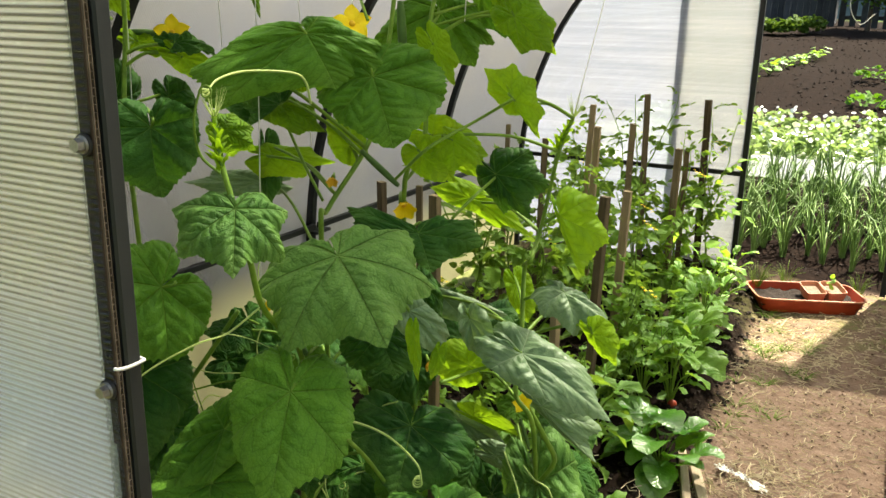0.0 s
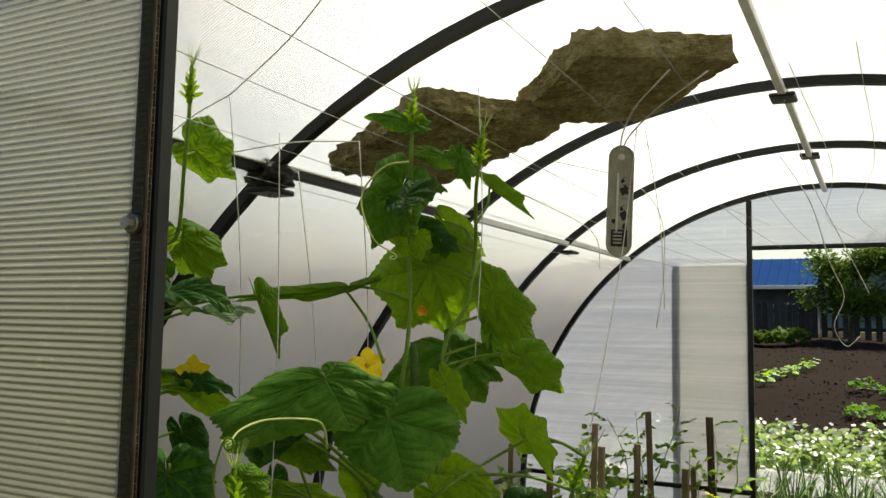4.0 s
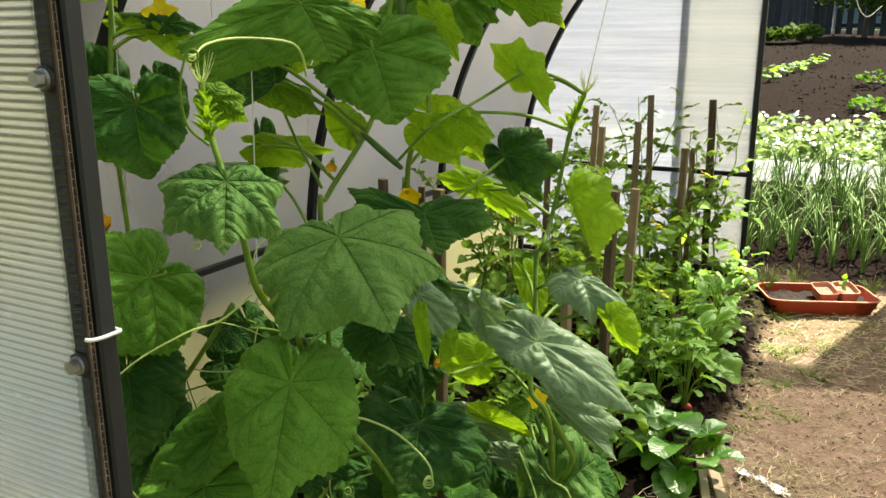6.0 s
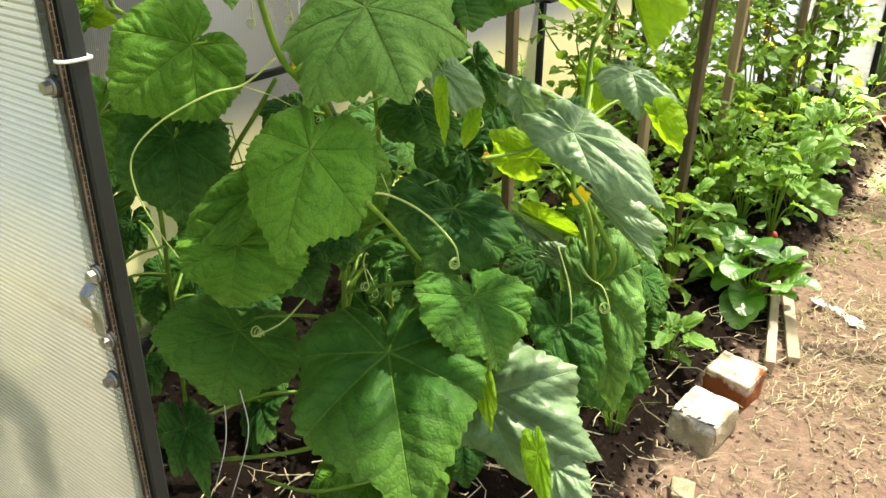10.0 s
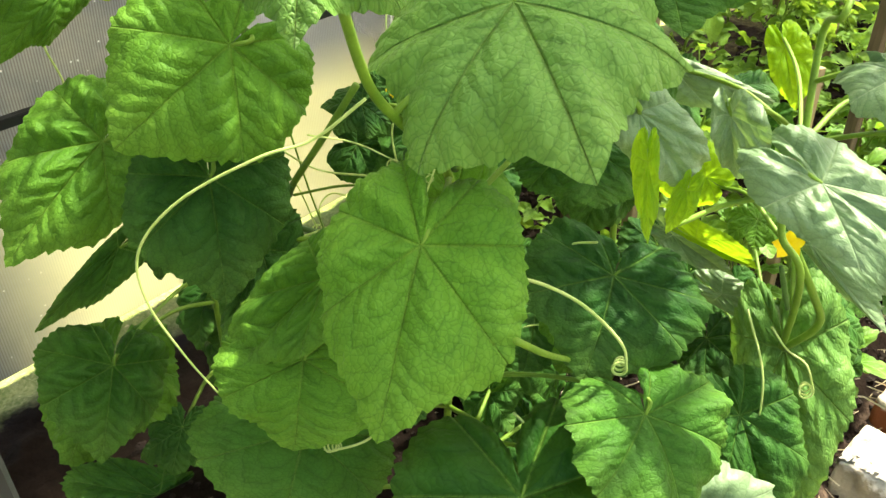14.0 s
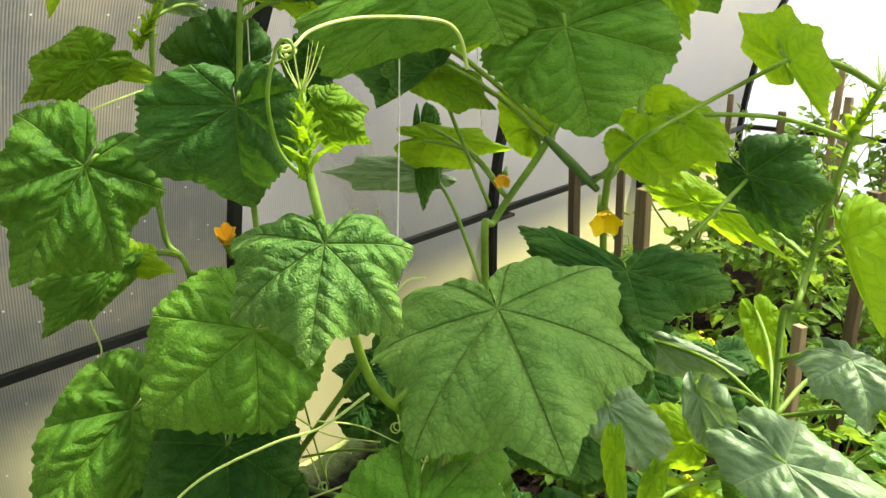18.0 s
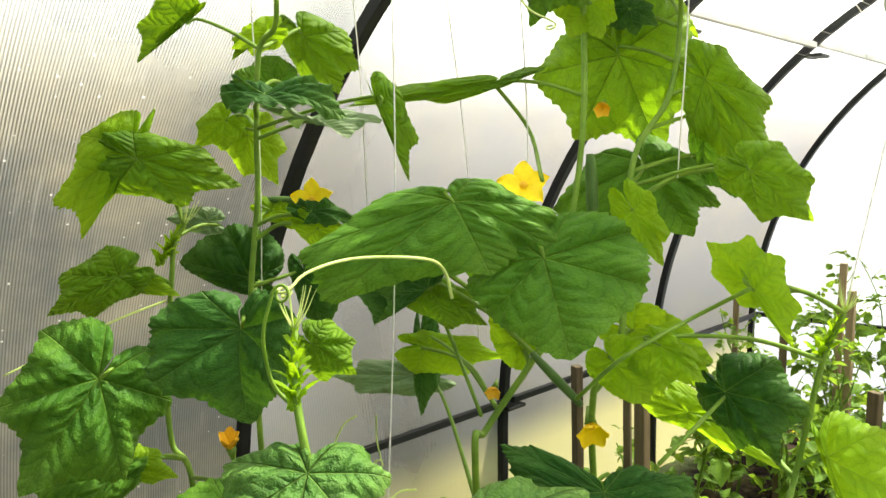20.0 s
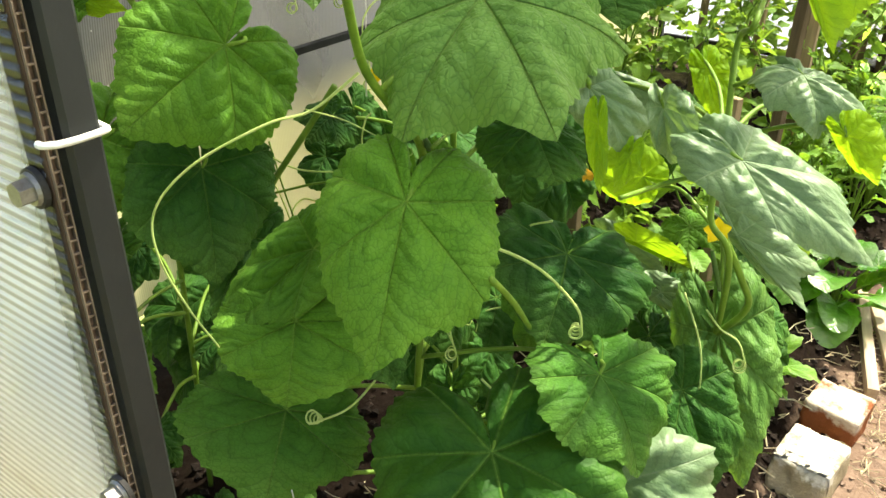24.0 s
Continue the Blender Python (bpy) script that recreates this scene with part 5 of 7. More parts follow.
leaf_on(plant_a, (-0.954, 0.949, 1.348), (-0.979, 0.889, 1.228), (-0.962, 0.933, 1.297), (-0.991, 0.865, 1.270), M_LEAF_YOUNG_LIT, True)
leaf_on(plant_a, (-0.985, 1.146, 1.150), (-1.042, 1.061, 1.179), (-1.011, 1.104, 1.143), (-1.015, 1.114, 1.228), M_LEAF)
leaf_on(plant_a, (-0.941, 1.050, 1.243), (-0.969, 1.002, 1.249), (-0.955, 1.024, 1.232), (-0.955, 1.029, 1.263), M_LEAF_PALE)
leaf_on(plant_a, (-0.939, 0.916, 1.181), (-0.971, 0.837, 1.137), (-0.947, 0.890, 1.134), (-0.973, 0.854, 1.179), M_LEAF_LIT, True)
leaf_on(plant_a, (-0.952, 0.935, 1.178), (-0.922, 0.992, 1.148), (-0.939, 0.964, 1.180), (-0.942, 0.963, 1.151), M_LEAF_YOUNG_LIT)
leaf_on(plant_a, (-0.797, 0.820, 1.091), (-0.799, 0.731, 0.984), (-0.766, 0.852, 1.024), (-0.829, 0.728, 1.081), M_LEAF_MID, True)
leaf_on(plant_a, (-0.896, 0.880, 0.942), (-0.908, 0.792, 0.877), (-0.889, 0.859, 0.898), (-0.926, 0.797, 0.927), M_LEAF_MID, True)
leaf_on(plant_a, (-0.901, 0.898, 0.944), (-0.871, 0.950, 0.923), (-0.891, 0.936, 0.959), (-0.884, 0.923, 0.919), M_LEAF_YOUNG_LIT, True)
leaf_on(plant_a, (-0.615, 0.883, 1.160), (-0.597, 0.878, 1.068), (-0.545, 0.885, 1.114), (-0.676, 0.809, 1.138), M_LEAF)
leaf_on(plant_a, (-0.854, 1.149, 1.166), (-0.826, 1.161, 1.087), (-0.817, 1.180, 1.128), (-0.846, 1.142, 1.108), M_LEAF)
leaf_on(plant_a, (-0.455, 0.846, 1.174), (-0.424, 0.867, 1.149), (-0.432, 0.870, 1.171), (-0.461, 0.848, 1.148), M_LEAF_LIT, True)
leaf_on(plant_c, (-0.608, 1.141, 1.169), (-0.627, 1.069, 1.133), (-0.676, 1.066, 1.170), (-0.642, 1.117, 1.182), M_LEAF, True)
leaf_on(plant_c, (-0.620, 1.161, 1.165), (-0.560, 1.198, 1.122), (-0.588, 1.192, 1.165), (-0.612, 1.149, 1.135), M_LEAF_LIT, True)
leaf_on(plant_c, (-0.802, 1.319, 0.994), (-0.905, 1.218, 0.999), (-0.862, 1.243, 0.977), (-0.863, 1.268, 1.022), M_LEAF_PALE, True)
leaf_on(plant_c, (-0.736, 1.275, 1.058), (-0.643, 1.342, 1.044), (-0.693, 1.327, 1.069), (-0.687, 1.302, 1.017), M_LEAF_YOUNG_LIT, True)
leaf_on(plant_c, (-0.761, 1.285, 1.058), (-0.744, 1.268, 0.954), (-0.732, 1.297, 1.007), (-0.762, 1.272, 1.014), M_LEAF)
leaf_on(plant_d, (-0.288, 1.323, 1.183), (-0.335, 1.313, 1.230), (-0.312, 1.314, 1.179), (-0.296, 1.322, 1.236), M_LEAF_YOUNG_LIT, True)
leaf_on(plant_d, (-0.259, 1.266, 1.187), (-0.217, 1.267, 1.132), (-0.217, 1.274, 1.179), (-0.243, 1.274, 1.155), M_LEAF_YOUNG_LIT, True)
leaf_on(plant_d, (-0.302, 1.299, 1.065), (-0.238, 1.299, 0.997), (-0.220, 1.315, 1.047), (-0.293, 1.290, 1.015), M_LEAF, True)
leaf_on(plant_d, (-0.417, 1.443, 0.985), (-0.485, 1.414, 1.003), (-0.449, 1.423, 0.974), (-0.451, 1.434, 1.013), M_LEAF_YOUNG_LIT)
leaf_on(plant_d, (-0.442, 1.501, 0.976), (-0.320, 1.526, 0.904), (-0.376, 1.523, 0.959), (-0.394, 1.505, 0.922), M_LEAF_YOUNG_LIT, True)
leaf_on(plant_d, (-0.340, 1.219, 1.126), (-0.294, 1.235, 1.089), (-0.313, 1.235, 1.123), (-0.330, 1.213, 1.081), M_LEAF_YOUNG_LIT, True)
leaf_on(plant_c, (-0.386, 1.201, 1.105), (-0.348, 1.213, 1.061), (-0.346, 1.223, 1.095), (-0.384, 1.195, 1.070), M_LEAF_YOUNG_LIT)
leaf_on(plant_d, (-0.211, 1.360, 0.995), (-0.155, 1.332, 0.905), (-0.134, 1.366, 0.957), (-0.193, 1.365, 0.943), M_LEAF_YOUNG_LIT, True)
leaf_on(plant_d, (-0.367, 1.563, 0.794), (-0.328, 1.541, 0.723), (-0.320, 1.561, 0.762), (-0.371, 1.540, 0.768), M_LEAF_YOUNG_LIT)
leaf_on(plant_d, (-0.425, 1.351, 0.820), (-0.308, 1.388, 0.793), (-0.369, 1.375, 0.816), (-0.379, 1.354, 0.778), M_LEAF_PALE)
leaf_on(plant_b, (-0.410, 1.248, 0.872), (-0.370, 1.238, 0.803), (-0.373, 1.258, 0.846), (-0.433, 1.213, 0.831), M_LEAF)
leaf_on(plant_c, (-0.751, 1.145, 0.699), (-0.690, 1.187, 0.677), (-0.731, 1.174, 0.710), (-0.749, 1.103, 0.670), M_LEAF)
leaf_on(plant_b, (-0.229, 1.015, 0.499), (-0.189, 0.984, 0.433), (-0.195, 1.004, 0.460), (-0.221, 0.993, 0.466), M_LEAF_YOUNG_LIT)
leaf_on(plant_b, (-0.134, 1.020, 0.404), (-0.091, 0.981, 0.341), (-0.104, 1.009, 0.376), (-0.126, 0.990, 0.369), M_LEAF_YOUNG_LIT)
leaf(plant_a, -0.863, 0.799, 0.496, -22, -15, -143, 0.138, 0.169, M_LEAF_MID, False)
leaf(plant_a, -0.855, 0.864, 0.336, -27, -12, -138, 0.079, 0.097, M_LEAF)
leaf(plant_b, -0.497, 0.906, 0.655, -23, 11, -110, 0.099, 0.111, M_LEAF)
leaf(plant_b, -0.594, 0.767, 0.385, -26, 3, -116, 0.119, 0.088, M_LEAF)
leaf(plant_b, -0.625, 0.885, 0.721, -38, -15, -149, 0.107, 0.085, M_LEAF)
leaf(plant_b, -0.589, 0.881, 0.659, -35, 2, -129, 0.107, 0.144, M_LEAF)
leaf(plant_b, -0.424, 0.939, 0.696, -45, 6, -134, 0.057, 0.064, M_LEAF)
leaf(plant_c, -0.494, 1.039, 0.889, -52, -16, -152, 0.027, 0.043, M_LEAF_MID)
leaf(plant_c, -0.718, 1.127, 0.771, -32, -27, -169, 0.054, 0.091, M_LEAF)
leaf(plant_c, -0.429, 1.327, 1.079, -70, 35, -142, 0.058, 0.059, M_LEAF_YOUNG_LIT)
leaf(plant_c, -0.415, 1.398, 1.057, -62, 53, -133, 0.046, 0.005, M_LEAF_YOUNG_LIT)
leaf(plant_c, -0.405, 1.272, 1.264, -79, 28, -145, 0.073, 0.053, M_LEAF_YOUNG_LIT)
leaf(plant_a, -0.882, 1.117, 1.257, -69, 63, -107, 0.068, 0.026, M_LEAF_YOUNG_LIT)
leaf(plant_a, -0.900, 1.130, 1.505, -95, -65, -121, 0.056, 0.048, M_LEAF_YOUNG_LIT)
leaf(plant_c, -0.292, 1.394, 1.297, -75, 41, -149, 0.066, 0.019, M_LEAF_YOUNG_LIT)
leaf(plant_c, -0.385, 1.325, 1.097, -59, 52, -127, 0.056, 0.054, M_LEAF_YOUNG_LIT)
leaf(plant_c, -0.510, 1.343, 1.519, -85, -34, -150, 0.050, 0.082, M_LEAF_YOUNG_LIT)
leaf(plant_c, -0.478, 1.386, 1.513, -65, 52, -130, 0.043, 0.051, M_LEAF)
leaf(plant_c, -0.467, 1.304, 1.208, -69, -16, -154, 0.067, 0.063, M_LEAF)
leaf(plant_c, -0.625, 1.065, 1.232, -66, 60, -111, 0.029, 0.023, M_LEAF_YOUNG_LIT)
leaf(plant_a, -0.802, 1.053, 1.410, -19, 29, -79, 0.121, 0.087, M_LEAF)
leaf(plant_c, -0.453, 1.206, 1.563, 13, 34, -37, 0.078, 0.073, M_LEAF)
leaf(plant_c, -0.457, 1.225, 1.693, 14, -66, 104, 0.077, 0.031, M_LEAF_MID)
leaf(plant_c, -0.384, 1.268, 1.635, -87, 18, -153, 0.059, 0.039, M_LEAF_MID)
leaf(plant_c, -0.532, 1.223, 1.100, 68, -39, 46, 0.059, 0.063, M_LEAF_YOUNG_LIT)
leaf(plant_c, -0.595, 1.180, 1.207, 75, 34, 27, 0.045, 0.044, M_LEAF_YOUNG_LIT)
leaf(plant_a, -0.789, 1.122, 1.235, -71, 55, -121, 0.084, 0.048, M_LEAF_YOUNG_LIT)
leaf(plant_a, -0.804, 1.123, 1.258, -24, 37, -83, 0.079, 0.029, M_LEAF)
leaf(plant_c, -0.424, 1.311, 1.116, -50, 65, -116, 0.099, 0.073, M_LEAF_YOUNG_LIT)
part("stalk", tube_mesh("stalk", spline([(-0.579, 0.991, 0.876), (-0.613, 0.978, 0.822), (-0.649, 0.958, 0.762), (-0.677, 0.968, 0.729)], 6), 0.0038, M_STEM, 7), plant_b)
part("stalk", tube_mesh("stalk", spline([(-0.410, 0.935, 0.863), (-0.478, 0.984, 0.877), (-0.515, 1.020, 0.883), (-0.536, 1.080, 0.899)], 6), 0.0036, M_STEM_DARK, 7), plant_b)
part("stalk", tube_mesh("stalk", spline([(-0.409, 0.936, 0.863), (-0.418, 0.994, 0.866), (-0.417, 1.061, 0.869)], 6), 0.0020, M_STEM, 7), plant_b)
part("stalk", tube_mesh("stalk", spline([(-0.702, 0.977, 0.709), (-0.687, 0.980, 0.680), (-0.663, 1.013, 0.658)], 6), 0.0036, M_STEM_DARK, 7), plant_a)
part("stalk", tube_mesh("stalk", spline([(-0.837, 1.040, 0.788), (-0.813, 1.027, 0.750), (-0.795, 1.022, 0.708), (-0.765, 0.998, 0.615)], 6), 0.0042, M_STEM, 7), plant_a)
part("stalk", tube_mesh("stalk", spline([(-0.805, 0.982, 0.762), (-0.792, 1.011, 0.765), (-0.758, 1.050, 0.758)], 6), 0.0022, M_STEM, 7), plant_a)
part("stalk", tube_mesh("stalk", spline([(-0.720, 1.015, 0.771), (-0.706, 1.019, 0.708), (-0.686, 1.020, 0.652)], 6), 0.0012, M_STEM, 7), plant_a)
part("stalk", tube_mesh("stalk", spline([(-0.705, 0.955, 0.778), (-0.686, 0.984, 0.737), (-0.669, 0.994, 0.679)], 6), 0.001, M_TENDRIL, 7), plant_b)
part("stalk", tube_mesh("stalk", spline([(-0.697, 0.969, 0.785), (-0.650, 0.988, 0.762), (-0.597, 1.005, 0.765), (-0.578, 1.009, 0.769)], 6), 0.0011, M_TENDRIL, 7), plant_b)
part("stalk", tube_mesh("stalk", spline([(-0.673, 0.971, 0.729), (-0.625, 0.996, 0.746), (-0.563, 1.004, 0.767), (-0.497, 1.001, 0.807)], 6), 0.0016, M_STEM, 7), plant_b)
part("stalk", tube_mesh("stalk", spline([(-0.648, 0.932, 0.696), (-0.627, 0.959, 0.705), (-0.595, 0.999, 0.720)], 6), 0.0012, M_TENDRIL, 7), plant_b)
part("stalk", tube_mesh("stalk", spline([(-0.493, 1.004, 0.807), (-0.490, 0.979, 0.775), (-0.485, 0.964, 0.752)], 6), 0.001, M_TENDRIL, 7), plant_b)
part("stalk", tube_mesh("stalk", spline([(-0.616, 0.771, 0.306), (-0.455, 0.850, 0.356), (-0.354, 0.894, 0.419)], 6), 0.0034, M_STEM, 7), plant_b)
part("stalk", tube_mesh("stalk", spline([(-0.531, 0.796, 0.469), (-0.521, 0.781, 0.390), (-0.534, 0.758, 0.302)], 6), 0.0008, M_TWINE, 7), plant_b)
part("stalk", tube_mesh("stalk", spline([(-0.511, 0.810, 0.469), (-0.497, 0.804, 0.398), (-0.511, 0.770, 0.293)], 6), 0.0008, M_TWINE, 7), plant_b)
part("stalk", tube_mesh("stalk", spline([(-0.297, 0.900, 0.361), (-0.411, 0.849, 0.303), (-0.496, 0.825, 0.297)], 6), 0.0028, M_STEM, 7), plant_b)
# leaf stalks that show between the blades
for plant, line, r in ((plant_c, [(-0.480, 1.200, 1.300), (-0.584, 1.313, 1.364), (-0.604, 1.264, 1.423)], 0.0026),
                       (plant_d, [(-0.400, 1.150, 1.070), (-0.352, 1.165, 1.120), (-0.326, 1.257, 1.149), (-0.261, 1.260, 1.189)], 0.0024),
                       (plant_c, [(-0.561, 1.186, 1.011), (-0.625, 1.215, 1.072), (-0.651, 1.193, 1.160)], 0.0026),
                       (plant_d, [(-0.308, 1.160, 1.019), (-0.293, 1.199, 1.046), (-0.302, 1.298, 1.059)], 0.0024),
                       (plant_b, [(-0.273, 0.833, 0.819), (-0.286, 0.893, 0.760), (-0.336, 1.021, 0.639)], 0.0028),
                       (plant_d, [(-0.266, 1.053, 0.807), (-0.252, 1.125, 0.799), (-0.212, 1.137, 0.818)], 0.0026),
                       (plant_d, [(-0.232, 1.290, 0.690), (-0.200, 1.320, 0.610), (-0.190, 1.345, 0.555), (-0.223, 1.355, 0.494)], 0.0048)):
    part("petiole", tube_mesh("petiole", spline(line, 6), r, M_STEM, 7), plant)
# flowers, open, half open and withered
CAMERA_SIDE = (0.62, -0.72, 0.25)
flower(plant_a, -0.836, 1.150, 1.272, CAMERA_SIDE, 0.056)
flower(plant_c, -0.528, 1.228, 1.292, (0.5, -0.7, 0.5), 0.060)
flower(plant_d, -0.231, 1.282, 0.685, (0.5, -0.8, 0.3), 0.034, 0.9)
flower(plant_a, -0.872, 1.029, 0.941, (0.3, -0.3, 0.8), 0.050, 0.25, M_PETAL_OLD)
flower(plant_c, -0.452, 1.262, 1.004, (0.5, -0.6, -0.4), 0.056, 0.45)
flower(plant_c, -0.415, 1.355, 1.113, (0.3, -0.5, 0.7), 0.050, 0.6)
flower(plant_c, -0.540, 1.186, 1.050, (0.3, -0.6, -0.3), 0.030, 0.4, M_PETAL_OLD)
flower(plant_c, -0.488, 1.340, 1.390, (0.3, -0.6, -0.3), 0.034, 0.35, M_PETAL_OLD)
flower(plant_b, -0.460, 0.925, 0.938, (0.4, -0.4, -0.5), 0.036, 0.3)
flower(plant_d, -0.422, 1.303, 0.709, (0.4, -0.4, -0.4), 0.030, 0.3, M_PETAL_OLD)
fruit(plant_a, -0.90, 1.118, 1.272, 0.055, (0.6, 0.25, -0.02), 0.006)
fruit(plant_c, -0.487, 1.190, 1.100, 0.085, (0.083, -0.003, -0.057), 0.0055)
fruit(plant_c, -0.50, 1.33, 1.33, 0.09, (0.10, -0.05, -1), 0.008)
fruit(plant_d, -0.285, 1.22, 0.86, 0.06, (0.05, -0.1, -1), 0.006)
fruit(plant_d, -0.23, 1.275, 0.66, 0.06, (0.25, 0.15, -0.9), 0.0035)
# tendrils
tendril(plant_b, [(-0.360, 0.930, 0.775), (-0.345, 0.959, 0.766), (-0.312, 0.990, 0.738), (-0.283, 1.017, 0.691), (-0.277, 1.022, 0.660)], 3, 0.0015)
tendril(plant_b, [(-0.402, 0.832, 0.962), (-0.432, 0.808, 0.932), (-0.452, 0.775, 0.925), (-0.497, 0.735, 0.893), (-0.516, 0.706, 0.858), (-0.512, 0.700, 0.818), (-0.499, 0.712, 0.765), (-0.482, 0.723, 0.728)], 0, 0.0011)
tendril(plant_c, [(-0.452, 1.014, 1.191), (-0.446, 0.996, 1.221), (-0.441, 0.961, 1.235), (-0.463, 0.900, 1.239), (-0.460, 0.848, 1.233), (-0.455, 0.824, 1.222)], 1.6, 0.0015, 0.006)
tendril(plant_b, [(-0.435, 0.815, 1.128), (-0.452, 0.806, 1.145), (-0.456, 0.801, 1.165), (-0.452, 0.796, 1.193), (-0.448, 0.803, 1.223)], 1.2, 0.0016, 0.008, M_STEM)
tendril(plant_a, [(-0.930, 0.976, 1.143), (-0.930, 0.906, 1.127), (-0.930, 0.834, 1.103), (-0.925, 0.768, 1.083)], 0, 0.0014)
tendril(plant_a, [(-0.940, 0.870, 0.900), (-0.936, 0.862, 0.872), (-0.915, 0.862, 0.837), (-0.915, 0.852, 0.818)], 1.5, 0.0013, 0.006)
tendril(plant_b, [(-0.452, 0.820, 0.925), (-0.446, 0.860, 0.905), (-0.425, 0.885, 0.885), (-0.402, 0.895, 0.878)], 1, 0.0006, 0.004)
tendril(plant_d, [(-0.230, 1.300, 0.560), (-0.205, 1.290, 0.545), (-0.180, 1.290, 0.535), (-0.165, 1.290, 0.505)], 3, 0.0012, 0.009)
tendril(plant_d, [(-0.25, 1.26, 0.60), (-0.21, 1.235, 0.54), (-0.20, 1.23, 0.45), (-0.205, 1.23, 0.36)], 2, 0.0012)
tendril(plant_c, [(-0.46, 1.24, 1.63), (-0.50, 1.22, 1.62), (-0.53, 1.20, 1.57), (-0.50, 1.19, 1.50), (-0.45, 1.18, 1.47)], 1, 0.0015)
tendril(plant_b, [(-0.44, 0.90, 0.62), (-0.46, 0.86, 0.58), (-0.50, 0.84, 0.55)], 3, 0.0012, 0.008)
tendril(plant_b, [(-0.36, 0.96, 0.60), (-0.32, 0.97, 0.57), (-0.28, 0.98, 0.56)], 3, 0.0012, 0.007)
for k in range(16):
    r = random.Random(60 + k)
    a = Vector((r.uniform(-0.75, -0.3), r.uniform(1.0, 1.2), r.uniform(0.55, 1.0)))
    d = Vector((r.uniform(-1, 1), r.uniform(-0.6, 0.2), r.uniform(-0.6, 0.3))) * 0.05
    tendril((plant_b, plant_c, plant_a)[k % 3], [a, a + d, a + d * 1.8 + Vector((0, 0, -0.02)), a + d * 2.2 + Vector((0.01, 0, -0.05))], r.choice((0, 1, 2)), 0.0011)
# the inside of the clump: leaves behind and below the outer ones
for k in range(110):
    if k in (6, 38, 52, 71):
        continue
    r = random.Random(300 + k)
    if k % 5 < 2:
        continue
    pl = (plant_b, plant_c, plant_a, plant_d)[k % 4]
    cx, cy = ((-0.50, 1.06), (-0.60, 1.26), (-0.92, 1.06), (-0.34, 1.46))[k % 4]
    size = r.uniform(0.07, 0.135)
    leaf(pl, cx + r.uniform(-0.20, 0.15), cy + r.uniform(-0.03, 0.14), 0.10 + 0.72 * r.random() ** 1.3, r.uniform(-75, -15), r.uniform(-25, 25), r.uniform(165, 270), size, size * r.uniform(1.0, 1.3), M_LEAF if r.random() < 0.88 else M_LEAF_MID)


# ---- cords, hanging things ----
def cord_line(name, pts, r, mat, label, category="cord", group=""):
    c = thing(name, (0, 0, 0), label, category, group)
    part("strand", tube_mesh("strand", spline(pts, 6), r, mat, 5), c)
    return c


for k, (x, z) in enumerate(((-0.88, 1.655), (-0.70, 1.672), (-0.52, 1.69), (-0.36, 1.69), (-0.20, 1.765), (-0.05, 1.775))):
    sag = 0.012 + 0.004 * k
    cord_line("wire", [(x, NEAR + 0.02, z), (x + 0.01, 1.5, z - sag), (x, 2.5, z - sag), (x - 0.01, 3.5, z - sag * 0.6), (x, FAR - 0.02, z)], 0.0007, M_WIRE, "thin grey wire stretched along under the roof", "wire", "roof wires")
for k, (x, z) in enumerate(((-0.62, 1.79), (-0.28, 1.88), (0.10, 1.80), (0.20, 1.82), (0.32, 1.80), (0.42, 1.76))):
    cord_line("wire", [(x, 1.5, z), (x + 0.02, 2.5, z - 0.01), (x - 0.04, 3.4, z - 0.03), (x + 0.03, FAR - 0.02, z)], 0.0007, M_WIRE, "thin grey wire stretched along under the roof", "wire", "roof wires")
for a, b in (((-0.781, 1.153, 1.757), (-0.759, 1.186, 1.20)), ((-0.608, 1.306, 1.69), (-0.559, 1.279, 1.10)), ((-0.775, 1.345, 1.66), (-0.704, 1.352, 1.05)),
             ((-0.395, 1.36, 1.78), (-0.395, 1.36, 1.30)), ((-0.20, 1.69, 1.76), (-0.207, 1.39, 1.16)), ((-0.90, 1.10, 1.65), (-0.885, 1.09, 1.0)), ((-0.64, 1.12, 1.67), (-0.56, 1.02, 0.86)),
             ((-0.19, 1.72, 1.76), (-0.16, 1.75, 1.40))):
    mid = (Vector(a) + Vector(b)) / 2 + Vector((0.008, 0.005, 0))
    cord_line("twine", [a, mid, b], 0.0009, M_TWINE, "white twine tying a plant up to the roof wires", "twine", "plant twines")
cord_line("twine", [(-0.781, 1.153, 1.757), (-0.62, 1.11, 1.82), (-0.45, 1.05, 1.90), (-0.2, 0.98, 1.99)], 0.0013, M_TWINE, "white twine tied across under the roof", "twine", "roof twines")
cord_line("twine", [(-0.98, 1.19, 1.70), (-0.88, 1.17, 1.735), (-0.781, 1.153, 1.757)], 0.0013, M_TWINE, "white twine tied across under the roof", "twine", "roof twines")
cord_line("twine", [(-0.92, 1.31, 1.695), (-0.75, 1.30, 1.70), (-0.608, 1.306, 1.69)], 0.0013, M_TWINE, "white twine tied across under the roof", "twine", "roof twines")
cord_line("twine", [(-0.05, 2.9, 1.92), (0.02, 3.2, 1.80), (0.06, 3.5, 1.62), (0.10, 3.7, 1.50), (0.06, 3.75, 1.38), (0.10, 3.8, 1.30), (0.15, 3.8, 1.34)], 0.0018, M_TWINE, "loose white twine hanging from the ridge", "twine", "roof twines")
cord_line("twine", [(0.0, 2.6, 1.99), (0.03, 3.1, 1.86), (0.12, 3.4, 1.66), (0.19, 3.5, 1.5)], 0.0014, M_TWINE, "loose white twine hanging from the ridge", "twine", "roof twines")
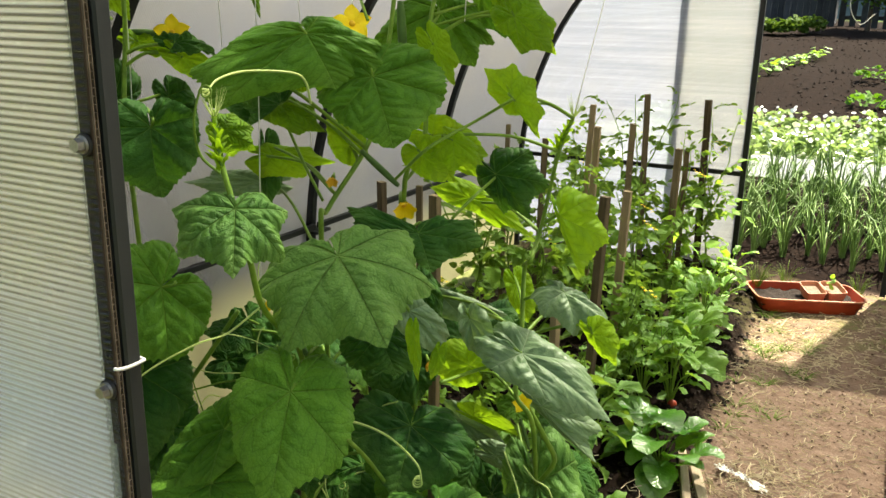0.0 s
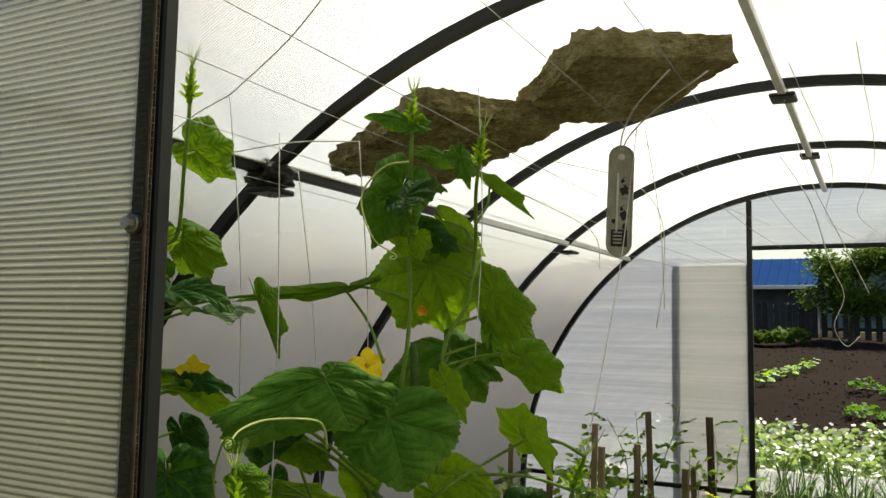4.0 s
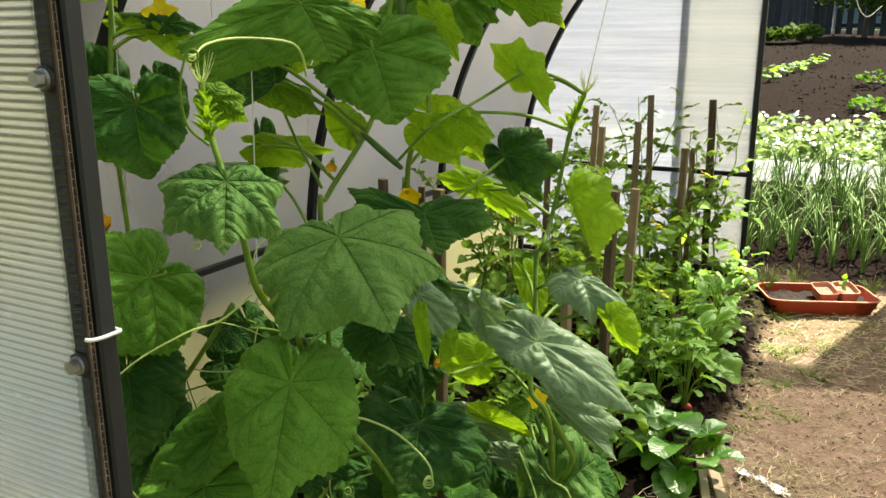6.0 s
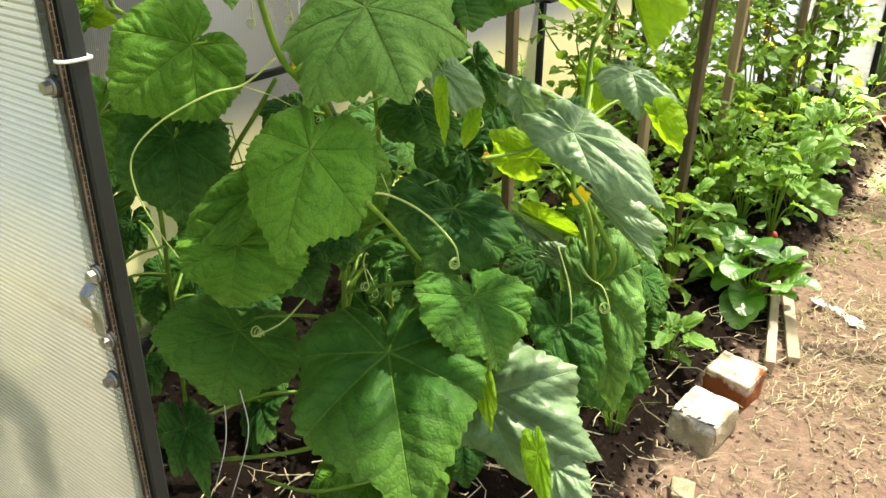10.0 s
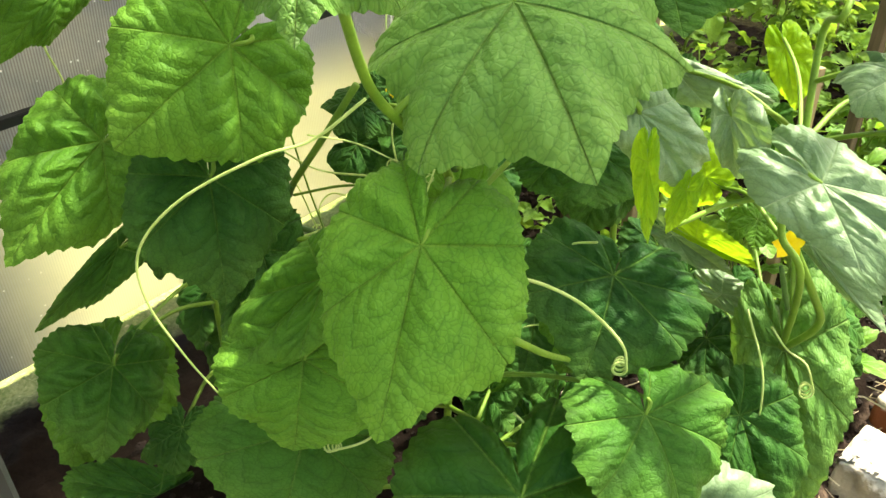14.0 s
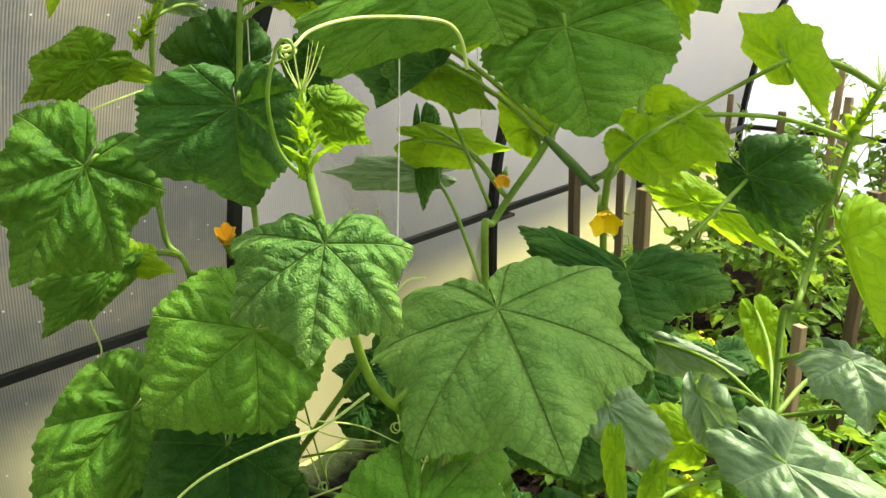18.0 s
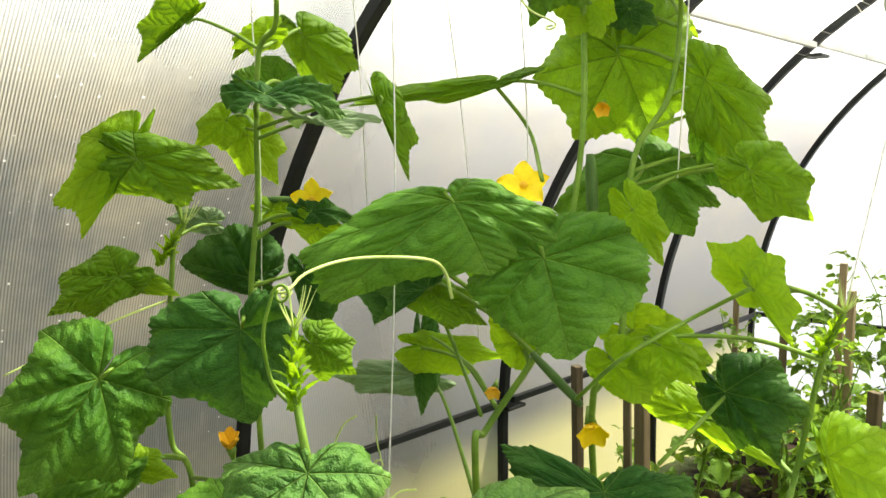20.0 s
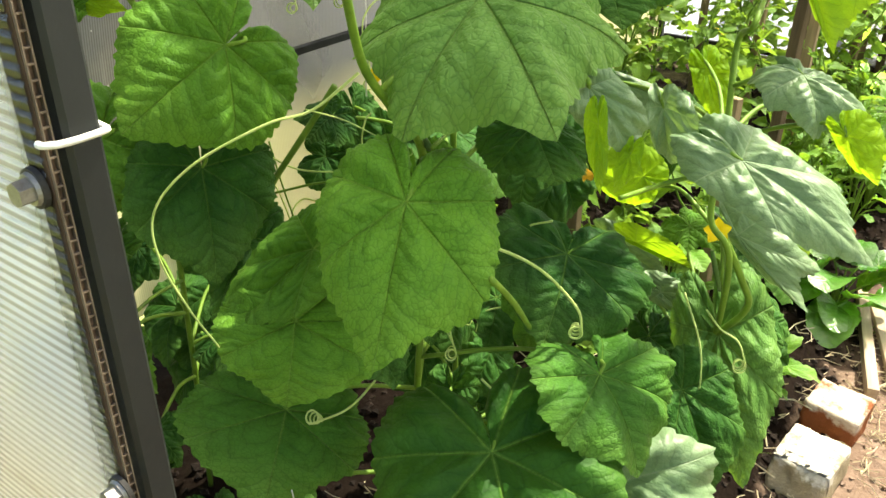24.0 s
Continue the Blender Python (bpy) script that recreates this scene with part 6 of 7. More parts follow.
cord_line("twine", [(-0.62, 1.6, 1.72), (-0.50, 1.9, 1.66), (-0.42, 2.1, 1.60), (-0.40, 2.1, 1.50)], 0.0011, M_TWINE, "loose white twine hanging under the roof", "twine", "roof twines")
cord_line("twine", [(-0.45, 1.9, 1.75), (-0.33, 2.1, 1.73), (-0.25, 2.1, 1.64), (-0.24, 2.1, 1.5), (-0.26, 2.1, 1.36)], 0.0011, M_TWINE, "loose white twine hanging under the roof", "twine", "roof twines")


def wool_slab(x, y, z, turn, tilt, roll, a, b, h, seed):
    """A ragged slab of mineral wool."""
    bm = bmesh.new()
    bmesh.ops.create_cube(bm, size=1)
    bmesh.ops.subdivide_edges(bm, edges=bm.edges[:], cuts=30, use_grid_fill=True)
    for v in bm.verts:
        c = v.co
        rim = max(abs(c.x), abs(c.y), abs(c.z))
        p = Vector((c.x * a, c.y * b, c.z * h))
        k = noise.noise(p * 24 + Vector((seed, 0, 0))) * 0.006 + noise.noise(p * 80 + Vector((0, seed, 0))) * 0.006
        edge = (abs(c.x) > 0.48) + (abs(c.y) > 0.48) + (abs(c.z) > 0.48)
        v.co = p * (1 - 0.02 * (edge > 1)) + Vector((c.x, c.y, c.z)).normalized() * k * (1.5 if abs(c.z) < 0.49 else 0.8)
    ob = new("insulation_slab", bm_mesh("insulation_slab", bm, M_WOOL, True))
    ob.matrix_world = pose(x, y, z, tilt, roll, turn)
    return tagged(ob, "ragged yellow-brown mineral wool slab laid on the roof wires", "insulation slab", "insulation slabs")


wool_slab(-0.61, 1.606, 1.750, -33, 0, -5.7, 0.47, 0.31, 0.045, 2.0)
wool_slab(-0.212, 1.580, 1.828, -50, 4, -4, 0.36, 0.29, 0.05, 5.0)


def thermometer():
    """A flat grey window thermometer hanging from the wires by a string."""
    t = thing("thermometer", pose(-0.231, 1.690, 1.720, 0, 2, 24), "grey weather-stained plastic thermometer hanging on white string", "thermometer")
    # plate with rounded ends and a hole
    n, w, h, d = 16, 0.0245, 0.212, 0.004
    ring = [(w * math.cos(a), -w * 0.8 + w * math.sin(a)) for a in [math.pi * k / n for k in range(n + 1)]]
    ring += [(-w * math.cos(a), -h + w * 0.8 - w * math.sin(a)) for a in [math.pi * k / n for k in range(n + 1)]]
    verts = [(x, s * d, z) for s in (-1, 1) for x, z in ring]
    m = len(ring)
    faces = [tuple(range(m))[::-1], tuple(range(m, 2 * m))] + [(k, (k + 1) % m, m + (k + 1) % m, m + k) for k in range(m)]
    part("plate", mesh_from("plate", verts, faces, M_THERMO, False), t)
    rim = [Vector((x * 0.97, -d - 0.001, z)) for x, z in ring]
    part("rim", tube_mesh("rim", rim + [rim[0]], 0.0022, M_THERMO, 6), t)
    part("hole", tube_mesh("hole", [(0, -d - 0.0012, -0.017), (0, d, -0.017)], 0.007, M_FILM, 14), t, "pale hanging hole")
    part("tube", tube_mesh("tube", [(-0.006, -d - 0.002, -0.05), (-0.006, -d - 0.002, -0.168)], 0.0022, M_FILM, 8), t, "glass tube")
    part("shield", box_mesh("shield", (-0.016, -d - 0.003, -0.198), (0.016, -d - 0.0005, -0.164), M_BLACK, 0.001), t, "black bulb guard")
    for k in range(4):
        part("slot", box_mesh("slot", (-0.011 - 0.001, -d - 0.0042, -0.193 + 0.007 * k), (0.005, -d - 0.0031, -0.1895 + 0.007 * k), M_THERMO, 0), t)
    for x, z, size, seed in ((0.008, -0.085, 0.011, 1), (0.004, -0.066, 0.005, 2), (0.009, -0.135, 0.010, 3), (0.003, -0.122, 0.005, 4), (-0.012, -0.148, 0.005, 5), (0.010, -0.158, 0.006, 6)):
        r = random.Random(seed)
        rim = [(x + size * r.uniform(0.45, 1.0) * math.cos(q), -d - 0.0006, z + 1.3 * size * r.uniform(0.45, 1.0) * math.sin(q)) for q in [k * math.pi / 6 for k in range(12)]]
        part("stain", mesh_from("stain", rim + [(p[0], -d + 0.001, p[2]) for p in rim], [tuple(range(12))] + [(k, k + 12, (k + 1) % 12 + 12, (k + 1) % 12) for k in range(12)], M_BLACK, False), t, "dark worn patch")
    for k in range(7):
        part("mark", box_mesh("mark", (0.004, -d - 0.0008, -0.060 - 0.014 * k), (0.009 + 0.004 * (k % 2), -d - 0.0002, -0.0588 - 0.014 * k), M_BLACK, 0), t, "faded scale mark")
    part("string", tube_mesh("string", spline([(0, 0, -0.017), (0.010, -0.02, 0.02), (0.04, -0.15, 0.045), (0.08, -0.36, 0.052)], 5), 0.0016, M_TWINE, 6), t)
    part("string", tube_mesh("string", spline([(0, 0, -0.017), (-0.003, -0.02, 0.02), (0.0, -0.15, 0.045), (0.02, -0.36, 0.052)], 5), 0.0016, M_TWINE, 6), t)


thermometer()


# ---- stakes, bricks, boards, tray ----
def stake(x, y, top, w=0.024, lean=(0, 0), mat=M_STAKE, label="weathered square wooden stake pushed into the soil"):
    h = top + 0.05
    bm = bmesh.new()
    bmesh.ops.create_cube(bm, size=1)
    bmesh.ops.scale(bm, vec=(w, w * 0.72, h), verts=bm.verts)
    bmesh.ops.translate(bm, vec=(0, 0, h / 2), verts=bm.verts)
    bmesh.ops.subdivide_edges(bm, edges=[e for e in bm.edges if abs(e.verts[0].co.z - e.verts[1].co.z) > 0.1], cuts=5)
    for v in bm.verts:
        v.co.x += 0.0022 * noise.noise(Vector((x * 9, y * 9, v.co.z * 7)))
        v.co.y += 0.0022 * noise.noise(Vector((y * 9, x * 9, v.co.z * 7)))
    bmesh.ops.bevel(bm, geom=bm.edges[:], offset=0.0013, segments=1, affect="EDGES")
    ob = new("stake", bm_mesh("stake", bm, mat))
    ob.matrix_world = pose(x, y, -0.05, lean[0], lean[1], random.Random(int(x * 900)).uniform(-30, 30))
    return tagged(ob, label, "stake", "tomato stakes")


for x, y, top, w in ((-1.205, 3.418, 0.854, 0.022), (-0.847, 2.911, 0.883, 0.024), (-0.871, 3.508, 0.953, 0.026), (-0.773, 3.303, 0.888, 0.027), (-0.589, 3.177, 0.926, 0.025),
                     (-0.735, 4.06, 0.962, 0.029), (-0.517, 3.639, 0.783, 0.030), (-0.535, 3.98, 0.728, 0.026), (-0.495, 4.26, 0.935, 0.036), (-0.412, 2.246, 0.842, 0.029),
                     (-0.497, 2.760, 0.756, 0.030), (-0.638, 1.738, 0.912, 0.027), (-1.006, 2.328, 0.789, 0.022), (-0.44, 2.03, 0.60, 0.027), (-0.85, 1.86, 0.90, 0.026)):
    r = random.Random(int(-x * 1000))
    if y > 3.2 and y < 4.0 or top < 0.78:
        stake(x, y, top, w * 0.9, (r.uniform(-1.5, 1.5), r.uniform(-2, 1.5)), M_STAKE_PALE, "pale tan wooden stake pushed into the soil")
    else:
        stake(x, y, top, w * 0.9, (r.uniform(-1.5, 1.5), r.uniform(-2, 1.5)))


def brick(x, y, z, a, b, h, turn, tilt, roll, mat, label, seed, broken=False):
    bm = bmesh.new()
    bmesh.ops.create_cube(bm, size=1)
    bmesh.ops.subdivide_edges(bm, edges=bm.edges[:], cuts=17, use_grid_fill=True)
    for v in bm.verts:
        c = v.co.copy()
        p = Vector((c.x * a, c.y * b, c.z * h))
        k = noise.noise(p * 20 + Vector((seed, 0, 0))) * 0.0035 + noise.noise(p * 80 + Vector((0, seed, 0))) * 0.0018
        edge = sum(abs(q) > 0.48 for q in c)
        chip = max(0.0, noise.noise(p * 30 + Vector((0, 0, seed)))) * 0.012 if edge > 1 else 0
        v.co = p + c.normalized() * (k - chip - (0.002 if edge > 1 else 0))
        if broken and c.y < -0.3:
            # the broken end slants and is rough
            v.co.y += (c.z + 0.5) * 0.030 + 0.012 * noise.noise(p * 34 + Vector((seed, seed, 0)))
    ob = new("brick", bm_mesh("brick", bm, mat, True))
    ob.matrix_world = pose(x, y, z, tilt, roll, turn)
    return tagged(ob, label, "brick", "loose bricks")


brick(-0.102, 1.712, 0.034, 0.108, 0.135, 0.070, -9, 5, -3, M_BRICK_W, "broken whitewashed brick lying at the edge of the bed", 3.0, True)
brick(-0.096, 1.906, 0.036, 0.108, 0.095, 0.078, -8, 5, 2, M_BRICK, "red brick end with pale mortar crust at the bed", 8.0)
brick(-0.058, 1.505, 0.008, 0.045, 0.050, 0.022, 20, 8, 5, M_BRICK_W, "small broken brick piece half in the soil", 6.0)


def board(a, b, w, h, z, label):
    a, b = Vector((*a, z)), Vector((*b, z))
    d = b - a
    me = box_mesh("board", (-w / 2, 0, 0), (w / 2, d.length, h), M_PLANK, 0.0015)
    ob = new("board", me)
    ob.matrix_world = Matrix.Translation(a) @ Matrix.Rotation(math.atan2(-d.x, d.y), 4, "Z")
    return tagged(ob, label, "board", "bed boards")


board((-0.050, 2.035), (-0.165, 2.47), 0.024, 0.030, 0.008, "narrow bleached wooden lath along the bed edge")
board((-0.012, 2.112), (-0.122, 2.44), 0.030, 0.016, 0.008, "narrow bleached wooden lath along the bed edge")
# Unseen board, added to cast the shade along the path's right edge.
board((0.43, 0.75), (0.43, 4.3), 0.03, 0.15, -0.02, "unseen board added beside the path to shade its edge")


def tray():
    """A long terracotta planter tray with soil, and a small divided pot standing in it."""
    t = thing("planter_tray", pose(0.024, 4.195, 0.010, 0, 0, 22.5), "terracotta plastic planter tray with soil, on the path", "planter tray")
    a, b, h = 0.245, 0.138, 0.066

    def shell(a, b, h, wall, flare, rim):
        bm = bmesh.new()
        levels = ((0, 1 - flare, 0), (h, 1.0, 0), (h, 1.0, -wall), (0.008, 1 - flare, -wall))
        rings = []
        for z, s, off in levels:
            ring = []
            for k in range(40):
                w = 2 * math.pi * (k + 0.5) / 40
                c, q = math.cos(w), math.sin(w)
                x = (a * s + off) * math.copysign(abs(c) ** 0.28, c)
                y = (b * s + off) * math.copysign(abs(q) ** 0.28, q)
                ring.append(bm.verts.new((x, y, z)))
            rings.append(ring)
        for p, q in zip(rings, rings[1:]):
            for k in range(40):
                bm.faces.new((p[k], p[(k + 1) % 40], q[(k + 1) % 40], q[k]))
        bm.faces.new(rings[0][::-1])
        bm.faces.new(rings[-1])
        return bm

    part("tub", bm_mesh("tub", shell(a, b, h, 0.004, 0.12, 0), M_TRAY), t)
    rim = [Vector((a * math.copysign(abs(math.cos(w)) ** 0.28, math.cos(w)), b * math.copysign(abs(math.sin(w)) ** 0.28, math.sin(w)), h)) for w in [2 * math.pi * (k + 0.5) / 60 for k in range(61)]]
    part("rim", tube_mesh("rim", rim, 0.0042, M_TRAY_RIM, 8), t, "worn pale orange rim")
    verts, faces = [], []
    for j in range(13):
        for i in range(31):
            x, y = -a * 0.93 + 2 * a * 0.93 * i / 30, -b * 0.9 + 2 * b * 0.9 * j / 12
            verts.append((x, y, h * 0.50 + 0.012 * noise.noise(Vector((x * 30, y * 30, 2))) + 0.01 * noise.noise(Vector((x * 70, y * 70, 5)))))
    faces = [(j * 31 + i, j * 31 + i + 1, (j + 1) * 31 + i + 1, (j + 1) * 31 + i) for j in range(12) for i in range(30)]
    part("soil", mesh_from("soil", verts, faces, M_CLOD_DARK), t, "dark soil")
    p = thing("seedling_pot", pose(0.098, 4.235, 0.050, 7, -3, 24), "small divided orange plastic seedling pot standing in the tray", "pot")
    for k in (-1, 1):
        bm = shell(0.045, 0.070, 0.052, 0.003, 0.2, 0)
        bmesh.ops.translate(bm, vec=(k * 0.0465, 0, 0), verts=bm.verts)
        cell = part("cell", bm_mesh("cell", bm, M_TRAY_RIM), p)
        part("soil", box_mesh("soil", (k * 0.0465 - 0.034, -0.054, 0.009), (k * 0.0465 + 0.034, 0.054, 0.034), M_CLOD, 0.002), cell, "dry soil")
    for k in range(5):
        r = random.Random(k + 7)
        m = pose(0.035 + r.uniform(-0.012, 0.02), r.uniform(-0.02, 0.02), 0.055 + 0.012 * k, r.uniform(10, 60), 0, r.uniform(0, 360))
        part("seedling_leaf", blade_mesh("seedling_leaf", 0.028, 0.022, M_GREENS, 40 + k, 0.3, 0.1, 0.06, 18, rings=4, spokes=30), p, "small green seedling leaf", m)


tray()


def film_scrap(x0, y0, turn, a, b, seed):
    """A torn, crumpled shred of white film, nearly flat on the earth."""
    bm = bmesh.new()
    bmesh.ops.create_grid(bm, x_segments=30, y_segments=22, size=1)
    for v in bm.verts:
        u, w = v.co.x, v.co.y
        v.co = Vector((u * a + 0.2 * b * noise.noise(Vector((w * 3, u * 2, seed))), w * b + 0.2 * b * noise.noise(Vector((u * 3, seed, 8))),
                       0.007 + 0.010 * abs(noise.noise(Vector((u * 5, w * 4, seed)))) + 0.004 * noise.noise(Vector((u * 17, w * 15, seed)))))
    gone = []
    for f in bm.faces:
        c = f.calc_center_median()
        u, w = c.x / a, c.y / b
        if u * u + w * w + 1.5 * noise.noise(Vector((u * 2.4, w * 2.4, seed))) + 0.6 * noise.noise(Vector((u * 7, w * 7, seed))) > 0.62:
            gone.append(f)
    bmesh.ops.delete(bm, geom=gone, context="FACES")
    bmesh.ops.solidify(bm, geom=bm.faces[:], thickness=0.0005)
    ob = new("plastic_scrap", bm_mesh("plastic_scrap", bm, M_SCRAP, True))
    ob.matrix_world = pose(x0, y0, 0.003, 0, 0, turn)
    tagged(ob, "torn crumpled shred of white film on the path", "plastic scrap", "white scraps")


film_scrap(-0.040, 2.462, -30, 0.030, 0.018, 1.0)
film_scrap(0.066, 2.405, -42, 0.044, 0.022, 4.0)
film_scrap(0.012, 2.445, -30, 0.034, 0.014, 7.0)


# ---- soil crumbs and straw ----
def scatter_crumbs(name, count, area, size, mat, label, seed, lift=0.0):
    r = np.random.RandomState(seed)
    base = [(1, 0, 0), (-1, 0, 0), (0, 1, 0), (0, -1, 0), (0, 0, 1), (0, 0, -1)]
    tri = [(0, 2, 4), (2, 1, 4), (1, 3, 4), (3, 0, 4), (2, 0, 5), (1, 2, 5), (3, 1, 5), (0, 3, 5)]
    verts, faces = [], []
    for _ in range(count):
        x, y = r.uniform(area[0], area[1]), r.uniform(area[2], area[3])
        s = size * r.uniform(0.35, 1.0) ** 2 + 0.0015
        z = ground_height(x, y) + s * 0.3 + lift
        q = Euler(r.uniform(0, 6, 3)).to_matrix()
        k = len(verts)
        for b in base:
            p = q @ (Vector(b) * (s * r.uniform(0.6, 1.2)))
            verts.append((x + p.x, y + p.y, z + p.z * 0.7))
        faces += [tuple(k + i for i in f) for f in tri]
    ob = new(name, mesh_from(name, verts, faces, mat, False))
    return tagged(ob, label, "soil", kind="stuff")


scatter_crumbs("path_crumbs", 2600, (-0.16, 0.45, 0.8, 4.6), 0.007, M_CLOD, "crumbs of dry brown soil on the path", 4)
scatter_crumbs("bed_clods", 6500, (-1.3, -0.10, 0.7, 4.3), 0.014, M_CLOD_DARK, "clods of moist soil on the bed, darkened for plant shade", 5)


def straw(count, area, seed, label, longest=0.06, flat=0.25):
    r = np.random.RandomState(seed)
    verts, faces = [], []
    for _ in range(count):
        x, y = r.uniform(area[0], area[1]), r.uniform(area[2], area[3])
        z = ground_height(x, y) + 0.004 + r.uniform(0, 0.008)
        a, ln, w = r.uniform(0, 6.28), longest * r.uniform(0.15, 1.0), r.uniform(0.0006, 0.0016)
        d = Vector((math.cos(a), math.sin(a), r.uniform(-flat, flat)))
        side, bend = Vector((-d.y, d.x, 0)) * w, Vector((-d.y, d.x, 0.3)) * r.uniform(-0.012, 0.012)
        k = len(verts)
        for u, b in ((0, 0), (0.5, 1), (1, 0)):
            p = Vector((x, y, z)) + d * (ln * u) + bend * b
            verts += [p - side, p + side, p + Vector((0, 0, w * 1.5))]
        for i in (0, 3):
            faces += [(k + i, k + i + 3, k + i + 5, k + i + 2), (k + i + 1, k + i + 2, k + i + 5, k + i + 4), (k + i, k + i + 1, k + i + 4, k + i + 3)]
    ob = new("straw", mesh_from("straw", verts, faces, M_STRAW, False))
    return tagged(ob, label, "straw", kind="stuff")


straw(2600, (-0.14, 0.45, 0.9, 4.3), 11, "dry straw bits strewn on the path")
straw(420, (-0.05, 0.22, 1.9, 2.6), 12, "dry straw bits strewn on the path", 0.09)
straw(500, (-0.75, -0.15, 0.8, 2.2), 13, "dry straw mulch on the dark bed", 0.08)
straw(300, (-0.14, 0.20, 3.3, 3.9), 14, "dry straw bits strewn on the path", 0.09)


# ---- tomatoes ----
LEAFLET = ((0, 10, 24, 36, 50, 62, 85, 120, 150, 168), (1.0, 0.80, 0.66, 0.60, 0.47, 0.45, 0.37, 0.30, 0.24, 0.12))


def tomato_leaf(seed, size):
    """A compound leaf: pointed, wavy leaflets set in uneven pairs along a drooping midrib, in one mesh."""
    r = random.Random(seed)
    verts, faces, uvs = [], [], []
    droop = r.uniform(0.15, 0.55)
    sway = r.uniform(-0.18, 0.18)

    def rib_at(u):
        return Vector((sway * size * u * u, u * size, -droop * size * u * u))

    n = r.choice((2, 3, 3))
    for k in range(2 * n + 1):
        end = k == 2 * n
        u = 1.0 if end else 0.34 + 0.60 * (k // 2) / n + r.uniform(-0.05, 0.05)
        s = 0 if end else (-1 if k % 2 else 1)
        at = rib_at(u)
        ln = size * (r.uniform(0.36, 0.46) if end else r.uniform(0.20, 0.36))
        m = pose(0, 0, 0, r.uniform(-55, 5), r.uniform(-40, 40), -s * r.uniform(40, 80))
        th = [math.radians(-168 + 336 * i / 24) for i in range(25)]
        base = len(verts)
        verts.append(at)
        uvs.append((0.0, 0.0))
        curl = r.uniform(0.1, 0.45)
        for f in (0.55, 1.0):
            for w in th:
                rr = np.interp(abs(math.degrees(w)), LEAFLET[0], LEAFLET[1]) * f
                x, y = rr * math.sin(w), rr * math.cos(w)
                p = m @ Vector((x * ln * 1.05, (y + 0.25) * ln, ln * (0.25 * abs(x) + 0.05 * math.sin(5 * w) * f - curl * y * y)))
                verts.append(at + p)
                uvs.append((x, y))
        faces += [(base, base + 2 + i, base + 1 + i) for i in range(24)]
        faces += [(base + 1 + i, base + 2 + i, base + 27 + i, base + 26 + i) for i in range(24)]
    # midrib
    k = len(verts)
    for u in (0, 0.25, 0.5, 0.75, 1.0):
        for a in range(4):
            w = a * math.pi / 2
            verts.append(rib_at(u) + Vector((0.0014 * math.cos(w), 0, 0.0014 * math.sin(w))))
            uvs.append((0.0, 0.0))
    for i in range(4):
        faces += [(k + i * 4 + a, k + i * 4 + (a + 1) % 4, k + i * 4 + 4 + (a + 1) % 4, k + i * 4 + 4 + a) for a in range(4)]
    me = mesh_from("leaf", verts, faces, M_TOMATO)
    layer = me.uv_layers.new(name="UVMap")
    idx = np.zeros(len(me.loops), dtype=np.int32)
    me.loops.foreach_get("vertex_index", idx)
    layer.data.foreach_set("uv", np.array(uvs, dtype=np.float32)[idx].ravel())
    return me


TOMATO_LEAVES = [tomato_leaf(70 + k, s) for k, s in enumerate((0.10, 0.12, 0.14, 0.16, 0.13, 0.11, 0.15, 0.125, 0.105, 0.14))]


def tomato_plant(x, y, h, seed):
    """A leaning main stem and two or three thinner side shoots; leaves crowd the lower half, the tops stay wispy."""
    r = random.Random(seed)
    p = thing("tomato_plant", (x, y, 0.05), "bushy green tomato plant tied to a wooden stake", "tomato plant", "tomato plants")

    def shoot(start, way, length, wide):
        pts, q = [], Vector(start)
        for k in range(7):
            pts.append(q.copy())
            q += Vector((way[0] + r.uniform(-0.3, 0.3), way[1] + r.uniform(-0.3, 0.3), 1.0 + r.uniform(-0.1, 0.1))) * (length / 7)
        line = spline(pts, 4)
        part("stem", tube_mesh("stem", line, lambda u: wide * (1 - u) + 0.0016, M_STEM, 6), p)
        return line

    def leaf_at(at, scale, tip):
        m = Matrix.Translation(at) @ pose(0, 0, 0, 0, 0, r.uniform(0, 360)) @ pose(0, 0, 0, r.uniform(0, 55) if not tip else r.uniform(20, 70), r.uniform(-25, 25), 0) @ Matrix.Scale(scale, 4)
        part("leaf", TOMATO_LEAVES[r.randrange(10)], p, local=m)

    main = shoot((0, 0, -0.06), (r.uniform(-0.12, 0.12), r.uniform(-0.12, 0.12)), h, 0.005)
    lines = [main]
    for k in range(r.choice((2, 3, 3))):
        lines.append(shoot(main[r.randrange(5, 14)], (r.uniform(-0.55, 0.55), r.uniform(-0.55, 0.55)), h * r.uniform(0.35, 0.62), 0.003))
    for k in range(int(h * 44)):
        line = lines[0] if r.random() < 0.5 else r.choice(lines)
        u = 0.12 + 0.55 * r.random()
        leaf_at(line[int(u * (len(line) - 1))], r.uniform(0.7, 1.15), False)
    for line in lines:
        for k in range(4):
            leaf_at(line[int(len(line) * (0.72 + 0.27 * (k + r.random()) / 4))], r.uniform(0.35, 0.65), True)
    if r.random() < 0.8:
        part("flower_truss", tomato_truss(r), p, "small yellow flower truss", Matrix.Translation(main[int(len(main) * 0.8)]))
    return p


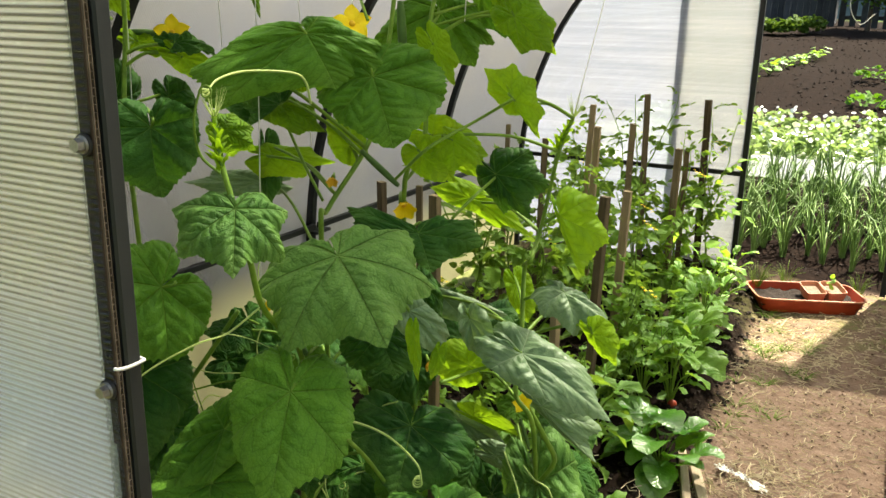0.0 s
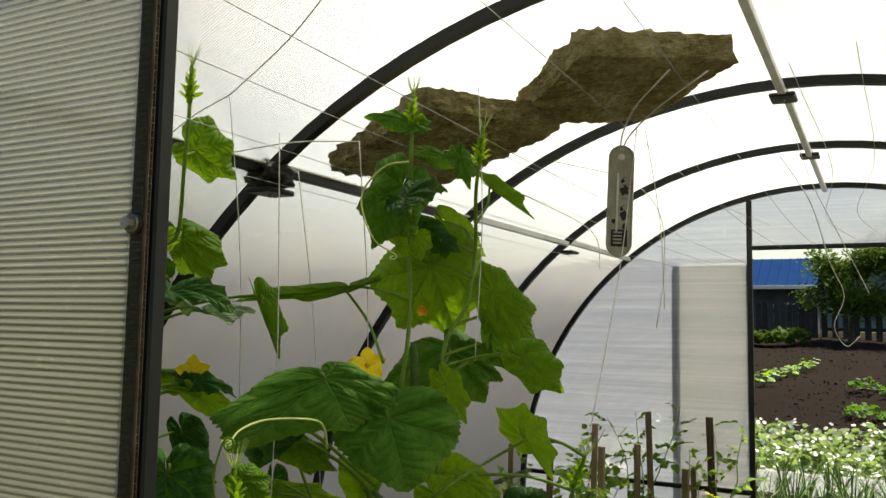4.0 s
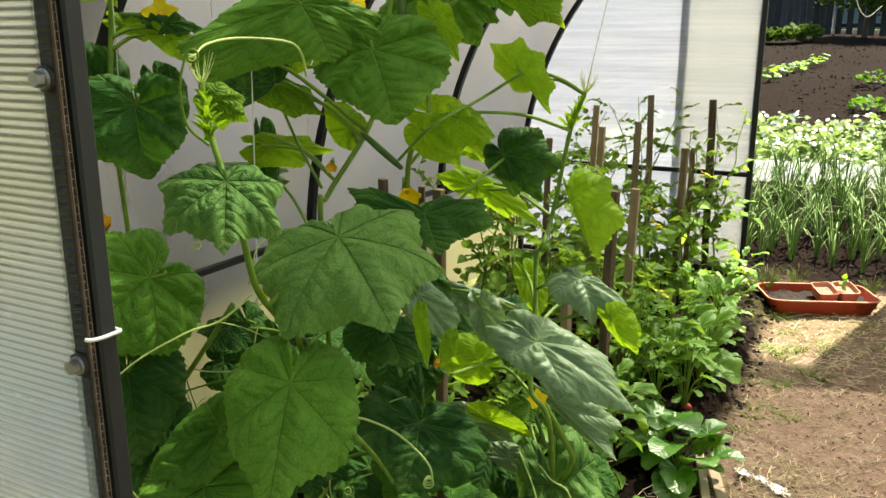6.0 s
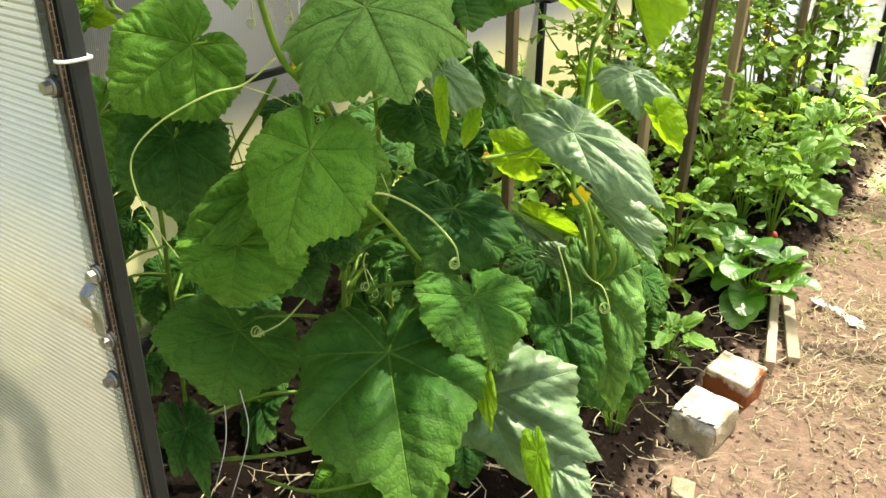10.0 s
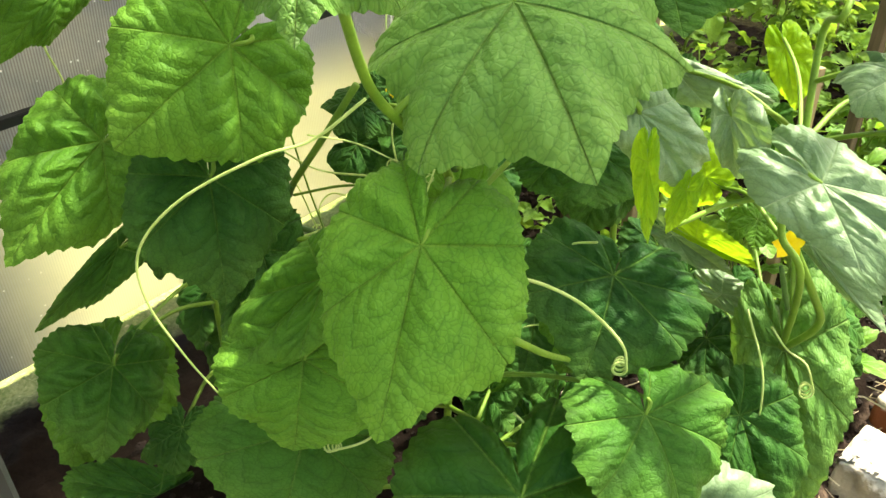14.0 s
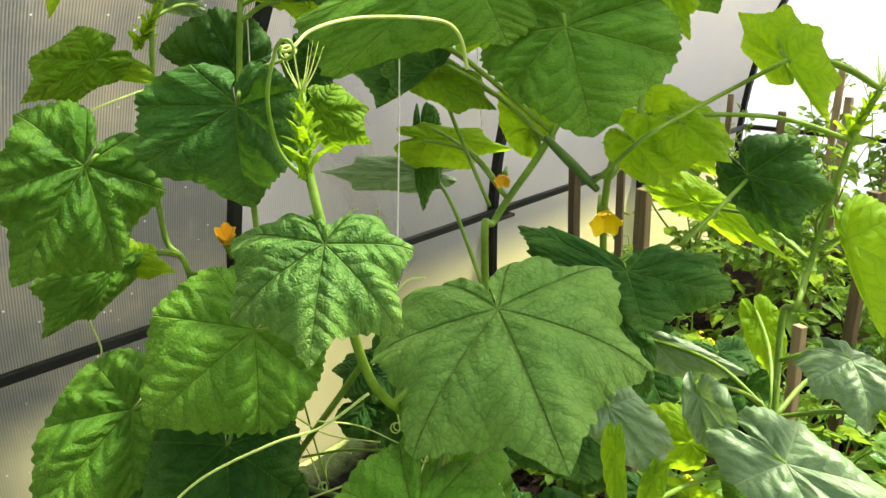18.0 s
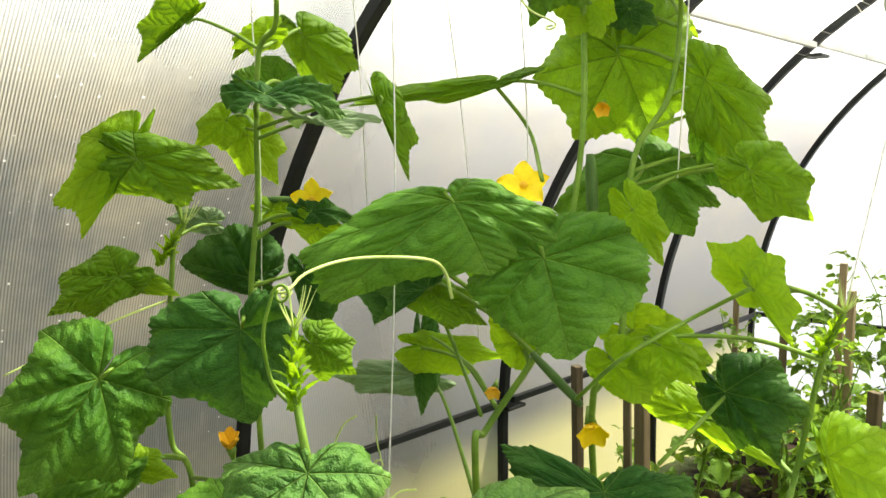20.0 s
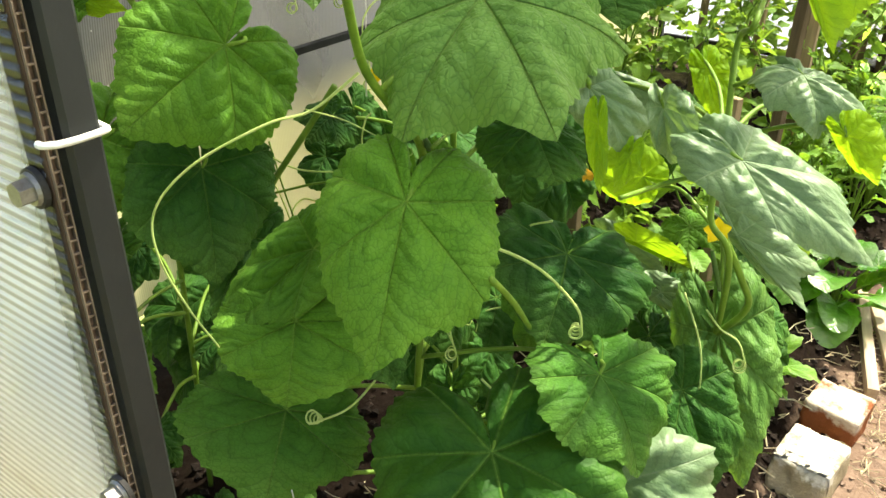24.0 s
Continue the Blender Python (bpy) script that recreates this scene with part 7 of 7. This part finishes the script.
def tomato_truss(r):
    bm = bmesh.new()
    for k in range(5):
        c = Vector((0.02 + 0.012 * k, r.uniform(-0.012, 0.012), -0.006 * k))
        for a in range(5):
            w = 2 * math.pi * a / 5
            v = [bm.verts.new(c), bm.verts.new(c + Vector((0.004 * math.cos(w - 0.4), 0.004 * math.sin(w - 0.4), 0.001))), bm.verts.new(c + Vector((0.010 * math.cos(w), 0.010 * math.sin(w), -0.003))),
                 bm.verts.new(c + Vector((0.004 * math.cos(w + 0.4), 0.004 * math.sin(w + 0.4), 0.001)))]
            bm.faces.new(v)
    return bm_mesh("flower_truss", bm, M_PETAL)


for k, (x, y, h) in enumerate(((-0.62, 1.80, 0.42), (-0.90, 1.95, 0.55), (-0.42, 2.12, 0.44), (-0.72, 2.30, 0.52), (-1.08, 2.45, 0.60), (-0.42, 2.60, 0.50), (-0.80, 2.80, 0.58), (-1.15, 2.95, 0.62),
                               (-0.50, 3.05, 0.62), (-0.84, 3.30, 0.66), (-1.2, 3.45, 0.66), (-0.50, 3.52, 0.64), (-0.86, 3.75, 0.72), (-0.52, 3.95, 0.70), (-0.76, 4.15, 0.86), (-0.48, 4.28, 0.78), (-1.1, 4.1, 0.62), (-1.2, 1.9, 0.4))):
    tomato_plant(x, y, h * (1.1 if y < 2.6 else 1.3), 500 + k)


# ---- low greens along the bed edge ----
OVAL = ((0, 12, 26, 45, 70, 95, 120, 145, 165), (1.0, 0.95, 0.84, 0.66, 0.50, 0.42, 0.34, 0.25, 0.15))
WAVY = ((0, 15, 30, 45, 60, 80, 100, 125, 150, 168), (1.0, 0.88, 0.92, 0.66, 0.62, 0.40, 0.42, 0.26, 0.22, 0.12))


def greens_leaf(seed, size, shape, width, wave, mat=None):
    return blade_mesh("leaf", size, size * width, mat or M_GREENS, seed, 0.35, -0.25, wave, 16, shape, 6, 46, 12, 0.03)


SPOON = [greens_leaf(80 + k, s, OVAL, 0.95, 0.05, M_SPINACH) for k, s in enumerate((0.075, 0.09, 0.105, 0.065))]
BROAD = [greens_leaf(100 + k, s, WAVY, 0.85, 0.10) for k, s in enumerate((0.11, 0.13, 0.15))]
RADISH = [greens_leaf(90 + k, s, WAVY, 0.62, 0.09) for k, s in enumerate((0.045, 0.055, 0.065, 0.08))]


def greens(name, label, category, group, x, y, meshes, count, spread, rise, seed, bulb=False):
    r = random.Random(seed)
    p = thing(name, (x, y, ground_height(x, y)), label, category, group)
    for k in range(count):
        a = k * 137.5 + r.uniform(-20, 20)
        up = r.uniform(*rise)
        out = spread * r.uniform(0.35, 1.0)
        d = Vector((math.cos(radians(a)), math.sin(radians(a)), 0))
        j = d * out + Vector((0, 0, up))
        m = Matrix.Translation(j) @ pose(0, 0, 0, 0, 0, a - 90) @ pose(0, 0, 0, r.uniform(-30, 35), r.uniform(-15, 15), 0) @ Matrix.Scale(r.uniform(0.75, 1.2), 4)
        part("leaf", meshes[r.randrange(len(meshes))], p, local=m)
        part("petiole", tube_mesh("petiole", spline([Vector((0, 0, -0.02)), d * out * 0.4 + Vector((0, 0, up * 0.7)), j], 4), 0.0022, M_STEM, 6), p)
    if bulb:
        bm = bmesh.new()
        bmesh.ops.create_uvsphere(bm, u_segments=14, v_segments=9, radius=0.016, matrix=Matrix.Translation((0.012, -0.01, 0.006)))
        part("bulb", bm_mesh("bulb", bm, M_TRAY, True), p, "red radish bulb at the soil")
    return p


greens("spinach_plant", "glossy spinach plant with spoon-shaped leaves at the bed edge", "spinach", "spinach plants", -0.20, 2.33, SPOON, 18, 0.11, (0.02, 0.10), 31)
greens("spinach_plant", "glossy spinach plant with spoon-shaped leaves at the bed edge", "spinach", "spinach plants", -0.27, 2.42, SPOON, 10, 0.06, (0.05, 0.13), 32)
greens("radish_plant", "young pale green radish plant at the bed edge", "radish", "radish plants", -0.25, 1.87, RADISH[:3], 10, 0.05, (0.03, 0.12), 33)
greens("radish_plant", "young pale green radish plant at the bed edge", "radish", "radish plants", -0.33, 1.78, RADISH[:2], 8, 0.05, (0.03, 0.10), 34)
for k, (x, y) in enumerate(((-0.27, 2.74), (-0.36, 2.72), (-0.26, 2.92), (-0.36, 2.98), (-0.45, 2.85), (-0.26, 3.10), (-0.40, 3.16), (-0.28, 3.32), (-0.40, 3.40), (-0.28, 3.52), (-0.44, 3.58), (-0.52, 2.40), (-0.46, 2.62), (-0.34, 3.72), (-0.30, 3.95), (-0.50, 1.95), (-0.38, 2.2))):
    greens("radish_plant", "leafy green radish plant at the bed edge", "radish", "radish plants", x, y, RADISH, 15, 0.085, (0.03, 0.27), 50 + k, k % 3 == 0)

for k, (x, y) in enumerate(((-0.34, 3.42), (-0.32, 3.02))):
    greens("radish_plant", "broad-leaved green radish plant at the bed edge", "radish", "radish plants", x, y, BROAD, 5, 0.05, (0.05, 0.14), 90 + k)


def chive_clump(x, y, seed, n=26, h=0.16, name="chive_clump", label="clump of thin green chive leaves at the bed edge", mat=None):
    r = random.Random(seed)
    p = thing(name, (x, y, ground_height(x, y)), label, "herb", "herb clumps")
    for k in range(n):
        a, q = r.uniform(0, 6.28), r.uniform(0.2, 0.8)
        d = Vector((math.cos(a), math.sin(a), 0))
        ln = h * r.uniform(0.6, 1.1)
        part("blade", tube_mesh("blade", spline([d * 0.012, d * (0.02 + q * 0.03) + Vector((0, 0, ln * 0.6)), d * (0.03 + q * 0.09) + Vector((0, 0, ln * (1.0 - 0.3 * q)))], 3), lambda u: 0.0016 * (1.05 - u), mat or M_STEM, 4), p)


chive_clump(-0.24, 1.56, 1)
chive_clump(-0.30, 1.62, 2, 16)
chive_clump(0.42, 3.55, 3, 40, 0.20, "grass_tuft", "tuft of bright green grass at the path edge")
chive_clump(0.47, 3.85, 4, 40, 0.18, "grass_tuft", "tuft of bright green grass at the path edge")
chive_clump(-0.20, 4.25, 5, 40, 0.16, "grass_tuft", "tuft of bright green grass at the path edge")
chive_clump(-0.08, 4.42, 6, 40, 0.15, "grass_tuft", "tuft of bright green grass at the path edge")
chive_clump(0.25, 4.5, 7, 30, 0.13, "grass_tuft", "tuft of bright green grass at the path edge")
chive_clump(0.05, 2.9, 8, 10, 0.03, "grass_tuft", "small tuft of weeds on the path")
for k in range(14):
    r = random.Random(k + 400)
    chive_clump(r.uniform(-0.13, 0.16), r.uniform(3.25, 4.0), 40 + k, 14, r.uniform(0.02, 0.05), "grass_tuft", "small tuft of weeds on the path")
for k in range(8):
    r = random.Random(k + 450)
    chive_clump(r.uniform(-0.12, 0.02), r.uniform(2.2, 3.2), 60 + k, 10, r.uniform(0.015, 0.04), "grass_tuft", "small tuft of weeds on the path")


# ---- the garden outside ----
ONION = []
for k in range(5):
    r = random.Random(200 + k)
    verts, faces = [], []
    for b in range(14):
        a, ln, lean = r.uniform(0, 6.28), r.uniform(0.22, 0.50), r.uniform(0.1, 0.9)
        d = Vector((math.cos(a), math.sin(a), 0))
        kink = r.uniform(0.5, 1.0)
        i0 = len(verts)
        for i in range(6):
            u = i / 5
            p = d * (0.01 + lean * ln * u * u) + Vector((0, 0, ln * (u - 0.35 * lean * u ** 3 / kink)))
            w = 0.007 * (1 - 0.85 * u) + 0.001
            s = Vector((-d.y, d.x, 0)) * w
            verts += [p - s, p + d * w * 0.6, p + s]
        for i in range(5):
            q = i0 + 3 * i
            faces += [(q, q + 1, q + 4, q + 3), (q + 1, q + 2, q + 5, q + 4), (q + 2, q, q + 3, q + 5)]
    ONION.append(mesh_from("onion_plant", verts, faces, M_ONION))
r = random.Random(9)
for row in range(9):
    for k in range(17):
        x, y = -1.35 + 0.15 * k + r.uniform(-0.06, 0.06), 5.05 + 0.21 * row + r.uniform(-0.06, 0.06)
        ob = new("onion_plant", ONION[r.randrange(5)])
        ob.matrix_world = Matrix.Translation((x, y, ground_height(x, y) - 0.01)) @ Matrix.Rotation(r.uniform(0, 6.28), 4, "Z") @ Matrix.Scale(r.uniform(0.8, 1.2), 4)
        tagged(ob, "tall green onion plant in dark garden soil", "onion", "onion rows")


def clump(name, x, y, n, spread, height, sizes, mat, label, category, group, seed, shape=None):
    """A low leafy plant made of many small blades in one mesh."""
    r = random.Random(seed)
    verts, faces, uvs = [], [], []
    for k in range(n):
        a, q = r.uniform(0, 6.28), math.sqrt(r.random())
        c = Vector((math.cos(a) * spread * q, math.sin(a) * spread * q, height * r.uniform(0.25, 1.0) * (1.1 - 0.5 * q)))
        s = r.uniform(*sizes)
        m = pose(0, 0, 0, r.uniform(-50, 50), r.uniform(-50, 50), r.uniform(0, 360))
        k0 = len(verts)
        for x0, y0 in ((0, -0.5), (0.42, -0.1), (0.34, 0.35), (0, 0.6), (-0.34, 0.35), (-0.42, -0.1)):
            verts.append(c + m @ Vector((x0 * s, y0 * s, 0.15 * s * abs(x0))))
            uvs.append((x0, y0 + 0.5))
        faces += [(k0, k0 + 1, k0 + 2, k0 + 3), (k0, k0 + 3, k0 + 4, k0 + 5)]
    me = mesh_from(name, verts, faces, mat)
    layer = me.uv_layers.new(name="UVMap")
    for loop in me.loops:
        layer.data[loop.index].uv = uvs[loop.vertex_index]
    ob = new(name, me)
    ob.matrix_world = Matrix.Translation((x, y, ground_height(x, y)))
    return tagged(ob, label, category, group)


for k in range(34):
    r = random.Random(700 + k)
    berry = clump("strawberry_plant", -1.9 + 0.25 * (k % 12) + r.uniform(-0.06, 0.06), 7.55 + 0.45 * (k // 12) + r.uniform(-0.06, 0.06), 60, 0.17, 0.22, (0.05, 0.09), M_BERRY, "bushy strawberry plant with pale leaves", "strawberry plant", "strawberry rows", k)
    bm = bmesh.new()
    for j in range(7):
        a, q = r.uniform(0, 6.28), 0.15 * math.sqrt(r.random())
        m = Matrix.Translation((math.cos(a) * q, math.sin(a) * q, r.uniform(0.13, 0.24))) @ pose(0, 0, 0, r.uniform(20, 70), 0, r.uniform(-60, 60))
        bmesh.ops.create_circle(bm, cap_ends=True, segments=5, radius=r.uniform(0.014, 0.024), matrix=m)
    part("blossoms", bm_mesh("blossoms", bm, M_FILM), berry, "white blossoms")
SQUASH_LEAF = [blade_mesh("leaf", q, q * 1.1, M_GREENS, 230 + k, 0.4, 0.2, 0.06, 20, rings=3, spokes=24) for k, q in enumerate((0.045, 0.06, 0.075))]
for k in range(14):
    r = random.Random(760 + k)
    x, y = -1.35 + 0.10 * (k % 7) + 0.05 * (k // 7) + r.uniform(-0.05, 0.05), 10.2 + 0.55 * (k % 7) + (k // 7) * 0.35
    p = thing("squash_seedling", (x, y, ground_height(x, y)), "young yellow-green squash plant in dark soil", "squash plant", "squash rows")
    for j in range(6):
        a = j * 137.5
        d = Vector((math.cos(radians(a)), math.sin(radians(a)), 0))
        tip = d * r.uniform(0.03, 0.12) + Vector((0, 0, r.uniform(0.06, 0.16)))
        part("leaf", SQUASH_LEAF[r.randrange(3)], p, local=Matrix.Translation(tip) @ pose(0, 0, 0, 0, 0, a - 90) @ pose(0, 0, 0, r.uniform(-40, 10), r.uniform(-20, 20), 0))
        part("petiole", tube_mesh("petiole", [(0, 0, -0.02), tip * 0.6, tip], 0.004, M_STEM, 4), p)
for k in range(4):
    r = random.Random(790 + k)
    clump("shrub", -2.05 + 0.28 * k, 17.3 + r.uniform(-0.3, 0.3), 160, 0.27, 0.36, (0.06, 0.12), M_CROWN, "low green shrub in front of the fence", "shrub", "shrubs by the fence", 80 + k)
for k in range(10):
    r = random.Random(820 + k)
    clump("weed_clump", 0.1 + 0.28 * (k % 5) + r.uniform(-0.1, 0.1), 9.4 + 1.3 * (k // 5) + r.uniform(-0.4, 0.4), 50, 0.2, 0.18, (0.04, 0.08), M_LEAF_MID, "low weedy greens on the garden soil", "weeds", "garden weeds", 120 + k)

# white ground cover along the strawberry bed
for x0, x1 in ((-1.7, -0.72), (-0.66, -0.12), (-0.07, 0.42), (0.48, 1.3)):
    ob = new("ground_cover", box_mesh("ground_cover", (x0, 0, 0), (x1, 0.03, 0.21), M_FILM, 0.004))
    ob.matrix_world = pose(0, 7.02, ground_height(0, 7.02), -42, 0, 0)
    tagged(ob, "white edging sheet along the strawberry bed", "edging", "bed edging", "structure")
verts, faces = [], []
for j in range(8):
    for i in range(30):
        x, y = -2.0 + 0.125 * i, 7.08 + 0.2 * j
        verts.append((x, y, ground_height(x, y) + 0.025 + 0.02 * wob(x, y, 6.0, 3.0)))
faces = [(j * 30 + i, j * 30 + i + 1, (j + 1) * 30 + i + 1, (j + 1) * 30 + i) for j in range(7) for i in range(29)]
tagged(new("mulch_film", mesh_from("mulch_film", verts, faces, M_FILM)), "white mulch film under the strawberries", "mulch film", kind="structure")


def fence(x0, x1, y, base, h, step, w, label):
    f = thing("fence", (0, 0, 0), label, "fence")
    n = int((x1 - x0) / step)
    r = random.Random(int(x0 * 10) + 77)
    for k in range(n):
        x = x0 + k * step
        a, b = w * r.uniform(0.9, 1.05), h * r.uniform(0.96, 1.04)
        verts = [(x, y, base - 0.3), (x + a, y, base - 0.3), (x + a, y, base + b - a * 0.4), (x + a / 2, y, base + b), (x, y, base + b - a * 0.4)]
        verts += [(p[0], p[1] + 0.02, p[2]) for p in verts]
        faces = [(0, 1, 2, 3, 4), (9, 8, 7, 6, 5)] + [(i, i + 5, (i + 1) % 5 + 5, (i + 1) % 5) for i in range(5)]
        part("picket", mesh_from("picket", verts, faces, M_FENCE, False), f)
    for z in (0.25, 0.8):
        part("rail", box_mesh("rail", (x0, y + 0.022, base + h * z - 0.04), (x1, y + 0.06, base + h * z + 0.04), M_FENCE, 0.004), f)
    return f


fence(-4.2, -0.95, 19.6, 1.2, 0.74, 0.125, 0.118, "dark grey close-boarded wooden fence")
fence(-0.90, 4.0, 19.9, 1.2, 0.70, 0.21, 0.12, "dark wooden picket fence with gaps")


def shed():
    s = thing("house", (0, 0, 0), "low dark wooden house with a blue sheet roof behind the fence", "house")
    part("wall", box_mesh("wall", (-2.95, 24.0, 1.0), (-1.35, 27.0, 2.52), M_FARWOOD, 0.02), s)
    verts = [(-3.05, 23.7, 2.50), (-1.2, 23.7, 2.50), (-1.2, 25.5, 3.36), (-3.05, 25.5, 3.36), (-3.05, 27.3, 2.50), (-1.2, 27.3, 2.50)]
    verts += [(x, y, z - 0.08) for x, y, z in verts]
    faces = [(0, 1, 2, 3), (3, 2, 5, 4), (9, 8, 7, 6), (10, 11, 8, 9), (0, 6, 7, 1), (4, 5, 11, 10), (0, 3, 9, 6), (3, 4, 10, 9), (1, 7, 8, 2), (2, 8, 11, 5)]
    roof = part("roof", mesh_from("roof", verts, faces, M_ROOF, False), s, "blue sheet roof")
    for k in range(7):
        x = -3.0 + 0.255 * k
        part("seam", box_mesh("seam", (x, 0, 0.005), (x + 0.03, 1.93, 0.03), M_ROOF, 0), roof, local=Matrix.Translation((0, 23.72, 2.51)) @ Matrix.Rotation(math.atan2(0.86, 1.8), 4, "X"))
    part("fascia", box_mesh("fascia", (-3.05, 23.66, 2.42), (-1.2, 23.70, 2.52), M_FILM, 0.004), s, "pale fascia board")


shed()


def tree(x, y, h, spread, n, seed, label, trunk=0.05, low=0.25):
    """Trunk, limbs and a crown of many small leaves with gaps."""
    r = random.Random(seed)
    g = ground_height(x, y)
    t = thing("tree", (x, y, g), label, "tree", "garden trees")
    trunk_pts = [Vector((0, 0, -0.1)), Vector((0.02, 0.02, h * 0.3)), Vector((-0.03, 0.0, h * 0.6)), Vector((0.0, 0.02, h * 0.9))]
    part("trunk", tube_mesh("trunk", spline(trunk_pts, 4), lambda u: trunk * (1.1 - u), M_BARK, 8), t)
    ends = []
    for k in range(14):
        a, z = k * 2.4, h * r.uniform(low, 0.8)
        e = Vector((math.cos(a) * spread * r.uniform(0.5, 1), math.sin(a) * spread * r.uniform(0.5, 1), z + h * r.uniform(0.1, 0.28)))
        part("limb", tube_mesh("limb", spline([(0, 0, z), (e.x * 0.5, e.y * 0.5, z + (e.z - z) * 0.35), e], 4), lambda u: trunk * 0.4 * (1.1 - u), M_BARK, 5), t)
        ends += [e, Vector((e.x * 0.6, e.y * 0.6, (z + e.z) / 2 + 0.05))]
    verts, faces, uvs = [], [], []
    for k in range(n):
        c = r.choice(ends) + Vector((r.gauss(0, spread * 0.20), r.gauss(0, spread * 0.20), r.gauss(0, h * 0.07)))
        s = r.uniform(0.05, 0.10)
        m = pose(0, 0, 0, r.uniform(-60, 60), r.uniform(-60, 60), r.uniform(0, 360))
        k0 = len(verts)
        for x0, y0 in ((0, -0.6), (0.32, 0), (0, 0.6), (-0.32, 0)):
            verts.append(c + m @ Vector((x0 * s, y0 * s, 0)))
            uvs.append((x0, y0 + 0.5))
        faces.append((k0, k0 + 1, k0 + 2, k0 + 3))
    me = mesh_from("crown", verts, faces, M_CROWN)
    layer = me.uv_layers.new(name="UVMap")
    for loop in me.loops:
        layer.data[loop.index].uv = uvs[loop.vertex_index]
    part("crown", me, t)


tree(-0.30, 18.6, 1.80, 0.72, 7500, 1, "bright green bushy tree by the fence")
tree(0.95, 18.9, 2.05, 0.85, 6500, 2, "grey-green bushy tree by the fence")
tree(2.3, 19.0, 2.0, 0.9, 5000, 3, "grey-green bushy tree by the fence")


def far_woods():
    """A low wooded ridge on the skyline."""
    xs = np.arange(-150.0, 150.0, 2.0)
    tops = [13.2 + 1.6 * wob(x, 0, 0.05, 1.0) + 0.9 * wob(x, 0, 0.35, 4.0) + 0.5 * wob(x, 0, 1.3, 6.0) for x in xs]
    verts = [(x, 150 + dy, z) for dy, up in ((0, 0), (4, 1), (12, 0)) for x, z in zip(xs, [q if up else -2.0 for q in tops])]
    n = len(xs)
    faces = [(j * n + i, j * n + i + 1, (j + 1) * n + i + 1, (j + 1) * n + i) for j in range(2) for i in range(n - 1)]
    tagged(new("far_woods", mesh_from("far_woods", verts, faces, M_WOODS)), "wooded ridge on the skyline, distance haze put into its blue-green colour", "woods", kind="stuff")


far_woods()


def garden_clods():
    r = np.random.RandomState(21)
    tri = [(0, 2, 4), (2, 1, 4), (1, 3, 4), (3, 0, 4), (2, 0, 5), (1, 2, 5), (3, 1, 5), (0, 3, 5)]
    verts, faces = [], []
    for _ in range(3000):
        y = 4.7 + 14.5 * r.uniform() ** 1.2
        x = r.uniform(-0.35, 0.25) * y * 0.35 - 0.1 + r.uniform(-0.6, 0.6)
        s = 0.007 + 0.020 * r.uniform() ** 3 * min(1.0, y / 9)
        z = ground_height(x, y) + s * 0.3
        k = len(verts)
        for b in ((1, 0, 0), (-1, 0, 0), (0, 1, 0), (0, -1, 0), (0, 0, 1), (0, 0, -1)):
            q = s * r.uniform(0.5, 1.2)
            verts.append((x + b[0] * q + r.uniform(-0.3, 0.3) * s, y + b[1] * q, z + b[2] * q * 0.8))
        faces += [tuple(k + i for i in f) for f in tri]
    tagged(new("garden_clods", mesh_from("garden_clods", verts, faces, M_CLOD_GARDEN, False)), "clods of dark garden soil", "soil", kind="stuff")


garden_clods()
